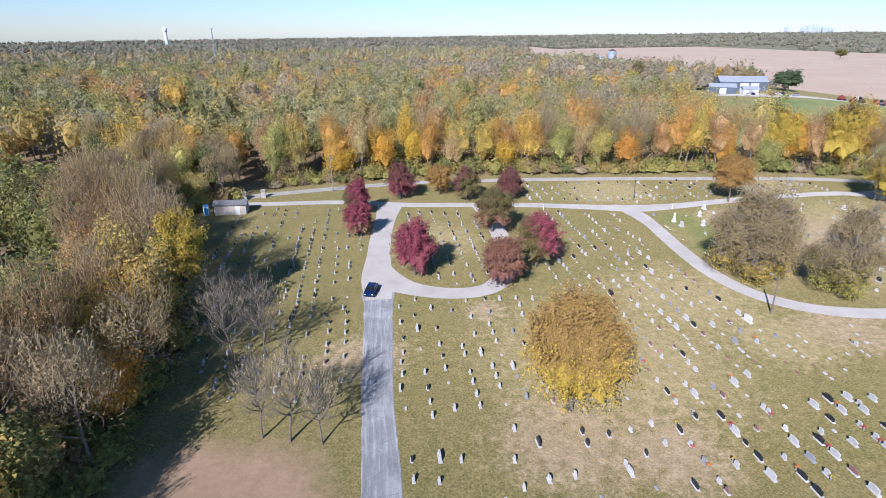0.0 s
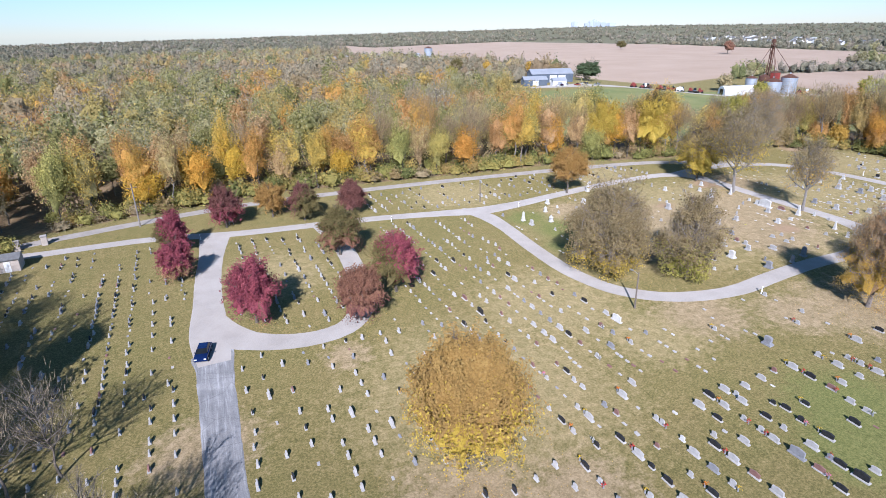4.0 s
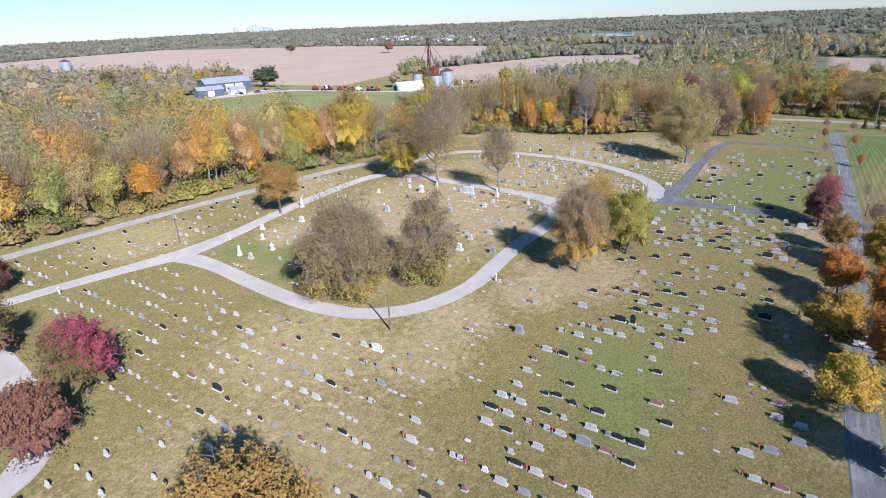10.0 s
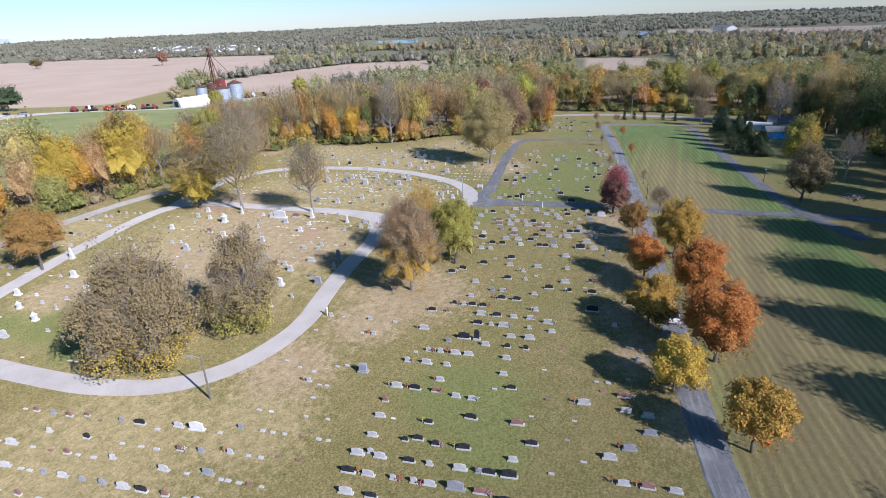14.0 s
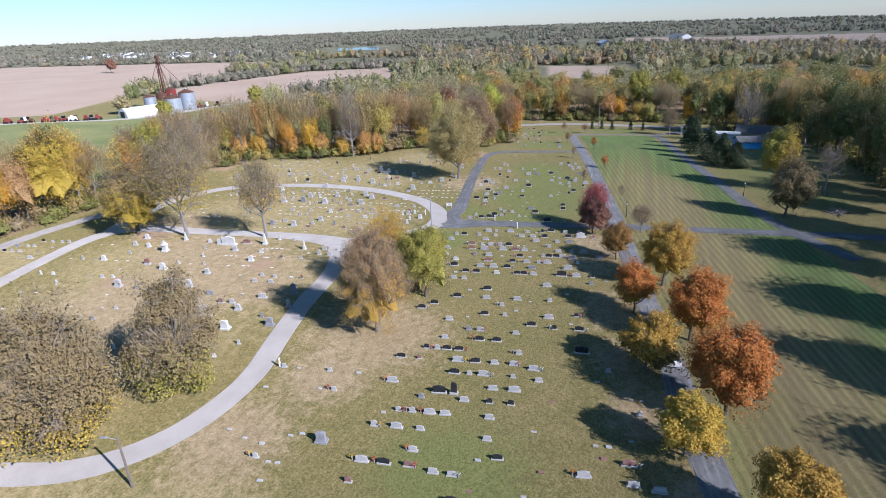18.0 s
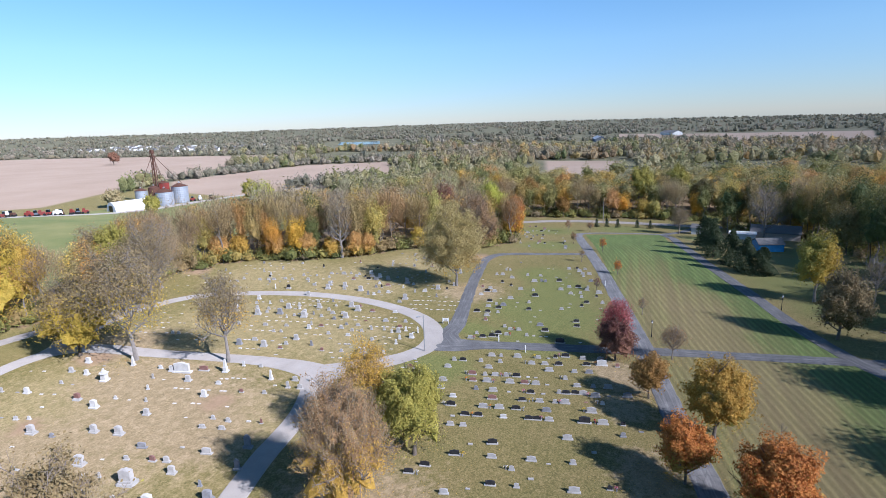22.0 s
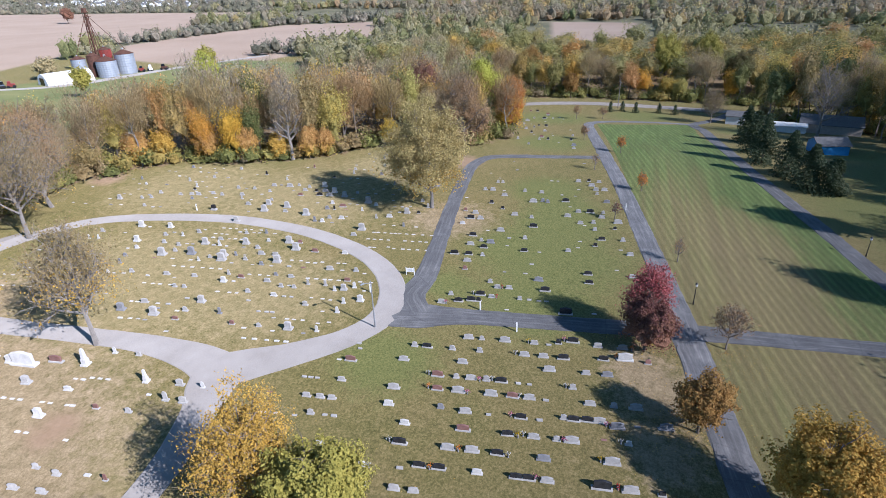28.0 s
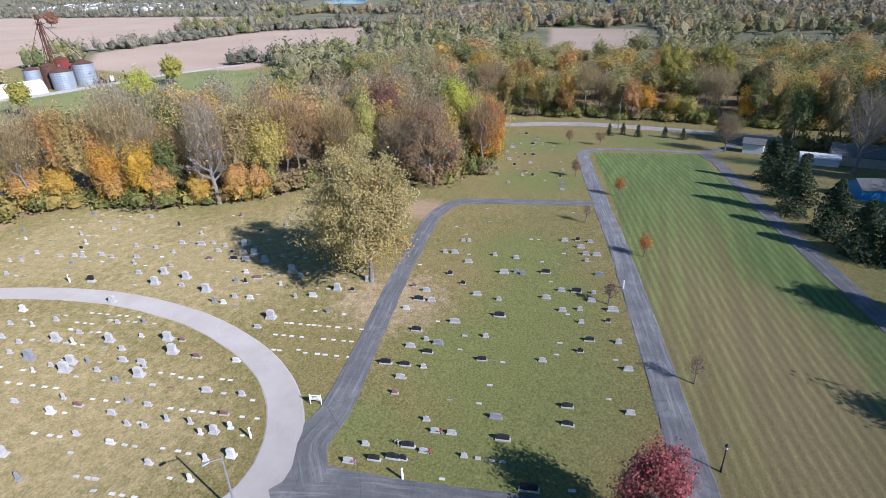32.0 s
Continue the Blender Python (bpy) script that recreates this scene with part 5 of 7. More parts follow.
            c, out = place(facing(rng, m), rng.uniform(0.7, 1.2, m))
            v, t = tufts(rng, c + (dx, dy, 0), np.full(m, 0.8 if k < 5 else 1.5), out)
            d, f = ICO[1]
            V += [v, place(d, 0.8)[0] + (dx, dy, 0)]
            T += [t + base, f + base + len(v)]
            base += len(v) + len(d)
        T = np.vstack(T)
        groves.append((np.vstack(V), np.zeros((0, 4), int), T, np.zeros(0, int), np.zeros(len(T), int)))
    n = 17000
    r = 260 * np.exp(rng.uniform(0, 1, n) ** 0.8 * math.log(4600 / 260))
    a = np.radians(rng.uniform(-46, 122, n))
    x, y = 60 + r * np.sin(a), 80 + r * np.cos(a)
    keep = ~in_wood(x, y)
    for piece in FIELDS + MEADOWS + OPEN:
        keep &= ~in_piece(x, y, piece)
    patch = np.array([noise.noise((px * 0.0035, py * 0.0035, 0.0)) for px, py in zip(x, y)])
    keep &= (patch > -0.22) | (r < 420)
    x, y, r = x[keep], y[keep], r[keep]
    near_by = r < 900
    scatter("far_woods", list(zip(x[near_by], y[near_by])), groves[:5], "distant autumn groves and hedgerows", 602, (0.6, 1.1), autumn(rng, near_by.sum(), 0.07, patch[keep][near_by]) * 0.9, [far_leaves])
    scatter("horizon_woods", list(zip(x[~near_by], y[~near_by])), groves[5:], "woods along the horizon", 603, (0.55, 1.05), groves_tint(rng, (~near_by).sum()), [hazed_grove_leaves])
    hedge = []
    for (ax, ay), (bx, by), gap in HEDGES:
        m = int(math.hypot(bx - ax, by - ay) / gap)
        for k in range(m):
            f = (k + rng.uniform(0, 1)) / m
            hedge.append((ax + (bx - ax) * f + rng.normal(0, 5), ay + (by - ay) * f + rng.normal(0, 5)))
    scatter("hedgerow", hedge, groves[:5], "hedgerow trees between harvested fields", 604, (0.4, 0.85), groves_tint(rng, len(hedge)), [hazed_grove_leaves])


OPEN = [[(386, 20), (600, 20), (600, 112), (386, 112)], [(118, 300), (122, 262), (230, 240), (345, 200), (362, 300), (330, 350), (262, 352), (215, 376), (165, 372)], [(560, 240), (740, 230), (760, 420), (600, 420)], [(40, 640), (200, 640), (200, 690), (40, 690)],
        [(800, 345), (860, 335), (1260, 520), (1250, 680), (1000, 600), (800, 440)], [(840, 745), (870, 720), (1030, 1270), (1000, 1290)]]
HEDGES = [((372, 378), (545, 345), 4), ((545, 345), (730, 486), 4), ((366, 240), (398, 204), 3), ((545, 345), (592, 264), 4), ((110, 705), (215, 380), 5), ((600, 262), (640, 330), 4), ((160, 1310), (640, 1510), 7), ((730, 490), (770, 1000), 7)]
distance()

# ---- headstones ----
STONE = {
    "light": speckled("pale_grey_granite", (0.29, 0.278, 0.262), (0.48, 0.463, 0.44), 2.0, 0.6, fine=70.0),
    "mid": speckled("grey_granite", (0.18, 0.18, 0.19), (0.29, 0.29, 0.3), 2.0, 0.45, fine=70.0),
    "dark": speckled("polished_black_granite", (0.018, 0.018, 0.02), (0.05, 0.05, 0.054), 2.0, 0.22, fine=80.0, bump=0.05),
    "red": speckled("red_granite", (0.2, 0.1, 0.085), (0.32, 0.18, 0.15), 2.0, 0.4, fine=70.0),
    "white": speckled("white_marble", (0.4, 0.39, 0.37), (0.62, 0.605, 0.575), 1.5, 0.6, fine=30.0),
    "bronze": speckled("bronze_plate", (0.13, 0.09, 0.05), (0.25, 0.18, 0.1), 3.0, 0.45, 0.6),
}
STONE_SIZE = 0.86
K_ROW = 0.13            # rows run along (-K_ROW, 1)
ROW_TURN = math.degrees(math.atan(K_ROW)) + 90


def outline(w, h, top, n=7):
    """A tablet's face in (x, z): flat, serpentine, round or oval top."""
    xs = np.linspace(w / 2, -w / 2, n)
    k = xs / (w / 2)
    crown = {"flat": 0 * k, "serp": 0.1 * h * np.cos(k * math.pi) + 0.0 * k, "oval": 0.14 * h * (1 - k ** 2), "round": 0.42 * w * np.sqrt(np.clip(1 - k ** 2, 0, 1)), "peak": 0.16 * h * (1 - np.abs(k))}[top]
    return [(-w / 2, 0.0), (w / 2, 0.0)] + [(x, h + c - (0.14 * h if top in ("oval",) else 0.0)) for x, c in zip(xs, crown)]


def slab(bm, w, h, d, z, top="serp", slant=0.0, chamfer=0.025):
    """A tablet of thickness d standing at height z, with chamfered faces."""
    face = outline(w, h, top)
    rings = []
    for y, s in ((-d / 2, 1 - chamfer / w), (-d / 2 + chamfer, 1.0), (d / 2 - chamfer, 1.0), (d / 2, 1 - chamfer / w)):
        rings.append([bm.verts.new((x * s, y + slant * (fz / h) * (1 if y < 0 else 0.2), z + fz * s)) for x, fz in face])
    n = len(face)
    bm.faces.new(rings[0])
    bm.faces.new(rings[-1][::-1])
    for a, b in zip(rings, rings[1:]):
        for k in range(n):
            bm.faces.new((a[k], b[k], b[(k + 1) % n], a[(k + 1) % n]))
    return bm


def lathe(bm, rings, sides=4, turn=math.pi / 4):
    """Stacked square or round stages: (z, half-width)."""
    rows = [[bm.verts.new((r * math.cos(turn + k * 2 * math.pi / sides), r * math.sin(turn + k * 2 * math.pi / sides), z)) for k in range(sides)] for z, r in rings]
    for a, b in zip(rows, rows[1:]):
        for k in range(sides):
            bm.faces.new((a[k], a[(k + 1) % sides], b[(k + 1) % sides], b[k]))
    bm.faces.new(rows[-1])
    return bm


# kind: parts as (part name, builder)
def stone_parts(kind):
    new_bm = bmesh.new
    if kind == "single":
        return [("base", box(0, 0, -0.1, 0.84, 0.36, 0.24, bevel=0.02), None), ("tablet", slab(new_bm(), 0.62, 0.5, 0.18, 0.14), 1)]
    if kind == "double":
        return [("base", box(0, 0, -0.1, 1.5, 0.42, 0.26, bevel=0.02), None), ("tablet", slab(new_bm(), 1.2, 0.54, 0.2, 0.16), 1)]
    if kind == "flat_top":
        return [("base", box(0, 0, -0.1, 1.15, 0.4, 0.24, bevel=0.02), None), ("tablet", slab(new_bm(), 0.9, 0.5, 0.2, 0.14, "oval"), 1)]
    if kind == "tall":
        return [("base", box(0, 0, -0.1, 0.62, 0.34, 0.26, bevel=0.02), None), ("tablet", slab(new_bm(), 0.44, 0.62, 0.12, 0.16, "round"), 1)]
    if kind == "bevel":
        return [("tablet", slab(new_bm(), 0.6, 0.2, 0.32, -0.03, "flat", 0.05), 1)]
    if kind == "flush":
        return [("tablet", box(0, 0, -0.08, 0.62, 0.32, 0.14, bevel=0.015), 1)]
    if kind == "ledger":
        return [("base", box(0, 0, -0.1, 1.9, 0.5, 0.26, bevel=0.02), None), ("tablet", slab(new_bm(), 1.55, 0.8, 0.24, 0.16, "serp"), 1)]
    if kind == "block":
        return [("base", box(0, 0, -0.1, 1.2, 0.75, 0.32, bevel=0.03), None), ("plinth", box(0, 0, 0.22, 0.98, 0.56, 0.16, bevel=0.03), None), ("tablet", slab(new_bm(), 0.84, 0.66, 0.4, 0.38, "peak"), 1)]
    if kind == "obelisk":
        return [("base", box(0, 0, -0.1, 1.1, 1.1, 0.4, bevel=0.03), None), ("plinth", box(0, 0, 0.3, 0.8, 0.8, 0.7, taper=0.94, bevel=0.03), None),
                ("shaft", lathe(new_bm(), [(1.0, 0.52), (1.08, 0.52), (1.08, 0.4), (2.6, 0.27), (2.86, 0.02)]), 1)]
    if kind == "column":
        return [("base", box(0, 0, -0.1, 1.0, 1.0, 0.35, bevel=0.03), None), ("die", box(0, 0, 0.25, 0.72, 0.72, 0.85, bevel=0.03), 1),
                ("cap", lathe(new_bm(), [(1.1, 0.6), (1.2, 0.62), (1.3, 0.4), (1.5, 0.3), (1.62, 0.12), (1.75, 0.16), (1.9, 0.03)], 8, 0), None)]
    if kind == "cross":
        bm = box(0, 0, 0.3, 0.2, 0.16, 1.3, bevel=0.015)
        add_box(bm, 0, 0, 1.05, 0.72, 0.162, 0.2, bevel=0.015)
        return [("base", box(0, 0, -0.1, 0.75, 0.5, 0.42, taper=0.85, bevel=0.02), None), ("cross", bm, 1)]
    raise ValueError(kind)


STONE_MESH = {}


def stone_meshes(kind, tone):
    if (kind, tone) not in STONE_MESH:
        out = []
        for name, bm, main in stone_parts(kind):
            me = bpy.data.meshes.new(name)
            bm.normal_update()
            bm.to_mesh(me)
            bm.free()
            me.materials.append(STONE[tone if main or tone in ("white", "mid", "light") else "light"])
            out.append((name, me))
        STONE_MESH[kind, tone] = out
    return STONE_MESH[kind, tone]


WORDS = {"light": "pale grey granite", "mid": "grey granite", "dark": "polished black granite", "red": "reddish granite", "white": "weathered white marble", "bronze": "bronze-plated"}
SHAPES = {"single": "upright headstone on a low base", "double": "wide double headstone on a granite base", "flat_top": "curved-top headstone on a base", "slant": "slant-faced grave marker", "tall": "round-topped old tablet headstone",
          "bevel": "low sloping marker in the turf", "flush": "flat marker lying in the turf", "ledger": "large family headstone on a base", "block": "stepped family monument with a peaked top", "obelisk": "tall obelisk monument on a stepped base",
          "column": "pedestal monument with a carved cap", "cross": "stone cross on a tapered base"}


def headstone(x, y, kind, tone, rng, group, size=1.0):
    t = thing("monument" if kind in ("block", "obelisk", "column", "cross") else ("grave_marker" if kind in ("bevel", "flush") else "headstone"), x, y,
              label=f"{WORDS[tone]} {SHAPES[kind]}", category="gravestone", group=group)
    t.matrix_basis = pose(x, y, ground_at(x, y) - 0.015, rng.normal(0, 1.2), rng.normal(0, 1.0), ROW_TURN + rng.normal(0, 2.0) + 180 * (rng.uniform() < 0.5)) @ Matrix.Diagonal((size * STONE_SIZE, size * STONE_SIZE, size * STONE_SIZE, 1))
    for name, me in stone_meshes(kind, tone):
        part_mesh(name, me, t)
    return t


def bouquet_meshes():
    out = []
    for k, colour in enumerate([(0.75, 0.5, 0.03), (0.65, 0.06, 0.05), (0.75, 0.25, 0.35), (0.75, 0.72, 0.65), (0.75, 0.25, 0.04)]):
        rng = np.random.default_rng(700 + k)
        c = rng.normal(0, 0.1, (26, 3)) * [1, 1, 0.7] + [0, 0, 0.42]
        v, q = kites(rng, c, np.full(26, 0.07), rng.normal(0, 1, (26, 3)))
        m = leaves(f"flower_petals_{k}", [(0.0, tuple(a * 0.6 for a in colour)), (1.0, colour)])
        out.append(mesh_of("bouquet", v, [q], m))
    return out


BOUQUETS = bouquet_meshes()
bm = lathe(bmesh.new(), [(-0.05, 0.07), (0.0, 0.075), (0.2, 0.05), (0.32, 0.09)], 8, 0)
VASE = bpy.data.meshes.new("vase")
bm.to_mesh(VASE)
bm.free()
VASE.materials.append(STONE["mid"])


def bouquet(x, y, k):
    t = thing("flower_vase", x, y, label=("yellow", "red", "pink", "white", "orange")[k] + " flowers in a small vase beside a headstone", category="flowers", group="grave flowers")
    t.scale = (1.1,) * 3
    part_mesh("vase", VASE, t)
    tagged(part_mesh("bouquet", BOUQUETS[k], t), kind="stuff")


# rows of graves: where the row lies across, then along it each stone's place, shape and tone
CODES = {"S": "single", "D": "double", "F": "flat_top", "L": "ledger", "B": "bevel", "P": "flush", "T": "tall", "X": "tall", "K": "block", "O": "obelisk", "C": "column"}
TONE_CODES = {"l": "light", "m": "mid", "d": "dark", "r": "red", "w": "white"}
ROWS = [
    (-18.7, "58.1Bl 74.7Sl 79.4Dl"),
    (-16.7, "59.8Sl 65.6Sl 70.5Sl 78.0Sl"),
    (-14.0, "71.6Sl 76.6Sl 78.6Sl 88.6Sl"),
    (-11.9, "58.9Sl 63.2Sr 74.6Sl"),
    (-9.5, "51.6Sr 56.0Dl 58.0Sl 59.8Sl 70.3Sl 72.7Sl 78.6Sl 83.7Sl"),
    (-6.8, "58.8Sr 61.1Sl 62.9Sl 66.2Sl 68.6Sd 75.8Sl 81.4Sl 85.2Sl 88.5Sl 92.0Sl 95.7Sl"),
    (-4.5, "55.1Sl 60.1Sl 63.4Sl 65.9Sl 68.6Sl 71.4Sd 76.5Pl 82.8Sl 87.6Sl 89.3Sl"),
    (2.5, "39.8Sl 42.3Sd 50.0Bl 53.5Dl-0.4 56.2Sl 58.7Sl 60.9Sl+0.4 68.5Sl+0.5"),
    (3.1, "64.3Sd 73.1Sl"),
    (5.2, "39.6Sl-0.4 42.6Dl 48.7Sl 51.0Sl 53.5Sd 56.6Sl 61.8Bl 66.8Dl 75.4Sl+0.4"),
    (7.7, "42.3Sl-0.5 49.9Sl 54.6Pl 57.4Sl 60.0Sd 62.8Sl"),
    (10.5, "50.3Sl 52.3Sl 54.6Sl 56.5Sl 60.4Sl 62.2Sl 71.8Sm"),
    (12.6, "38.8Sl-0.4 42.2Sl-0.4 60.8Dl 65.2Sl 70.0Sl+0.4 74.9Sl+0.5"),
    (13.4, "53.8Sl 55.7Sl 57.7Sl"),
    (15.1, "39.7Sl-0.4 44.5Dd 60.3Pl 63.4Sl 65.6Sl 67.8Sl"),
    (17.8, "40.2Sl-0.6 65.9Sm 75.4Sl+0.4"),
    (20.3, "44.3Sd-0.5 46.0Sd-0.4 70.5Sl 73.5Sl+0.4 75.7Sl+0.4"),
    (22.4, "40.6Dl 41.6Sl 45.6Sd 75.4Sl+0.7"),
    (24.9, "42.9Sd 46.3Sl"),
    (27.4, "38.9Dd 44.3Sl 47.2Sl"),
    (29.8, "38.2Sr 39.4Sl 41.8Sm 44.2Sl 46.2Dd"),
    (32.5, "41.3Sl 48.2Sd"),
    (35.2, "40.0Dl-0.4 42.3Dd 44.2Sd 45.9Dl 48.3Dd 76.5Ld 79.0Sl 81.3Dr"),
    (37.6, "38.1Dd 39.9Dd 42.3Sl 46.3Sr 66.5Sr 68.4Sl 70.3Bl 72.9Sl 75.1Sr 79.3Sl 81.3Sl"),
    (40.0, "40.2Sl 42.2Dm 44.4Dl 60.5Bl-0.6 61.4Bl-0.6 62.5Bl-0.5 63.8Bl 64.7Bl 66.7Dl 68.6Dl 71.0Dl 73.0Bl 75.2Bl 77.4Sr 79.8Sr 81.6Sl 83.5Bl 85.7Sm 87.8Bl"),
    (40.5, "46.3Sw 48.9Sl 49.7Sl"),
    (42.6, "38.2Dl 40.4Dr 42.6Dl 44.6Dd 49.9Bw+0.4 55.7Dl 57.6Bl 59.4Br 61.6Sl 62.9Bl 64.8Sr 67.2Dd 69.1Dl 71.3Sm 73.5Sm 75.6Dl 77.7Sm 79.3Bl 80.3Bl 82.1Dl 85.9Bl 88.1Fl 90.0Sm-0.4 91.4Sm-0.5"),
    (44.2, "45.8Sl-0.5 92.3Sl+0.5"),
    (45.2, "44.2Dl+0.4 46.0Bl 57.4Bl 58.6Br 59.6Bl 60.7Bl 61.4Bl 63.0Dm+0.4 64.9Bl 67.3Dl 75.0Bl 76.8Bl 78.0Sr 80.0Br 82.1Bl 84.7Dl 86.7Dd 90.6Sr-0.5"),
    (46.1, "47.7Dd 50.0Dl 98.3Bl+0.5"),
    (47.4, "67.8Sr+0.4 70.1Bl 71.8Bl 74.0Bl 78.1Sd 82.7Sl 90.5Fl 92.8Fl-0.4 94.9Sm 96.7Bl-0.5"),
    (48.4, "36.8Dd-0.5 39.1Dr 41.2Lm 43.5Dl 44.9Sl 46.8Sl 49.1Dl 51.0Dd 56.1Br+0.4 58.2Br+0.4 59.7Bl 61.0Bl 62.9Sl 65.7Sm-0.4"),
    (49.9, "72.3Bl 74.7Dd+0.4 76.9Sm+0.4 79.2Br 81.2Sr+0.4 83.0Sr 85.1Sm 87.3Sr 88.8Bl 94.7Pl-0.5 97.1Sr-0.4 99.2Sl 100.9Sl-0.5 102.8Sl-0.6"),
    (50.7, "37.2Ld 39.0Dd 39.9Sm 41.6Dl 44.4Sl 46.3Dd 49.1Dl 50.2Sl+0.4 51.3Dl 65.8Bl 68.4Lw 70.5Dl"),
    (51.8, "23.6Dl 25.8Dr 27.8Dl 33.8Bl 54.9Bl 55.9Bl 57.6Br 59.5Bl 60.8Bl 61.9Bl 64.3Sm"),
    (53.3, "37.4Fl-0.6 42.1Dd 44.8Sd 46.7Dd+0.4 47.8Sd 51.1Dl"),
    (54.7, "29.2Dl 36.2Dd+0.4 56.6Bl 59.0Bl 62.9Bw 64.3Bl"),
    (56.2, "27.6Dm 46.6Fd 50.3Pw 51.7Dl"),
    (57.7, "38.2Dr 42.8Dd 60.0Bl 99.5Pw+0.5 102.1Pw-0.5"),
    (58.7, "25.9Dm 52.3Sr 91.9Pw 92.9Pw 105.2Pw 106.2Pw 107.1Pw"),
    (60.0, "59.7Bl 60.6Bl 62.1Sl+0.4 90.9Ow 113.8Sm-0.5"),
    (61.3, "26.2Dl 28.3Dl+0.4 43.7Fl-0.6 45.4Fl-0.5 47.8Fr 50.1Dd 52.2Dl 109.7Ow+0.4"),
    (62.2, "32.5Dl 36.1Br 62.6Bl 64.7Bl+0.5 106.9Kl-0.4"),
    (63.3, "40.2Dd 41.9Bl-0.4 48.1Fl 57.1Km 60.5Bl+0.4 67.0Bl+0.4 94.3Sl-0.5 97.5Pw 99.2Pw"),
    (64.1, "28.7Dr 59.5Bl 102.5Sl"),
    (66.3, "30.5Bl 31.7Bl 41.7Fl-0.6 48.4Fl 50.8Dl 53.1Sl 107.2Cw"),
    (68.0, "53.0Bl+0.4 100.2Km-0.4"),
    (68.9, "42.2Fl 46.7Dl 48.3Dl 50.1Sl 51.6Sl 99.9Sm 113.2Cw"),
    (70.4, "67.5Bl+0.5 103.6Pw-0.5 104.7Pw-0.5 111.4Sl+0.4"),
    (71.4, "27.7Sl 40.5Sd 42.7Sd 45.4Fl 50.0Sm 59.8Sl 61.4Bl"),
    (72.5, "36.4Pr 46.8Xd 48.4Ld 105.2Sl+0.6 108.9Sl 118.0Kw"),
    (73.8, "27.5Bl 28.6Bl 40.6Dl 42.9Dl 54.1Dl"),
    (74.9, "58.5Bl 62.0Sl 65.8Bl 67.6Sl 108.4Kw+0.6"),
    (76.3, "32.1Pl+0.4 38.3Fl-0.4 41.2Sl 44.5Dl 46.1Sl 47.8Dd 97.4Pw-0.6"),
    (78.8, "31.0Sl 39.2Dl-0.7 41.6Fl 43.8Fl 46.0Dd 48.1Dl 52.7Sr 54.9Dd 88.4Sl"),
    (79.6, "115.4Kw 125.3Pl"),
    (81.2, "41.4Sl 48.6Dd 50.1Dd 51.3Sl 52.6Sd"),
    (82.4, "34.2Ld 126.6Pl"),
    (83.8, "44.6Dd 46.7Dd 51.1Fl 113.7Pw 116.7Pw"),
    (85.4, "42.6Fl+0.5 75.8Sm-0.5"),
    (86.2, "47.2Fl 48.7Sm 123.1Ow"),
    (87.7, "34.9Dd 38.0Sd 41.0Dd+0.5"),
    (88.5, "51.9Fl"),
    (90.5, "31.3Pr 39.1Dl 44.9Sl 47.6Dd 105.1Pw-0.6"),
    (91.4, "35.6Sd 56.6Dd"),
    (92.9, "45.9Sl+0.5 55.3Dd 81.2Sl-0.4 105.7Kl"),
    (93.6, "76.7Km"),
    (95.4, "39.6Sl 44.1Dl 48.5Dl 52.7Dd"),
    (97.0, "82.6Fl 85.3Fl"),
    (98.8, "49.0Dd-0.6 83.0Sl 85.4Sl+0.4"),
    (100.3, "40.6Dl"),
    (101.7, "34.3Sm 53.4Fl 55.0Fl 57.7Fl"),
    (102.7, "90.1Pw 91.0Pw"),
    (104.3, "34.3Sd 36.7Dl 38.9Ld 43.2Dl 44.7Dd 45.7Dd 48.9Fw 52.1Dd 53.8Dd 55.3Bl-0.4 58.5Sw-0.6"),
    (105.4, "63.1Sw 91.3Kl"),
    (106.6, "38.2Ll+0.4 43.8Dm 47.7Dd 49.9Dl 52.0Dl 56.3Dd 82.9Sl 86.4Sr 89.0Pw 89.6Pw 91.5Pw 92.4Pw 94.9Pw 95.8Pw 96.8Pw"),
    (109.0, "36.9Sw+0.4 41.7Dl 43.0Sl 45.0Dl 47.3Dd 51.3Dr 56.7Fw 63.5Bl 64.4Bl 65.8Sl 67.2Pl-0.4 69.1Pw-0.4 70.4Pw-0.5 78.7Fl 80.8Sl 91.4Fw-0.4 97.3Kl+0.5"),
    (110.3, "39.0Pr-0.6 91.3Pw 92.2Pw"),
    (111.3, "37.9Dm 41.8Dd+0.4 44.8Bl 46.5Dd 49.5Bl 51.7Dl 59.1Fw 64.8Fl 66.0Fl 67.4Fl 71.3Pr 78.2Tw-0.4 80.7Sl 88.8Pw-0.6 89.7Pw-0.6 90.6Pw-0.6"),
    (111.8, "33.7Dm 39.5Dl 40.6Dd 42.7Sl 85.0Tw 102.4Kw+0.4"),
    (113.2, "59.5Dl+0.5 94.1Ow 97.3Lr 101.0Kw-0.5"),
    (114.1, "36.3Dl 38.3Sl 40.5Dl 44.6Bl 46.2Dl 47.8Dr 49.9Dl 53.1Dl 55.2Dr 65.1Fl 67.7Bl 68.4Bl 69.1Bl"),
    (114.9, "88.7Sl 91.6Tw"),
    (116.2, "42.3Sl 46.5Bl 47.6Bw 49.3Dd 50.8Sl 52.4Dl 53.9Sl 55.8Dr"),
    (117.4, "65.6Dr 66.9Pw"),
    (118.7, "39.1Dm 41.2Fl 44.9Dl 53.9Dl 60.1Dl-0.4"),
    (119.6, "65.5Bl 74.2Bw 75.3Bw 76.5Bw 78.0Bw 79.3Bw 89.1Pl"),
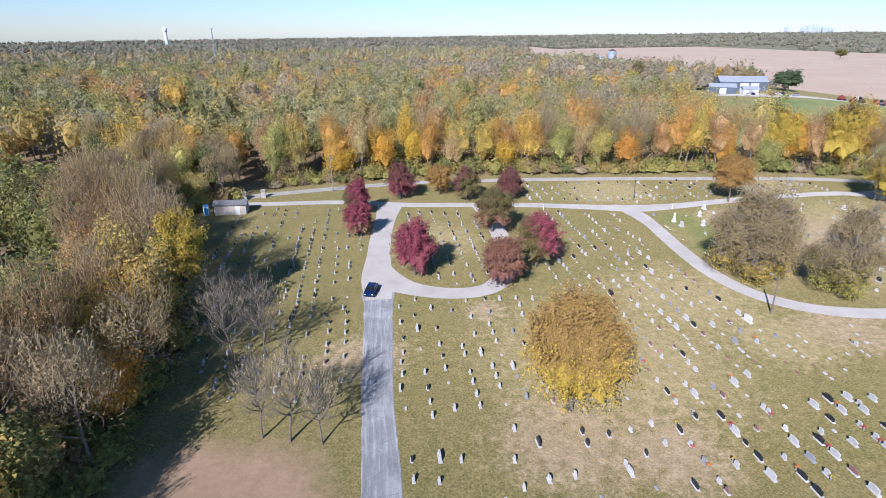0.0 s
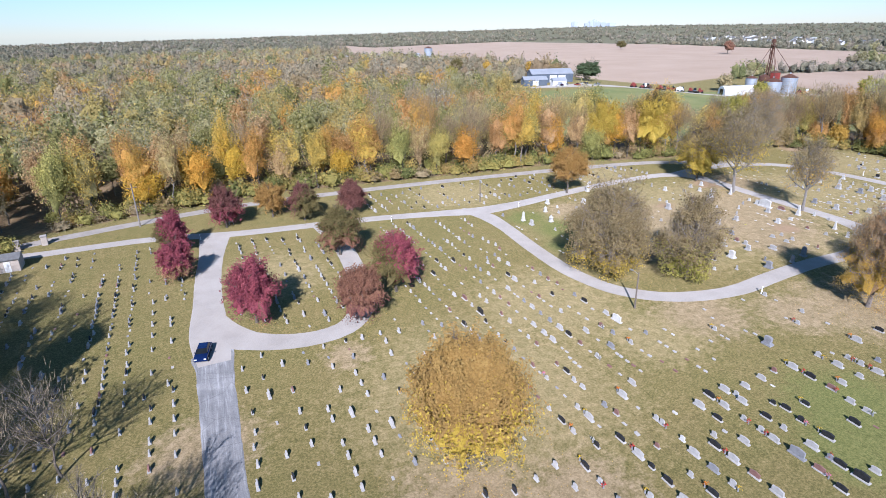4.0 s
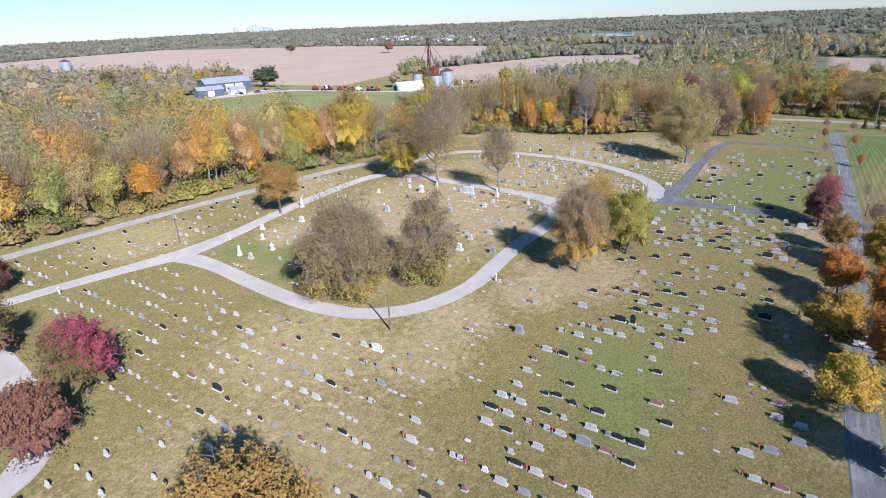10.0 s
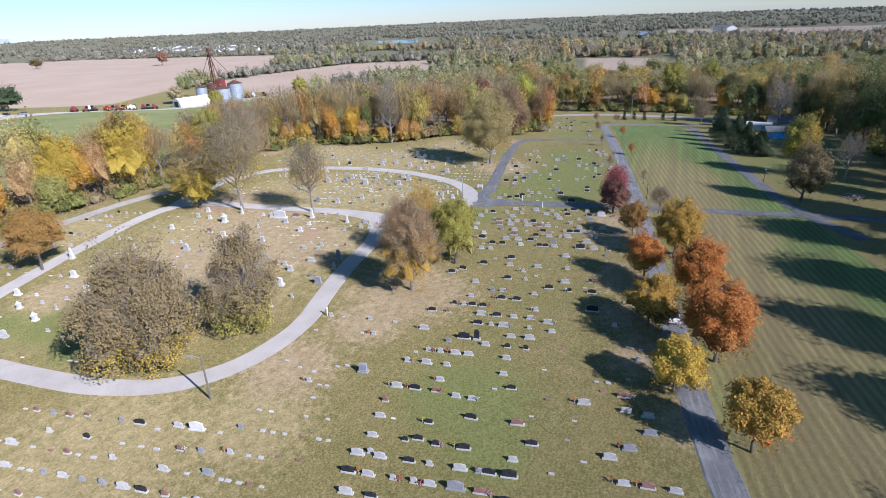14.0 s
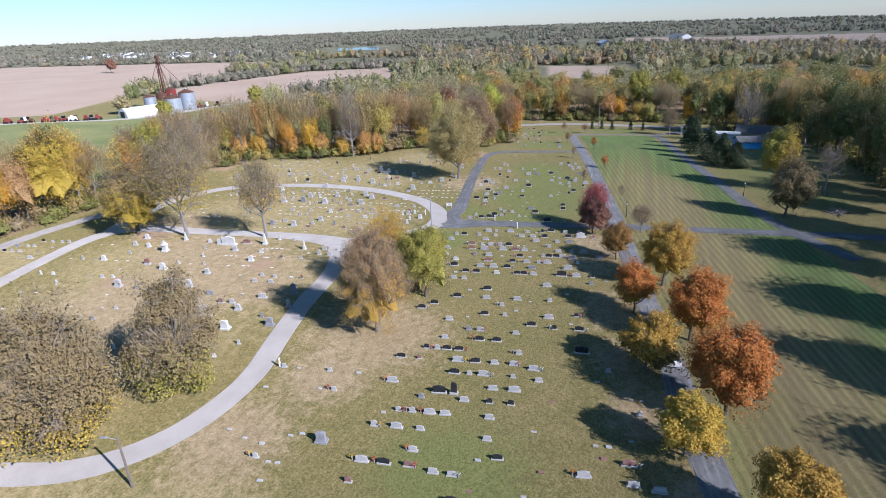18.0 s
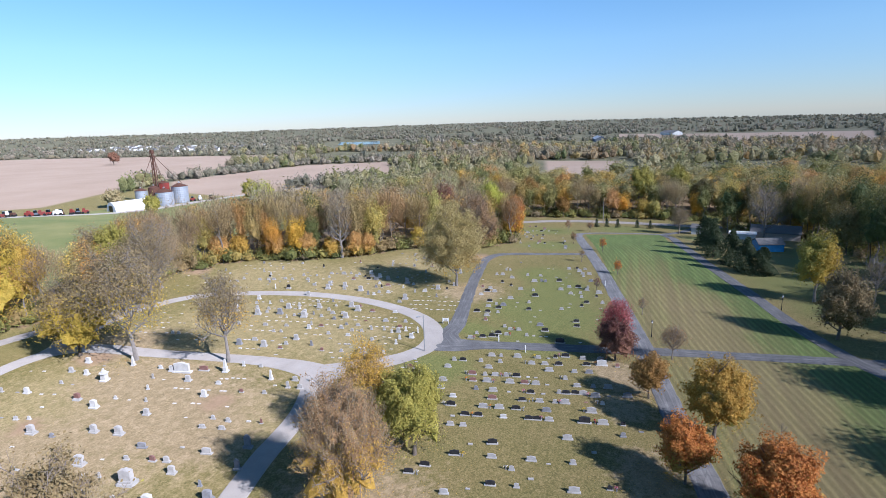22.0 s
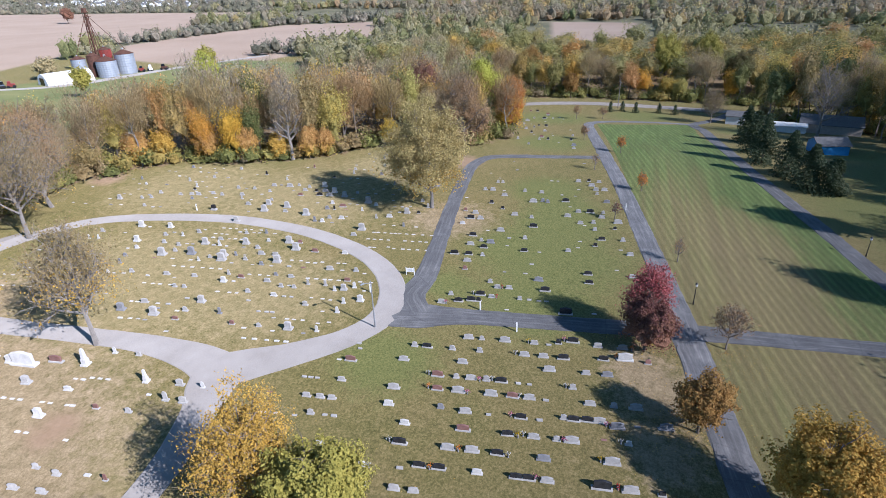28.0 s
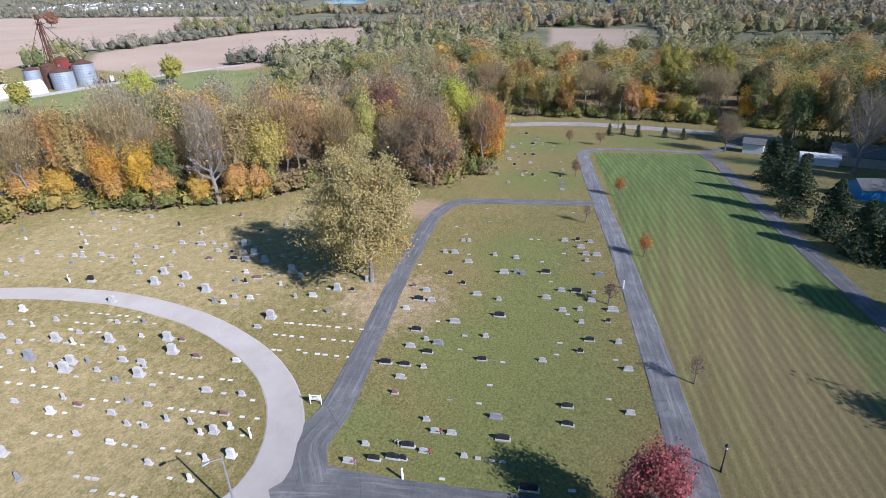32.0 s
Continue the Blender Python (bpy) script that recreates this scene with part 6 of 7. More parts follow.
    (120.9, "35.1Sr+0.4 39.6Dd+0.4 43.7Dd 45.8Dl 47.8Dl 52.6Sl 55.6Sl 58.4Dd 59.8Sl 66.0Bl-0.4"),
    (122.1, "37.4Lw-0.5 71.8Tw 75.3Kl 79.0Sl 82.4Sr 89.8Fr"),
    (123.2, "37.7Dl+0.4 40.3Fl+0.4 44.5Sd+0.4 45.5Bl 47.1Fl 50.3Dl 52.9Sl 54.4Dl 93.2Kl-0.4 98.0Km"),
    (124.1, "43.0Dd 71.3Pw 72.5Pw-0.4 74.6Pw 75.7Pw 76.6Pw 85.3Tm"),
    (125.2, "79.1Bl 79.8Bl 80.9Bl 93.1Bl 94.6Pw 96.4Fl 97.5Pw 98.3Pw"),
    (126.3, "71.3Tw 73.2Pw 89.3Kl"),
    (127.4, "76.0Sl 83.6Bl"),
    (129.0, "71.5Tw-0.5 73.5Pw 78.7Bl 79.7Bl 81.1Fw 86.3Pw 87.3Pw 89.0Pw 94.0Sl+0.4 95.4Sl+0.4"),
    (129.8, "41.1Pw+0.5 44.4Ld 51.4Pw 59.6Fl+0.5 96.4Pw 97.9Pw 99.0Pw 100.3Pw"),
    (131.3, "55.2Sd 56.1Dd 57.6Dd-0.4 74.0Tw 79.6Sl 81.4Sl 108.8Sl"),
    (132.4, "47.0Pl 47.9Pl 49.1Bl 50.3Sl 53.8Fl 55.3Dd+0.4 59.0Sl 71.8Tw 75.8Tl 78.2Tl 84.0Fl 88.1Fr+0.5 94.7Fl 98.9Fl 104.3Sl"),
    (134.0, "70.2Pw 71.7Pw 73.5Fr 74.7Pw 75.9Pw 76.7Pw 77.9Pw 79.1Pw 81.5Fl 84.8Pw 86.1Pw 87.6Pw 90.4Tl-0.4"),
    (134.9, "47.5Dd 52.1Fl 53.6Fl 92.6Pw 93.9Pw 95.3Pw 96.9Pw 98.3Pw 99.8Pw"),
    (136.8, "54.8Sl-0.6 72.1Pw-0.5 73.5Sl 77.3Fl 81.2Br 92.1Bl 109.1Sm"),
    (138.0, "42.2Dd-0.4 48.7Dm-0.5 80.3Pw+0.4 81.4Pw+0.4 85.8Kl 90.7Sl 94.1Kl-0.5 96.3Sl 104.0Kl"),
    (138.8, "59.0Sr+0.6 76.1Pw 77.0Pw 79.4Pw 82.6Pw 84.0Pw 94.6Kl 99.8Km"),
    (140.0, "36.8Fl 42.5Dd 87.2Fl 89.4Fl"),
    (141.8, "38.8Pl 59.3Dl 77.4Fw 82.0Fr 85.2Kl+0.4 91.1Sl 103.7Sl-0.6 106.6Sl 111.3Kw"),
    (142.7, "93.8Kl+0.4 100.0Kl-0.4"),
    (144.4, "57.6Sl-0.6 59.6Dd-0.5 61.7Dd-0.5 66.0Pw 67.4Pw 68.7Pw 69.6Pw 71.0Pw 72.0Pw+0.4 74.0Pw 74.7Pw 85.7Sr 87.5Kl 98.6Fl-0.4 108.4Sl"),
    (146.0, "49.8Pl 52.0Dd 58.0Dd+0.4 98.9Pw 99.8Pw 100.9Pw 103.7Sl 107.7Bl-0.5"),
    (147.2, "37.1Fl-0.6 45.8Fl-0.4 60.2Dl 67.0Pw 67.9Pw 69.1Pw 70.3Pw 72.9Pw 74.1Pw 75.1Pw 76.1Pw 95.9Sl-0.6"),
    (148.2, "38.4Pl 44.5Pl 57.4Dm 58.9Sl+0.5 78.9Fl 94.4Pw 96.1Pw 97.1Pw 98.7Pw 99.8Pw 100.9Pw"),
    (149.7, "42.1Sd-0.7 66.9Pw 68.3Pw 69.8Pw 70.9Pw 72.0Pw 72.7Pw 73.4Pw 74.4Pw 75.5Pw 76.2Pw"),
    (150.4, "44.4Pl 60.6Dd 78.5Kl 100.4Kl+0.5"),
    (151.3, "38.2Sl 41.3Dd"),
    (152.7, "56.8Dl 58.8Pw 74.1Pw"),
    (154.8, "42.5Sl 52.0Dd 63.4Fw 83.7Fw-0.5 85.8Sl-0.5 90.4Kl+0.4"),
    (156.0, "39.5Sd-0.5 76.1Fw 94.6Fl 98.5Kl"),
    (157.1, "44.2Pw-0.6 44.9Fl 61.0Fl 62.6Dd"),
    (158.0, "39.1Dl 42.9Sl-0.4 95.4Kl 103.0Fl+0.4"),
    (159.4, "47.2Dl+0.4 55.8Dl 62.4Fl 85.8Dr 99.4Kl-0.5 115.0Sm+0.4 123.0Sl 124.6Sl-0.4"),
    (160.3, "41.7Fl-0.4 64.3Sr 100.0Sl+0.6"),
    (161.9, "41.6Sl 43.7Dd 45.6Fl 58.3Sd 82.2Kl 110.7Sl+0.4 115.2Fl 116.6Fl 118.6Fl-0.4 123.0Sl"),
    (162.8, "107.0Fl 112.8Fl"),
    (164.3, "60.7Sd 87.7Kl 90.6Dl 92.5Dd 96.0Fr-0.5 117.7Sd"),
    (165.7, "51.2Sm 53.7Dl 102.8Sl-0.6"),
    (166.5, "41.2Dm+0.4 48.2Dd 52.1Sm-0.4 65.7Pw 92.5Dl 96.5Fl"),
    (168.2, "59.2Dl 96.5Sl 100.5Dl 103.7Fl"),
    (170.8, "43.1Sl 52.9Fl-0.4 56.0Sl 59.8Pl 61.9Fl 63.3Sl"),
    (172.9, "41.9Dl 43.4Fl 46.5Pl"),
    (175.1, "44.3Dl 60.9Sl 61.8Sl"),
    (177.2, "43.1Fl 45.0Sd+0.4 46.9Fl 50.8Pl 51.9Pl"),
]
# the large old monuments: x, y, shape and tone, size
MONUMENTS = ["93.3 109.3 Cw 1.15", "98.7 99.7 Lw 1.7", "98.6 101.6 Kw 0.9", "100.0 96.7 Dr 1.2", "100.5 93.1 Ow 0.8", "100.0 84.6 Ow 0.6", "96.4 96.6 Kl 0.9", "93.0 90.9 Kw 0.9", "87.5 107.9 Kr 1.0",
             "86.4 103.6 Kw 1.1", "86.7 94.9 Kl 0.9", "81.5 98.1 Kl 1.0", "81.9 94.5 Kl 1.1", "80.3 89.3 Fm 1.2", "81.3 80.8 Fl 1.3", "77.1 82.0 Kl 0.9", "74.4 75.0 Km 1.1", "83.6 76.8 Tm 1.9", "79.6 75.3 Tm 1.5",
             "75.6 93.6 Kl 1.2", "74.3 85.3 Kl 1.7", "72.1 80.4 Kw 1.2", "71.0 88.3 Kl 1.0", "98.8 109.4 Ow 0.6", "94.4 117.2 Kl 0.8", "97.8 117.6 Kw 0.9", "100.5 80.8 Sl 1.2", "98.4 78.7 Sl 1.2",
             "98.2 80.6 Tl 1.2", "78.7 84.2 Sl 1.2", "78.4 85.9 Sr 1.2", "68.5 80.6 Sd 1.3"]
MIXED = {"single": 0.4, "double": 0.12, "flat_top": 0.12, "bevel": 0.2, "flush": 0.16}
OLDER = {"tall": 0.2, "single": 0.24, "bevel": 0.25, "flush": 0.45, "block": 0.06}
LOW = {"flush": 0.6, "bevel": 0.3, "single": 0.1}
# remaining graves: corners, first row, row gap, gap along the row, share filled, tones, shapes, distance kept from the rows above
SECTIONS = {
    "west": ([(-44, 116), (-40, 84), (-31, 60), (-26, 52), (-13.5, 52), (-12.6, 66), (-14.6, 88), (-15.5, 120), (-36, 121)], -5.0 - 2.35 * 14, 2.35, 1.7, 0.75, (0.34, 0.34, 0.28, 0.04, 0), MIXED, 1.6),
    "island": ([(-8.6, 116), (-9.2, 92), (-5, 83.5), (1, 80.6), (6, 81.6), (9.8, 88), (10.4, 96), (9.6, 106), (7.2, 118), (-8, 119)], 4.6, 2.7, 1.8, 0.78, (0.42, 0.3, 0.22, 0.06, 0), MIXED, 1.6),
    "entry": ([(-6.4, 75), (-3.2, 46), (-2, 30), (14, 30), (20, 40), (10, 44), (22, 52), (18, 74), (15, 80), (8, 76), (1, 75)], 2.4 - 2.7 * 2, 2.7, 1.9, 0.66, (0.34, 0.3, 0.28, 0.08, 0), MIXED, 2.0),
    "middle": ([(15.5, 83), (20, 62), (24, 47), (33, 44), (36, 58), (36, 80), (34, 92), (37, 112), (36, 117), (19, 118), (19.8, 96)], 18.0, 2.75, 1.8, 0.9, (0.5, 0.26, 0.14, 0.1, 0), MIXED, 1.9),
    "south": ([(24, 42), (26, 28), (40, 22), (60, 26.5), (80, 29.5), (102, 32.5), (118, 36), (119.6, 44), (117, 58), (110, 66), (104, 72), (94, 71.5), (92, 54), (78, 51), (66, 52), (52, 49), (36, 42)], 29.0, 2.75, 2.3, 0.1, (0.6, 0.3, 0, 0.1, 0), LOW, 1.7),
    "oldest": ([(46, 112), (46.5, 100), (47, 88), (52, 88), (62, 82), (66, 75.6), (90, 78.4), (100, 82), (101.6, 96), (100.6, 112), (97, 124), (86, 125), (68, 121), (52, 116.5)], 59.5, 3.3, 2.2, 0.42, (0.3, 0.2, 0, 0.05, 0.45), OLDER, 2.2),
    "strip": ([(20, 124.6), (44, 122.5), (60, 126), (80, 130), (97, 131.5), (92, 139.5), (60, 141.2), (16, 140.4)], 34.0, 2.6, 1.8, 0.66, (0.45, 0.22, 0.3, 0.03, 0), MIXED, 1.6),
    "round": ([(108, 76), (114, 70.2), (121, 69.2), (128, 73), (133, 81), (135.4, 92), (135.6, 104), (132.4, 116), (126, 124), (112, 126), (107, 110), (108, 92)], 119.0, 2.55, 1.25, 0.42, (0.4, 0.15, 0, 0.02, 0.43), {**OLDER, "flush": 1.1}, 1.0),
    "beyond": ([(140.6, 70), (160, 71), (170, 74), (182, 82), (180, 94), (170, 101), (163, 114), (160, 130), (148, 140), (136, 138), (138, 120), (141.2, 104), (140.6, 88)], 150.0, 2.7, 1.6, 0.5, (0.5, 0.2, 0.06, 0.05, 0.19), {**OLDER, "flush": 0.7}, 1.2),
    "east": ([(126, 58), (125.5, 38), (140, 37.5), (156, 39.8), (172, 43), (184, 46), (182, 62), (176, 66.6), (160, 65.4), (140, 62.6), (128, 61)], 131.0, 2.75, 2.3, 0.06, (0.6, 0.3, 0, 0.1, 0), LOW, 2.0),
    "end": ([(192, 49), (212, 51), (232, 55), (250, 60), (254, 70), (236, 71), (214, 68), (194, 62)], 201.0, 3.0, 2.4, 0.2, (0.5, 0.2, 0.25, 0.05, 0), MIXED, 1.6),
}
TONES = ["light", "mid", "dark", "red", "white"]
LIMITS = {"headstone": 300, "grave_marker": 150, "monument": 100}


def section_of(x, y):
    for number, (name, row) in enumerate(SECTIONS.items()):
        if in_piece(np.array(x), np.array(y), row[0]):
            return number, name
    return (4, "south") if y < 70 else (5, "oldest")


def stones():
    rng = np.random.default_rng(799)
    plan = []
    for text in MONUMENTS:
        x, y, code, size = text.split()
        plan.append((float(x), float(y), CODES[code[0]], TONE_CODES[code[1]], float(size) * 1.12))
    great = np.array([p[:2] for p in plan])
    for u, text in ROWS:
        for word in text.split():
            k = next(i for i, ch in enumerate(word) if ch.isalpha())
            y = float(word[:k])
            x = u + (float(word[k + 2:]) if word[k + 2:] else 0.0) - K_ROW * y
            kind, tone = CODES[word[k]], TONE_CODES[word[k + 1]]
            size = (1.6 if word[k] == "X" else 1.15 if kind == "block" else 0.85 if kind in ("column", "obelisk") else 1.0) * rng.uniform(0.9, 1.12)
            if np.hypot(great[:, 0] - x, great[:, 1] - y).min() < 1.5:
                continue
            plan.append((x, y, kind, tone, size))
    fixed = np.array([p[:2] for p in plan])
    for number, (name, (corners, u0, du, dv, fill, tones, kinds, clear)) in enumerate(SECTIONS.items()):
        rng = np.random.default_rng(800 + number)
        c = np.array(corners, float)
        names, p = list(kinds), np.array(list(kinds.values()), float)
        p /= p.sum()
        u = u0
        while u < (c[:, 0] + K_ROW * c[:, 1]).max():
            y = c[:, 1].min() + rng.uniform(0, dv)
            dense = True
            while y < c[:, 1].max():
                x = u - K_ROW * y + rng.normal(0, 0.1)
                if rng.uniform() < 0.12:
                    dense = not dense
                want = rng.uniform() < (fill + 0.12 if dense else fill * 0.5)
                kind, tone = rng.choice(names, p=p), TONES[rng.choice(5, p=tones)]
                size = rng.uniform(0.85, 1.12)
                if want and in_piece(np.array(x), np.array(y), corners) and np.hypot(fixed[:, 0] - x, fixed[:, 1] - y).min() > clear:
                    if kind in ("flush", "bevel") and tone == "dark":
                        tone = "mid"
                    plan.append((x, y, kind, tone, size))
                y += dv * rng.uniform(0.75, 1.3)
            u += du
    rng = np.random.default_rng(798)
    made = {k: 0 for k in LIMITS}
    loose = {}
    for x, y, kind, tone, size in plan:
        number, name = section_of(x, y)
        sort = "monument" if kind in ("block", "obelisk", "column", "cross") else ("grave_marker" if kind in ("bevel", "flush") else "headstone")
        if made[sort] < LIMITS[sort] and 22 < x < 128 and (y < 68 or sort == "monument"):
            made[sort] += 1
            headstone(x, y, kind, tone, rng, f"gravestones of the {name} section", size)
            if rng.uniform() < 0.34 and kind in ("single", "double", "flat_top", "ledger"):
                bouquet(x - 0.05, y + rng.choice([-1, 1]) * (0.95 if kind in ("double", "ledger") else 0.65), rng.integers(0, 5))
        else:
            loose.setdefault(name, []).append((x, y, kind, tone, size, rng.normal(0, 2.0)))
    # the many others: one mesh a section
    flat = {}
    for name, rows in loose.items():
        V, F, I, base = [], [], [], 0
        for x, y, kind, tone, size, wob in rows:
            z = ground_at(x, y) - 0.015
            a = math.radians(ROW_TURN + wob)
            ca, sa = math.cos(a) * size * STONE_SIZE, math.sin(a) * size * STONE_SIZE
            for _, me in stone_meshes(kind, tone):
                if me.name not in flat:
                    co = np.empty(len(me.vertices) * 3, np.float32)
                    me.vertices.foreach_get("co", co)
                    flat[me.name] = (co.reshape(-1, 3), [tuple(f.vertices) for f in me.polygons], [t for t in STONE if STONE[t] == me.materials[0]][0])
                co, faces, tone_here = flat[me.name]
                V.append(np.column_stack([co[:, 0] * ca - co[:, 1] * sa + x, co[:, 0] * sa + co[:, 1] * ca + y, co[:, 2] * size * STONE_SIZE + z]))
                F += [tuple(i + base for i in f) for f in faces]
                I += [TONES.index(tone_here)] * len(faces)
                base += len(co)
        me = bpy.data.meshes.new("headstones")
        me.from_pydata(np.vstack(V).tolist(), [], F)
        for t in TONES:
            me.materials.append(STONE[t])
        me.polygons.foreach_set("material_index", I)
        tagged(new("headstones", me), f"rows of grey, white and dark headstones of the {name} section", "gravestones", kind="stuff")


stones()


# ---- metal, paint and glass ----
white_paint = speckled("white_paint", (0.66, 0.66, 0.64), (0.8, 0.8, 0.78), 2.0, 0.5)
black_metal = speckled("black_metal", (0.02, 0.02, 0.022), (0.04, 0.04, 0.042), 4.0, 0.4, 0.3)
grey_metal = speckled("galvanised_metal", (0.34, 0.35, 0.36), (0.48, 0.49, 0.5), 1.5, 0.45, 0.5)
old_wood = speckled("weathered_wood", (0.12, 0.1, 0.08), (0.22, 0.18, 0.15), 2.0, 0.9)
blue_paint = speckled("dark_blue_car_paint", (0.008, 0.02, 0.085), (0.012, 0.03, 0.12), 1.0, 0.16, 0.3, bump=0.0)
car_white = speckled("white_car_paint", (0.6, 0.6, 0.6), (0.72, 0.72, 0.72), 1.0, 0.2, bump=0.0)
rubber = speckled("tyre_rubber", (0.015, 0.015, 0.015), (0.03, 0.03, 0.03), 8.0, 0.85)
tinted = speckled("dark_window_glass", (0.01, 0.012, 0.015), (0.02, 0.024, 0.028), 1.0, 0.06, bump=0.0)
lamp_glass = speckled("headlamp_glass", (0.7, 0.72, 0.75), (0.85, 0.86, 0.88), 2.0, 0.1, bump=0.0)
red_lens = speckled("red_lens", (0.3, 0.01, 0.01), (0.45, 0.02, 0.02), 2.0, 0.2, bump=0.0)
pale_brick = speckled("pale_brick", (0.42, 0.36, 0.3), (0.58, 0.51, 0.44), 1.5, 0.9)
grey_roof = speckled("grey_shingle", (0.12, 0.12, 0.12), (0.2, 0.2, 0.2), 2.0, 0.9)
steel_roof = speckled("pale_steel_roof", (0.36, 0.38, 0.41), (0.46, 0.48, 0.51), 0.2, 0.5, 0.2)
blue_grey = speckled("blue_grey_cladding", (0.1, 0.125, 0.16), (0.15, 0.18, 0.22), 0.3, 0.6)
bright_blue = speckled("bright_blue_paint", (0.03, 0.22, 0.5), (0.06, 0.32, 0.62), 1.0, 0.5)
rust_steel = speckled("rusty_steel", (0.1, 0.05, 0.035), (0.2, 0.1, 0.07), 1.0, 0.8, 0.3)
farm_red = speckled("farm_red_paint", (0.2, 0.035, 0.03), (0.3, 0.06, 0.045), 1.0, 0.6)


# ---- cars ----
def car(x, y, turn, paint_mat, label):
    t = thing("car", x, y, ground_at(x, y) + 0.06, turn, label, "car")
    t.scale = (0.88,) * 3      # a small hatchback
    # side outline of the body, front at +x
    low = [(-2.15, 0.35), (-2.2, 0.7), (-2.1, 0.93), (-0.9, 0.98), (0.75, 0.96), (1.75, 0.84), (2.12, 0.68), (2.18, 0.42), (2.0, 0.27), (-2.0, 0.27)]
    bm = bmesh.new()
    rows = []
    for yy, s in ((-0.88, 0.97), (-0.8, 1.0), (0.0, 1.02), (0.8, 1.0), (0.88, 0.97)):
        rows.append([bm.verts.new((px * s, yy, pz if abs(yy) > 0.5 else pz + 0.03)) for px, pz in low])
    for a, b in zip(rows, rows[1:]):
        for k in range(len(low)):
            bm.faces.new((a[k], a[(k + 1) % len(low)], b[(k + 1) % len(low)], b[k]))
    bm.faces.new(rows[0][::-1])
    bm.faces.new(rows[-1])
    part("body", bm, paint_mat, t)
    bm = bmesh.new()
    rings = [[(-1.75, 0.8), (1.0, 0.8), (1.0, -0.8), (-1.75, -0.8)], [(-1.25, 0.62), (0.25, 0.62), (0.25, -0.62), (-1.25, -0.62)]]
    vs = [[bm.verts.new((px, py, z)) for px, py in ring] for ring, z in zip(rings, (0.95, 1.42))]
    for k in range(4):
        bm.faces.new((vs[0][k], vs[0][(k + 1) % 4], vs[1][(k + 1) % 4], vs[1][k]))
    bm.faces.new(vs[1])
    part("windows", bm, tinted, t, "dark tinted windows")
    part("roof", box(-0.5, 0, 1.41, 1.62, 1.3, 0.06, taper=0.92, bevel=0.02), paint_mat, t)
    for sx in (-1.35, 1.35):
        for sy in (-0.8, 0.8):
            w = part("wheel", tube((sx, sy - 0.1, 0.3), (sx, sy + 0.1, 0.3), 0.31, sides=14), rubber, t, "black rubber tyre")
            part("rim", tube((sx, sy - 0.115, 0.3), (sx, sy + 0.115, 0.3), 0.19, sides=10), grey_metal, w, "grey metal rim")
    for sy in (-0.62, 0.62):
        part("headlight", box(2.08, sy, 0.6, 0.14, 0.36, 0.14, bevel=0.02), lamp_glass, t, "clear headlight")
        part("tail_light", box(-2.14, sy, 0.7, 0.1, 0.3, 0.16, bevel=0.02), red_lens, t, "red tail light")
        part("mirror", box(0.65, sy * 1.55, 0.95, 0.12, 0.16, 0.12, bevel=0.02), paint_mat, t)
    return t


car(-11.0, 77.8, -96, blue_paint, "dark blue hatchback parked where asphalt meets concrete")
car(79.0, 24.2, 8, car_white, "white car parked on the lane under maples")


# ---- poles, lamps, posts and signs ----
def street_lamp(x, y, h, arm_turn, label, wood):
    t = thing("street_lamp", x, y, turn=arm_turn, label=label, category="lamp")
    mat = old_wood if wood else grey_metal
    part("pole", tube((0, 0, -0.4), (0, 0, h), 0.13 if wood else 0.1, 0.09 if wood else 0.06, 8), mat, t)
    part("arm", tube((0, 0, h - 0.3), (0.95, 0, h + 0.05), 0.035, sides=6), grey_metal, t)
    part("lamp_head", box(1.15, 0, h - 0.04, 0.55, 0.24, 0.14, bevel=0.03), grey_metal, t, "grey lamp head")


street_lamp(46.2, 70.6, 5.5, 110, "wooden pole with a lamp arm beside the curved lane", True)
street_lamp(115.3, 65.5, 6.3, 150, "grey metal lamp pole beside the concrete lane", False)
street_lamp(43.7, 124.4, 5.3, 250, "dark wooden lamp pole by the upper lane", True)


def lantern(x, y, h=3.0):
    t = thing("lantern_post", x, y, label="black metal lantern post on the lawn edge", category="lamp", group="lantern posts")
    part("post", tube((0, 0, -0.2), (0, 0, h - 0.45), 0.06, 0.045, 8), black_metal, t)
    part("base", tube((0, 0, -0.1), (0, 0, 0.5), 0.11, 0.08, 8), black_metal, t)
    part("lantern", lathe(bmesh.new(), [(h - 0.45, 0.1), (h - 0.15, 0.17)], 6, 0), lamp_glass, t, "clear glass lantern")
    part("cap", lathe(bmesh.new(), [(h - 0.16, 0.21), (h - 0.02, 0.1), (h + 0.1, 0.02)], 6, 0), black_metal, t)


for lx, ly in ((130.3, 29.6), (149.9, 5.4), (79.8, 20.9)):
    lantern(lx, ly)


def white_post(x, y, tilt=0.0):
    t = thing("marker_post", x, y, label="white square section marker post in the grass", category="post", group="white marker posts")
    t.matrix_basis = t.matrix_basis @ pose(0, 0, 0, tilt, 0, 12)
    part("post", box(0, 0, -0.2, 0.16, 0.16, 1.35, bevel=0.01), white_paint, t)
    part("cap", box(0, 0, 1.15, 0.2, 0.2, 0.06, taper=0.7), white_paint, t)
    part("plate", box(0, -0.095, 0.8, 0.12, 0.02, 0.22), black_metal, t, "small dark number plate")


for px, py in ((118.9, 49.4), (122.2, 54.5), (122.6, 69.3), (140.4, 110.4), (158.8, 38.0), (66.1, 68.2), (22.1, 118.6), (50.2, 118.0), (-14.5, 121.2)):
    white_post(px, py, 3.0 if px < 100 else 0.0)


def board_sign(x, y, turn, label, w=1.1):
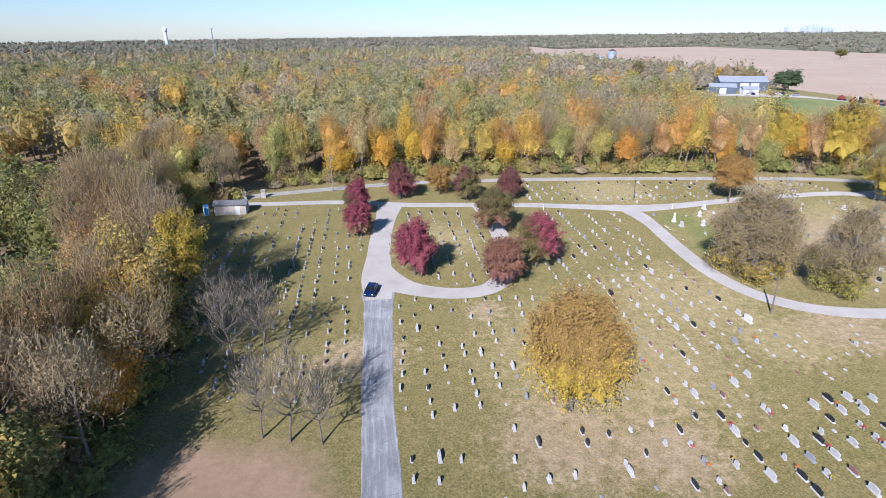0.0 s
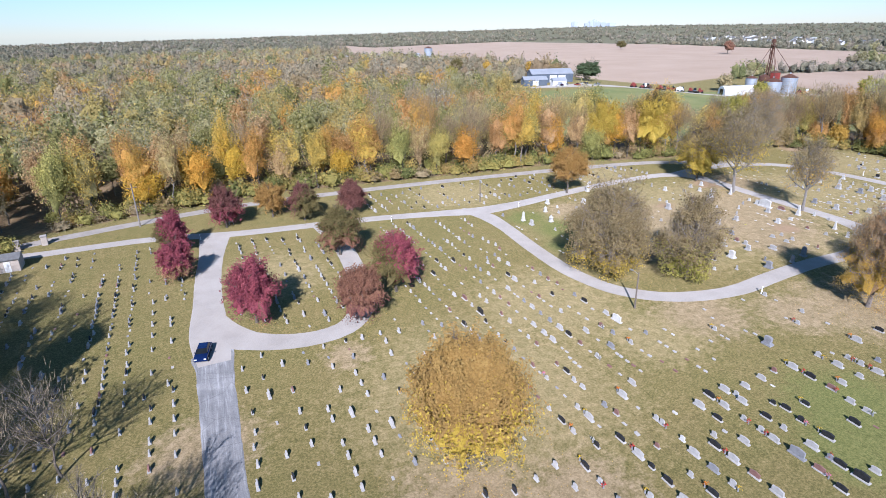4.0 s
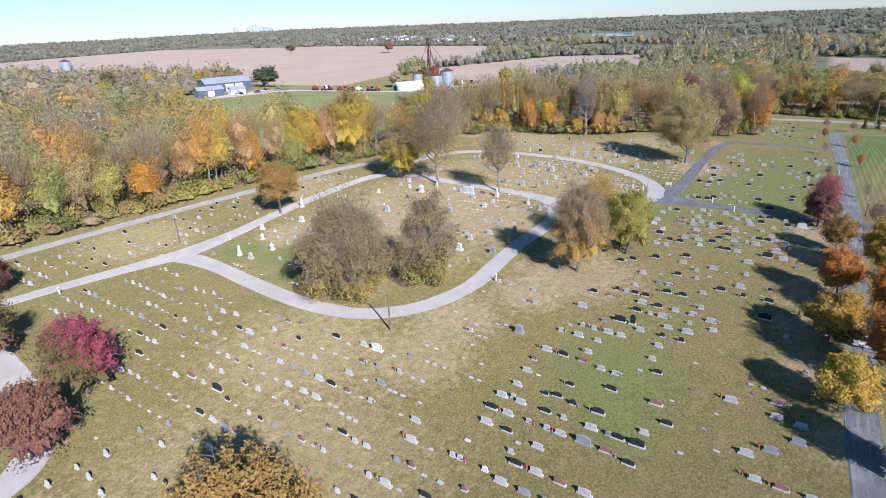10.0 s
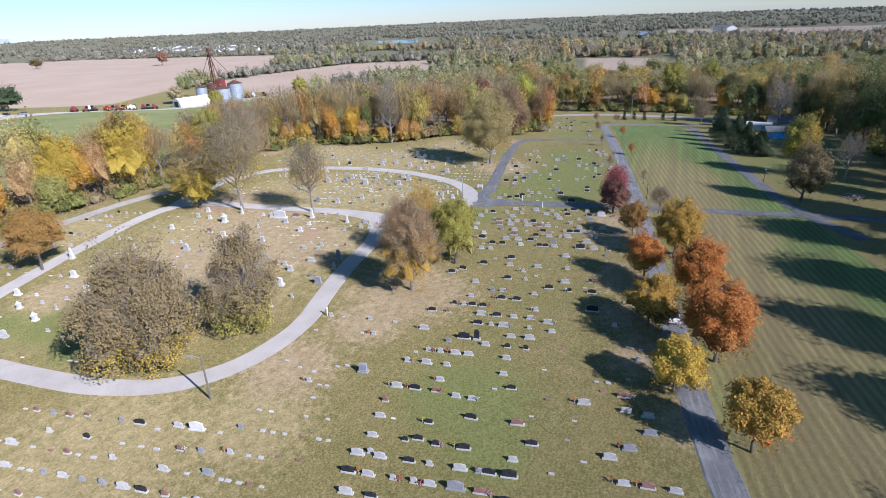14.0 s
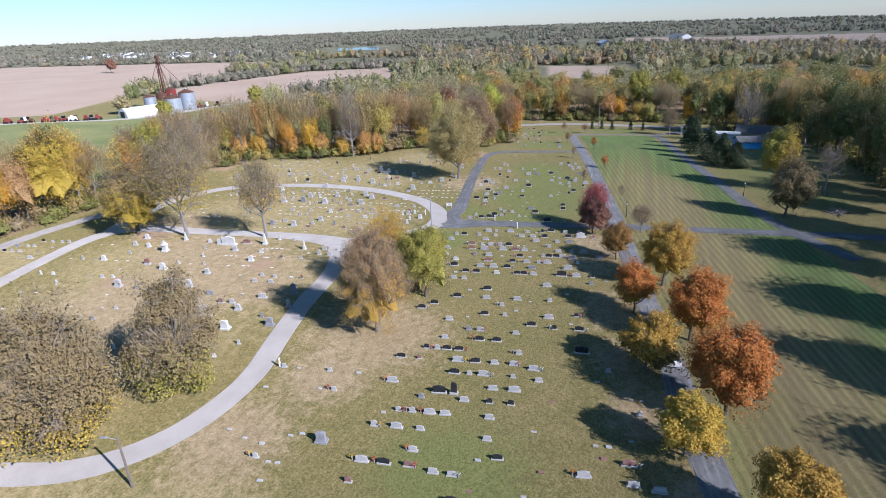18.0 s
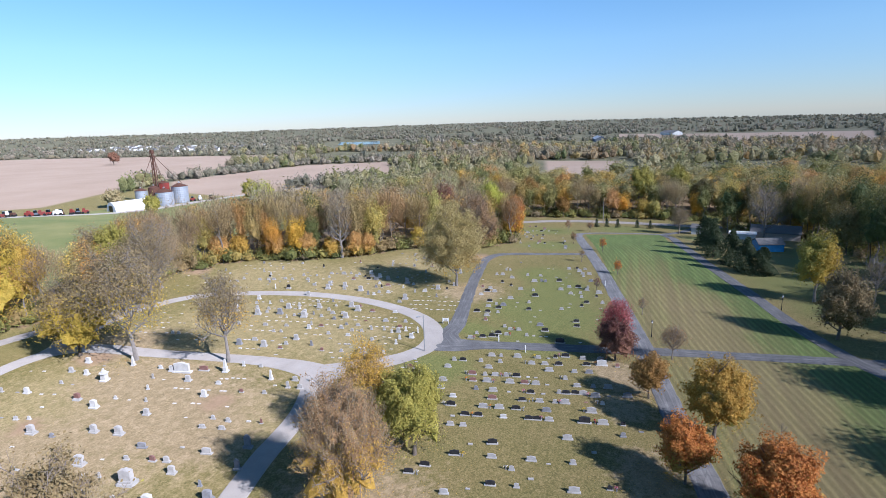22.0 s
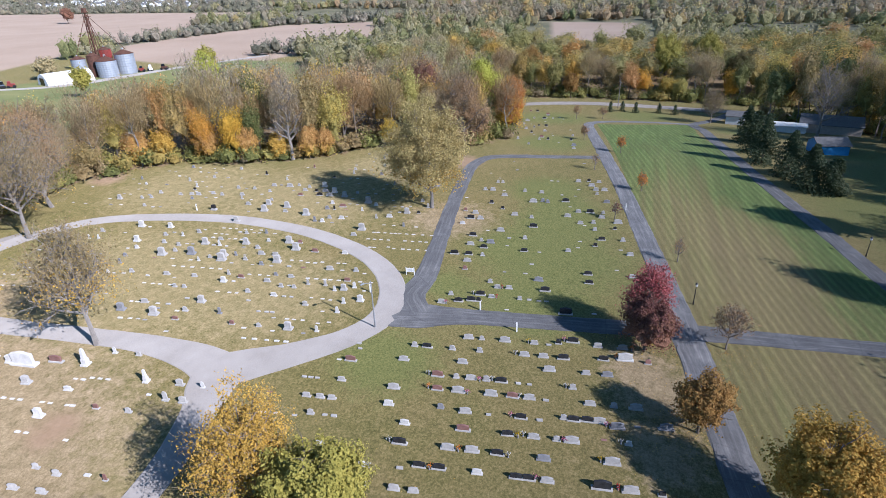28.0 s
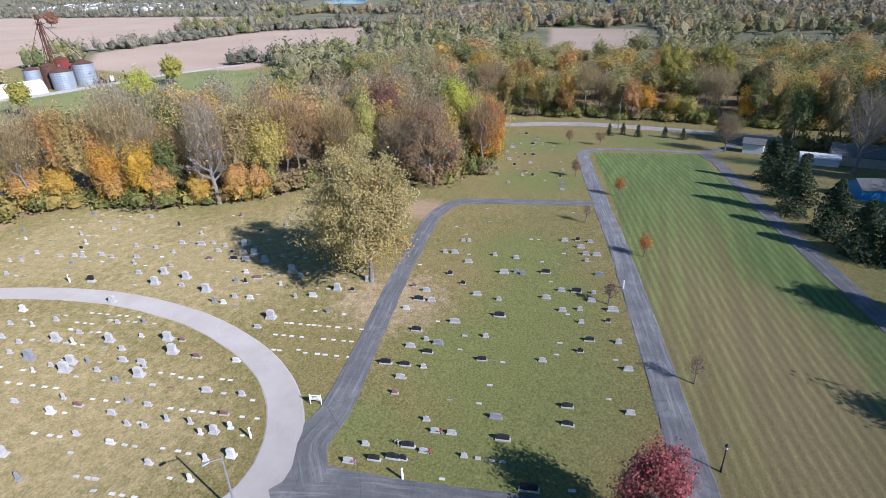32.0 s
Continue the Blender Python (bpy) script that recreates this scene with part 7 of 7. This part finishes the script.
    t = thing("sign", x, y, turn=turn, label=label, category="sign")
    for s in (-w / 2, w / 2):
        part("post", box(s, 0, -0.2, 0.09, 0.09, 1.4, bevel=0.01), white_paint, t)
    part("board", box(0, 0, 0.5, w - 0.1, 0.05, 0.6, bevel=0.01), white_paint, t)
    for k in range(3):
        part("lettering", box(0, -0.028, 0.62 + 0.15 * k, w * 0.6, 0.008, 0.05), black_metal, t, "dark lettering bar")


board_sign(128.2, 65.8, -80, "white two-post sign board in the grass wedge")
board_sign(-9.2, 128.6, -5, "small white sign above the lane", 0.8)


def brush_pile(x, y):
    """Sawn limbs and twigs heaped on the grass."""
    t = thing("brush_pile", x, y, label="heap of pale sawn limbs and branches on grass", category="brush")
    rng = np.random.default_rng(77)
    for k in range(26):
        a, tilt = rng.uniform(0, 6.28), rng.uniform(-0.1, 0.35)
        half = rng.uniform(0.7, 1.9)
        c = Vector((rng.normal(0, 1.0), rng.normal(0, 0.7), 0.2 + 0.55 * rng.uniform() * (k / 26)))
        d = Vector((math.cos(a), math.sin(a), tilt)) * half
        part("limb", tube(c - d, c + d, rng.uniform(0.05, 0.13), rng.uniform(0.03, 0.07), 6), pale_bark if k % 3 else twig_bark, t)


brush_pile(141.2, -10.0)


def utility_pole(x, y, h):
    t = thing("utility_pole", x, y, turn=20, label="wooden utility pole with a crossarm", category="pole", group="utility poles")
    part("pole", tube((0, 0, -0.5), (0, 0, h), 0.16, 0.1, 8), pale_bark, t)
    part("crossarm", box(0, 0, h - 0.9, 1.9, 0.1, 0.12), old_wood, t)
    for s in (-0.8, 0.0, 0.8):
        part("insulator", tube((s, 0, h - 0.78), (s, 0, h - 0.6), 0.05, 0.035, 6), grey_metal, t)


utility_pole(265.6, 41.5, 9.2)
utility_pole(-27.0, 134.0, 9.0)


# ---- buildings ----
def gabled(name, x, y, turn, w, d, h, rise, wall, roof, label, doors=(), windows=(), over=0.3, z=None):
    """A house or shed, w along its ridge. doors: (offset, width, height); windows: (offset, sill, width, height) on the front (-y)."""
    t = thing(name, x, y, z, turn, label, "building")
    bm = box(0, 0, -0.6, w, d, h + 0.6)
    for s in (-w / 2, w / 2):
        a, b, c = bm.verts.new((s, -d / 2, h)), bm.verts.new((s, d / 2, h)), bm.verts.new((s, 0, h + rise))
        bm.faces.new((a, b, c))
    part("wall", bm, wall, t)
    bm = bmesh.new()
    e = over
    drop = rise * e / (d / 2)
    pts = [(-d / 2 - e, h - drop), (0, h + rise), (d / 2 + e, h - drop), (d / 2 + e, h - drop + 0.14), (0, h + rise + 0.16), (-d / 2 - e, h - drop + 0.14)]
    ends = [[bm.verts.new((s, py, pz + 0.01)) for py, pz in pts] for s in (-w / 2 - e, w / 2 + e)]
    for k in range(6):
        bm.faces.new((ends[0][k], ends[0][(k + 1) % 6], ends[1][(k + 1) % 6], ends[1][k]))
    bm.faces.new(ends[0][::-1])
    bm.faces.new(ends[1])
    part("roof", bm, roof, t)
    for off, dw, dh in doors:
        part("door", box(off, -d / 2 - 0.02, -0.05, dw, 0.1, dh), white_paint if wall is not white_paint else grey_metal, t)
    for off, sill, ww, wh in windows:
        f = part("window", box(off, -d / 2 - 0.01, sill, ww, 0.08, wh), white_paint if wall is not white_paint else grey_metal, t)
        part("pane", box(off, -d / 2 - 0.035, sill + 0.08, ww - 0.16, 0.05, wh - 0.16), tinted, f, "dark glass pane")
    return t


gabled("storage_shed", -46.2, 118.0, 8, 6.6, 3.4, 2.2, 0.5, pale_brick, grey_roof, "low pale brick shed with a grey roof by the gate", doors=[(1.6, 0.9, 1.9)])
t = thing("portable_toilet", -51.2, 116.6, turn=10, label="white portable toilet with a bright blue roof", category="toilet")
part("cabin", box(0, 0, -0.1, 1.1, 1.1, 2.0, bevel=0.03), white_paint, t)
part("roof", box(0, 0, 1.9, 1.2, 1.2, 0.28, taper=0.8, bevel=0.03), bright_blue, t, "bright blue roof")
part("door", box(0, -0.56, 0.05, 0.75, 0.05, 1.75, bevel=0.01), bright_blue, t, "blue door")
for gx, gy in ((-46.6, 127.6), (-42.6, 129.2)):
    t = thing("gate_pillar", gx, gy, turn=15, label="pale brick gate pillar with a stone cap", category="pillar", group="gate pillars")
    part("shaft", box(0, 0, -0.3, 0.95, 0.95, 2.0, bevel=0.02), pale_brick, t)
    part("cap", box(0, 0, 1.7, 1.2, 1.2, 0.2, taper=0.85, bevel=0.02), concrete, t, "pale stone cap")

gabled("garage", 247.0, 8.2, 75, 4.6, 4.0, 2.6, 0.9, white_paint, grey_roof, "small white garage with a grey roof", doors=[(0, 2.4, 2.1)])
gabled("carport", 237.4, -3.8, 80, 7.6, 4.4, 1.9, 0.5, white_paint, white_paint, "white metal carport beside pines", windows=[(-2.5, 0.8, 0.9, 0.7)])
gabled("house", 240.0, -14.0, 78, 14.0, 8.0, 2.7, 1.8, pale_brick, grey_roof, "dark-roofed bungalow among tall trees", doors=[(1.0, 1.0, 2.0)], windows=[(-5, 0.9, 1.3, 1.1), (-2.2, 0.9, 1.3, 1.1), (4, 0.9, 1.6, 1.1)])
gabled("cottage", 207.5, -4.6, 100, 6.4, 5.4, 2.3, 1.2, bright_blue, grey_roof, "low blue-walled cottage with a dark roof behind pines", doors=[(0, 1.0, 1.9)], windows=[(-2.2, 0.9, 1.0, 1.0), (2.2, 0.9, 1.0, 1.0)])

# farm with the grain elevator
def grain_bin(x, y, r, h, mat, label):
    t = thing("grain_bin", x, y, label=label, category="silo", group="grain bins")
    bm = bmesh.new()
    rings = []
    for k in range(9):
        z = h * k / 8
        rings += [(z, r), (z + h / 24, r * 1.012)] if k < 8 else [(z, r)]
    lathe(bm, [(-0.4, r)] + rings, 24, 0)
    part("shell", bm, mat, t)
    part("roof", lathe(bmesh.new(), [(h - 0.02, r * 1.05), (h + r * 0.32, r * 0.35), (h + r * 0.45, r * 0.08)], 24, 0), rust_steel, t, "dark rusty conical roof")
    part("ladder", box(r + 0.15, 0, 0, 0.08, 0.5, h), rust_steel, t)
    part("hatch", lathe(bmesh.new(), [(h + r * 0.43, r * 0.12), (h + r * 0.6, r * 0.1)], 10, 0), grey_metal, t)
    return t


bin_steel = speckled("bin_steel", (0.36, 0.39, 0.43), (0.48, 0.51, 0.55), 0.3, 0.45, 0.35)
grain_bin(279, 287, 3.2, 8.4, bin_steel, "corrugated steel grain bin with a rusty cone roof")
grain_bin(283.5, 275.5, 4.5, 7.4, bin_steel, "wide pale steel grain bin with a rusty roof")
grain_bin(294.0, 274.5, 4.4, 9.2, bin_steel, "tall pale steel grain bin with a rusty roof")
grain_bin(290.5, 282.0, 2.9, 11.4, farm_red, "red-brown hopper bin beneath the elevator leg")
grain_bin(283.0, 282.0, 2.8, 9.6, rust_steel, "rusty narrow grain bin")
t = thing("grain_elevator", 286.5, 283.0, label="tall rusty lattice grain elevator with sloping spouts", category="elevator")
for sx, sy in ((-0.9, -0.9), (0.9, -0.9), (0.9, 0.9), (-0.9, 0.9)):
    part("leg", tube((sx, sy, -0.3), (sx * 0.7, sy * 0.7, 27.5), 0.24, 0.16, 6), rust_steel, t)
for k in range(9):
    z = 3.0 * k
    bm = tube((-0.9, -0.9, z), (0.9, -0.9, z + 3), 0.09, sides=4)
    add_tube(bm, (0.9, 0.9, z), (-0.9, 0.9, z + 3), 0.09, sides=4)
    add_tube(bm, (-0.9, 0.9, z), (-0.9, -0.9, z + 3), 0.09, sides=4)
    part("brace", bm, rust_steel, t)
part("bucket_leg", box(0, 0, 0, 0.7, 0.5, 28.5), rust_steel, t)
part("head", box(0, 0, 28.0, 2.2, 1.8, 2.0, taper=0.7, bevel=0.1), rust_steel, t)
part("platform", box(0, 0, 26.2, 3.2, 3.0, 0.2), rust_steel, t)
for ex, ey, ez in ((-7.5, 4, 10), (-3.5, -8.5, 9), (8, -10, 11), (4, -1, 14), (-3.5, -1, 11)):
    part("spout", tube((0, 0, 27.5), (ex, ey, ez), 0.13, sides=6), rust_steel, t)

t = thing("quonset_barn", 266.0, 282.0, turn=-18, label="long white arched metal barn", category="barn")
bm = bmesh.new()
arc = [(5.0 * math.cos(a), 5.4 * math.sin(a)) for a in np.linspace(0, math.pi, 13)]
ends = [[bm.verts.new((s, py, pz - 0.2)) for py, pz in arc] for s in (-10, 10)]
for k in range(12):
    bm.faces.new((ends[0][k], ends[0][k + 1], ends[1][k + 1], ends[1][k]))
bm.faces.new(ends[0])
bm.faces.new(ends[1][::-1])
part("shell", bm, white_paint, t)
# solid dark panel stands for the unlit inside behind an open doorway
part("door", box(-10.02, 0, -0.1, 0.1, 4.0, 3.6), tinted, t, "dark panel painted as the shaded inside of an open doorway")
road("road_farm", [(150, 318, 5), (176, 318, 16), (205, 308, 9), (228, 296, 7), (252, 279, 7), (285, 268, 7), (320, 258, 5), (360, 238, 4)], concrete, "pale gravel farm yard and drive", 0.09)
rng = np.random.default_rng(901)
MACHINES = "farm machines along the yard"
for k in range(16):
    mx, my = (212 + 2.9 * k, 306 - 1.35 * k) if k < 13 else (298 + 4 * (k - 13), 267 - 1.5 * (k - 13))
    mat = [farm_red, farm_red, white_paint, rust_steel, farm_red, blue_grey][k % 6]
    t = thing("farm_machine", mx, my + rng.uniform(-3, 3), turn=rng.uniform(0, 180), label=("red", "red", "white", "rusty", "red", "blue-grey")[k % 6] + " farm machine parked beside the yard", category="machine", group=MACHINES)
    part("body", box(0, 0, 0.5, rng.uniform(2.5, 4.5), 1.9, rng.uniform(1.0, 1.8), taper=0.85, bevel=0.1), mat, t)
    part("cab", box(rng.uniform(-0.8, 0.8), 0, 1.6, 1.3, 1.5, 1.2, taper=0.85, bevel=0.08), tinted if k % 2 else mat, t)
    for sx in (-1.1, 1.1):
        part("wheel", tube((sx, -1.1, 0.55), (sx, 1.1, 0.55), 0.62, sides=12), rubber, t)

gabled("farm_shop", 176, 345, -12, 26, 14, 5.0, 2.6, blue_grey, steel_roof, "large blue-grey metal farm shop with a pale roof", doors=[(6, 4.5, 4.2), (0.5, 4.5, 4.2)])
gabled("farm_shed", 158, 330, -12, 14, 8, 3.4, 1.6, blue_grey, steel_roof, "smaller blue-grey metal shed in the farm yard", doors=[(0, 3.5, 3.0)])
gabled("machine_shed", 170, 322, -12, 8, 6, 3.0, 1.4, white_paint, steel_roof, "white shed in the gravel farm yard", doors=[(0, 2.5, 2.4)])
gabled("house", 142, 372, 10, 11, 8, 4.4, 2.6, white_paint, grey_roof, "white farmhouse behind garden trees", doors=[(0, 1, 2)], windows=[(-3.5, 1, 1.1, 1.3), (3.5, 1, 1.1, 1.3)])
for k in range(7):
    car(166 + 4.4 * k, 316 + (k % 3) * 3.0, 70 + 17 * k, (car_white, blue_paint, grey_metal, farm_red)[k % 4], ("white", "blue", "silver", "red")[k % 4] + " car parked in the gravel farm yard")
for bx, by, bw in ((95, 668, 44), (150, 664, 58), (52, 652, 22)):
    gabled("poultry_barn", bx, by, 8, bw, 13, 3.6, 2.2, white_paint, steel_roof, "long low white farm barn beside a harvested field", doors=[(-bw * 0.4, 3, 3)])
grain_bin(188, 660, 4.6, 11, bin_steel, "pale blue-grey feed bin beside the long barns")
gabled("house", 377, 222, 30, 13, 8, 3.4, 2.4, white_paint, grey_roof, "white farmhouse in a grove between fields", doors=[(0, 1, 2)], windows=[(-4, 1, 1.1, 1.2), (4, 1, 1.1, 1.2)])
gabled("barn", 1010, 70, 10, 46, 18, 5, 4, blue_grey, steel_roof, "pale green-roofed barn on distant fields")
gabled("barn", 1270, -60, 20, 60, 18, 5, 4, white_paint, grey_roof, "long white barn on distant fields")
for hx, hy in ((-107, 225), (-92, 234), (-110, 300), (-70, 292)):
    gabled("house", hx, hy, rng.uniform(0, 90), 13, 8, 2.8, 2.0, pale_brick, grey_roof, "brick bungalow half hidden among trees", doors=[(0, 1, 2)], windows=[(-4, 0.9, 1.3, 1.1), (4, 0.9, 1.3, 1.1)])

# a town of pale houses beyond the great field
rng = np.random.default_rng(905)
for k in range(120):
    u, v = rng.uniform(0, 1, 2)
    hx, hy = 862 + 165 * u + 170 * v, 740 + 520 * u - 40 * v
    gabled("house", hx, hy, rng.uniform(0, 180), rng.uniform(8, 13), 7, 3.6, 2.6, white_paint, white_paint if k % 3 == 0 else grey_roof, "pale distant house in a small town")

# mast, chimney, skyline and lake
t = thing("radio_mast", -226, 590, label="thin grey lattice radio mast above the woods", category="mast")
part("mast", tube((0, 0, -0.5), (0, 0, 37), 0.7, 0.35, 4), grey_metal, t)
part("cabin", box(4, 0, -0.3, 8, 5, 4), white_paint, t, "white equipment cabin")
for k in range(9):
    part("brace", tube((-0.9, 0, 4 * k), (0.9, 0, 4 * k + 4), 0.14, sides=4), grey_metal, t)
part("antenna", box(0, 0, 36, 2.6, 0.4, 1.2), grey_metal, t)
t = thing("water_tower", -640, 1390, label="slim white water tower on the horizon", category="tower")
part("shaft", tube((0, 0, -1), (0, 0, 34), 4.2, 3.4, 12), white_paint, t)
part("tank", lathe(bmesh.new(), [(33, 3.4), (36, 5.4), (41, 5.4), (43, 2.5)], 12, 0), white_paint, t)
# tower colour lifted towards the sky's to paint in distance haze
skyline = speckled("haze_paled_towers", (0.44, 0.49, 0.55), (0.52, 0.57, 0.63), 0.02, 0.7)
rng = np.random.default_rng(910)
for k, (az, w, h) in enumerate([(31.6 - 1.8, 40, 42), (31.6 - 0.7, 36, 32), (31.6 - 0.3, 40, 44), (31.6, 32, 52), (31.6 + 0.3, 46, 40), (31.6 + 0.8, 44, 34), (31.6 + 1.4, 60, 28)]):
    a = radians(az)
    sx, sy = 4600 * math.sin(a), 4600 * math.cos(a)
    t = thing("office_tower", sx, sy, turn=rng.uniform(0, 90), label="city office tower on the horizon with haze painted into its colour", category="building", group="city skyline")
    part("block", box(0, 0, -5, w, w * 0.8, h, bevel=1.0), skyline, t)
    part("crown", box(0, 0, h - 5.0, w * 0.6, w * 0.5, h * 0.12), skyline, t)

water = speckled("lake_water", (0.02, 0.05, 0.09), (0.03, 0.07, 0.12), 0.01, 0.12, bump=0.05)
LAKE = np.array([(1002, 459), (1160, 527), (1162, 622), (1002, 545)])
me = mesh_of("lake", np.column_stack([LAKE, [ground_at(*p) + 0.6 for p in LAKE]]), [np.arange(len(LAKE)).reshape(1, -1)], water)
tagged(new("lake", me), "still blue lake among distant woods", "lake", kind="structure")

# ---- trees about the farm and the fields ----
for k, (tx, ty, th, tw, leaf, nm) in enumerate([(204, 344, 14, 20, "pine", "oak_tree"), (196, 374, 11, 12, "brown", "oak_tree"), (150, 385, 12, 11, "gold", "maple_tree"), (172, 388, 12, 11, "tan", "oak_tree"), (184, 390, 11, 10, "gold", "maple_tree"),
                                                (132, 396, 14, 11, "olive", "oak_tree"), (120, 372, 11, 14, "green", "oak_tree"), (303, 234, 13, 13, "green", "maple_tree"), (231, 233, 12, 9, "green", "maple_tree"), (270, 298, 11, 12, "tan", "oak_tree")]):
    grow(nm, tx, ty, th, tw, leaf, f"{ {'green': 'green', 'pine': 'dark green', 'brown': 'brown', 'gold': 'golden', 'tan': 'straw-coloured', 'olive': 'olive'}[leaf] } farmyard tree beside the buildings", seed=930 + k, n=700, size=0.4, clear=0.06, twigs=1)
for tx, ty, th, tw, leaf in ((560, 835, 15, 20, "olive"), (572, 622, 17, 17, "bronze")):
    grow("field_tree", tx, ty, th, tw, leaf, "lone broad tree standing in a harvested field", seed=int(tx), n=500, size=0.55, clear=0.06, twigs=1)

# ---- single trees that stand out of the woods ----
for nm, tx, ty, th, tw, leaf, label, kw in [
        ("maple_tree", 206.0, 74.0, 19.5, 11, "lime", "bright yellow-green maple rising from the copse", dict()),
        ("maple_tree", 206.5, 66.4, 15.5, 7.0, "rust", "slim orange-red maple at the end of the copse", dict(clear=0.05)),
        ("bare_tree", 170.6, 109.0, 20, 10, "tan", "tall leafless tree before the copse", dict(bare=3, sprays=3500, wood=pale_bark, n=500)),
        ("cottonwood_tree", 209.4, 159.6, 18.5, 12, "lime", "yellow-green cottonwood at the far wood edge", dict(bare=1)),
        ("maple_tree", 199.5, 110.3, 15.5, 9, "yellow", "bright yellow maple inside the wood", dict()),
        ("oak_tree", 203.0, 90.0, 18, 13, "bronze", "russet-brown oak crowding the copse", dict(bare=2, dense=True, sprays=2500)),
        ("oak_tree", 190.5, 75.0, 15.5, 14.5, "salmon", "thin copper-brown oak at the front of the copse", dict(bare=3, dense=True, fill=0.3, sprays=5000, n=12000, size=0.15, wood=twig_bark, clear=0.04, bumps=70)),
        ("cottonwood_tree", 303.0, 26.0, 21, 15, "green", "tall yellow-green tree beyond the public road", dict(n=7500)),
        ("cottonwood_tree", 326.0, 8.0, 19, 13, "green", "broad yellow-green tree in the eastern wood", dict()),
        ("oak_tree", 291.0, 2.0, 17, 12, "olive", "olive oak in the eastern wood", dict()),
        ("maple_tree", 296.0, 76.0, 16, 11, "orange", "orange-brown maple in the eastern wood", dict(bare=1)),
        ("maple_tree", 318.0, 98.0, 15, 12, "gold", "golden maple in the eastern wood", dict()),
        ("maple_tree", 278.6, 58.5, 9, 6.5, "orange", "glowing orange maple beyond the public road", dict(clear=0.05)),
        ("maple_tree", 160.0, 141.0, 8.6, 7, "amber", "orange sapling at the foot of the wood", dict(clear=0.04, mix=("gold", 0.35), n=4500, size=0.17)),
        ("maple_tree", 162.6, 136.0, 7.4, 6, "gold", "golden sapling at the foot of the wood", dict(clear=0.04, mix=("gold", 0.35), n=4500, size=0.17)),
        ("maple_tree", 165.2, 126.6, 7.6, 6, "amber", "orange sapling at the foot of the wood", dict(clear=0.04, mix=("gold", 0.35), n=4500, size=0.17)),
        ("maple_tree", 167.6, 117.8, 8.8, 6.8, "amber", "orange sapling at the foot of the wood", dict(clear=0.04, mix=("gold", 0.35), n=4500, size=0.17)),
        ("maple_tree", 170.0, 111.6, 6.4, 5.6, "gold", "golden sapling at the foot of the wood", dict(clear=0.04, mix=("gold", 0.35), n=4500, size=0.17)),
        ("maple_tree", 172.4, 105.6, 8.2, 5.6, "amber", "orange sapling at the foot of the wood", dict(clear=0.04, mix=("gold", 0.35), n=4500, size=0.17)),
        ("maple_tree", 174.6, 102.6, 7.2, 5.2, "amber", "orange sapling at the foot of the wood", dict(clear=0.04, mix=("gold", 0.35), n=4500, size=0.17)),
        ("maple_tree", 185.0, 91.0, 7.0, 5.5, "yellow", "yellow sapling at the foot of the wood", dict(clear=0.04, mix=("gold", 0.35), n=4500, size=0.17))]:
    grow(nm, tx, ty, th, tw, leaf, label, **dict(dict(n=6000, size=0.2, seed=int(tx * 10), bumps=50), **kw))

# ---- fallen leaves ----
def litter():
    rng = np.random.default_rng(950)
    spots = [(63, 23, 7, 500), (60, 27, 7, 400), (55, 17, 6, 300), (70, 19, 7, 500), (70, 28, 5, 300), (84, 21, 7, 450), (76, 28, 6, 400), (99, 24, 7, 450), (90, 30, 7, 500), (108, 32, 6, 450), (120, 35, 6, 450), (121, 27, 5, 300),
             (77, 59, 9, 1100), (88, 60, 7, 500), (14, 46, 9, 500), (152, 68, 9, 600), (65, 121, 7, 350), (50, 80, 8, 300), (9, 80, 5, 200), (-4, 83, 5, 200), (100, 112, 9, 500)]
    c = []
    for x, y, r, n in spots:
        n *= 3
        a, d = rng.uniform(0, 6.28, n), np.abs(rng.normal(0, 0.7, n)) * r
        px, py = x + np.cos(a) * d, y + np.sin(a) * d
        c.append(np.column_stack([px, py, height(px, py) + 0.03]))
    c = np.vstack(c)
    v, q = kites(rng, c, np.full(len(c), 0.055), np.tile([0, 0, 12.0], (len(c), 1)))
    tagged(new("fallen_leaves", mesh_of("fallen_leaves", v, [q], [LEAF["salmon"], LEAF["gold"], LEAF["brown"]], rng.integers(0, 3, len(q)))), "scattered russet and gold fallen leaves on turf", "leaves", kind="stuff")


litter()
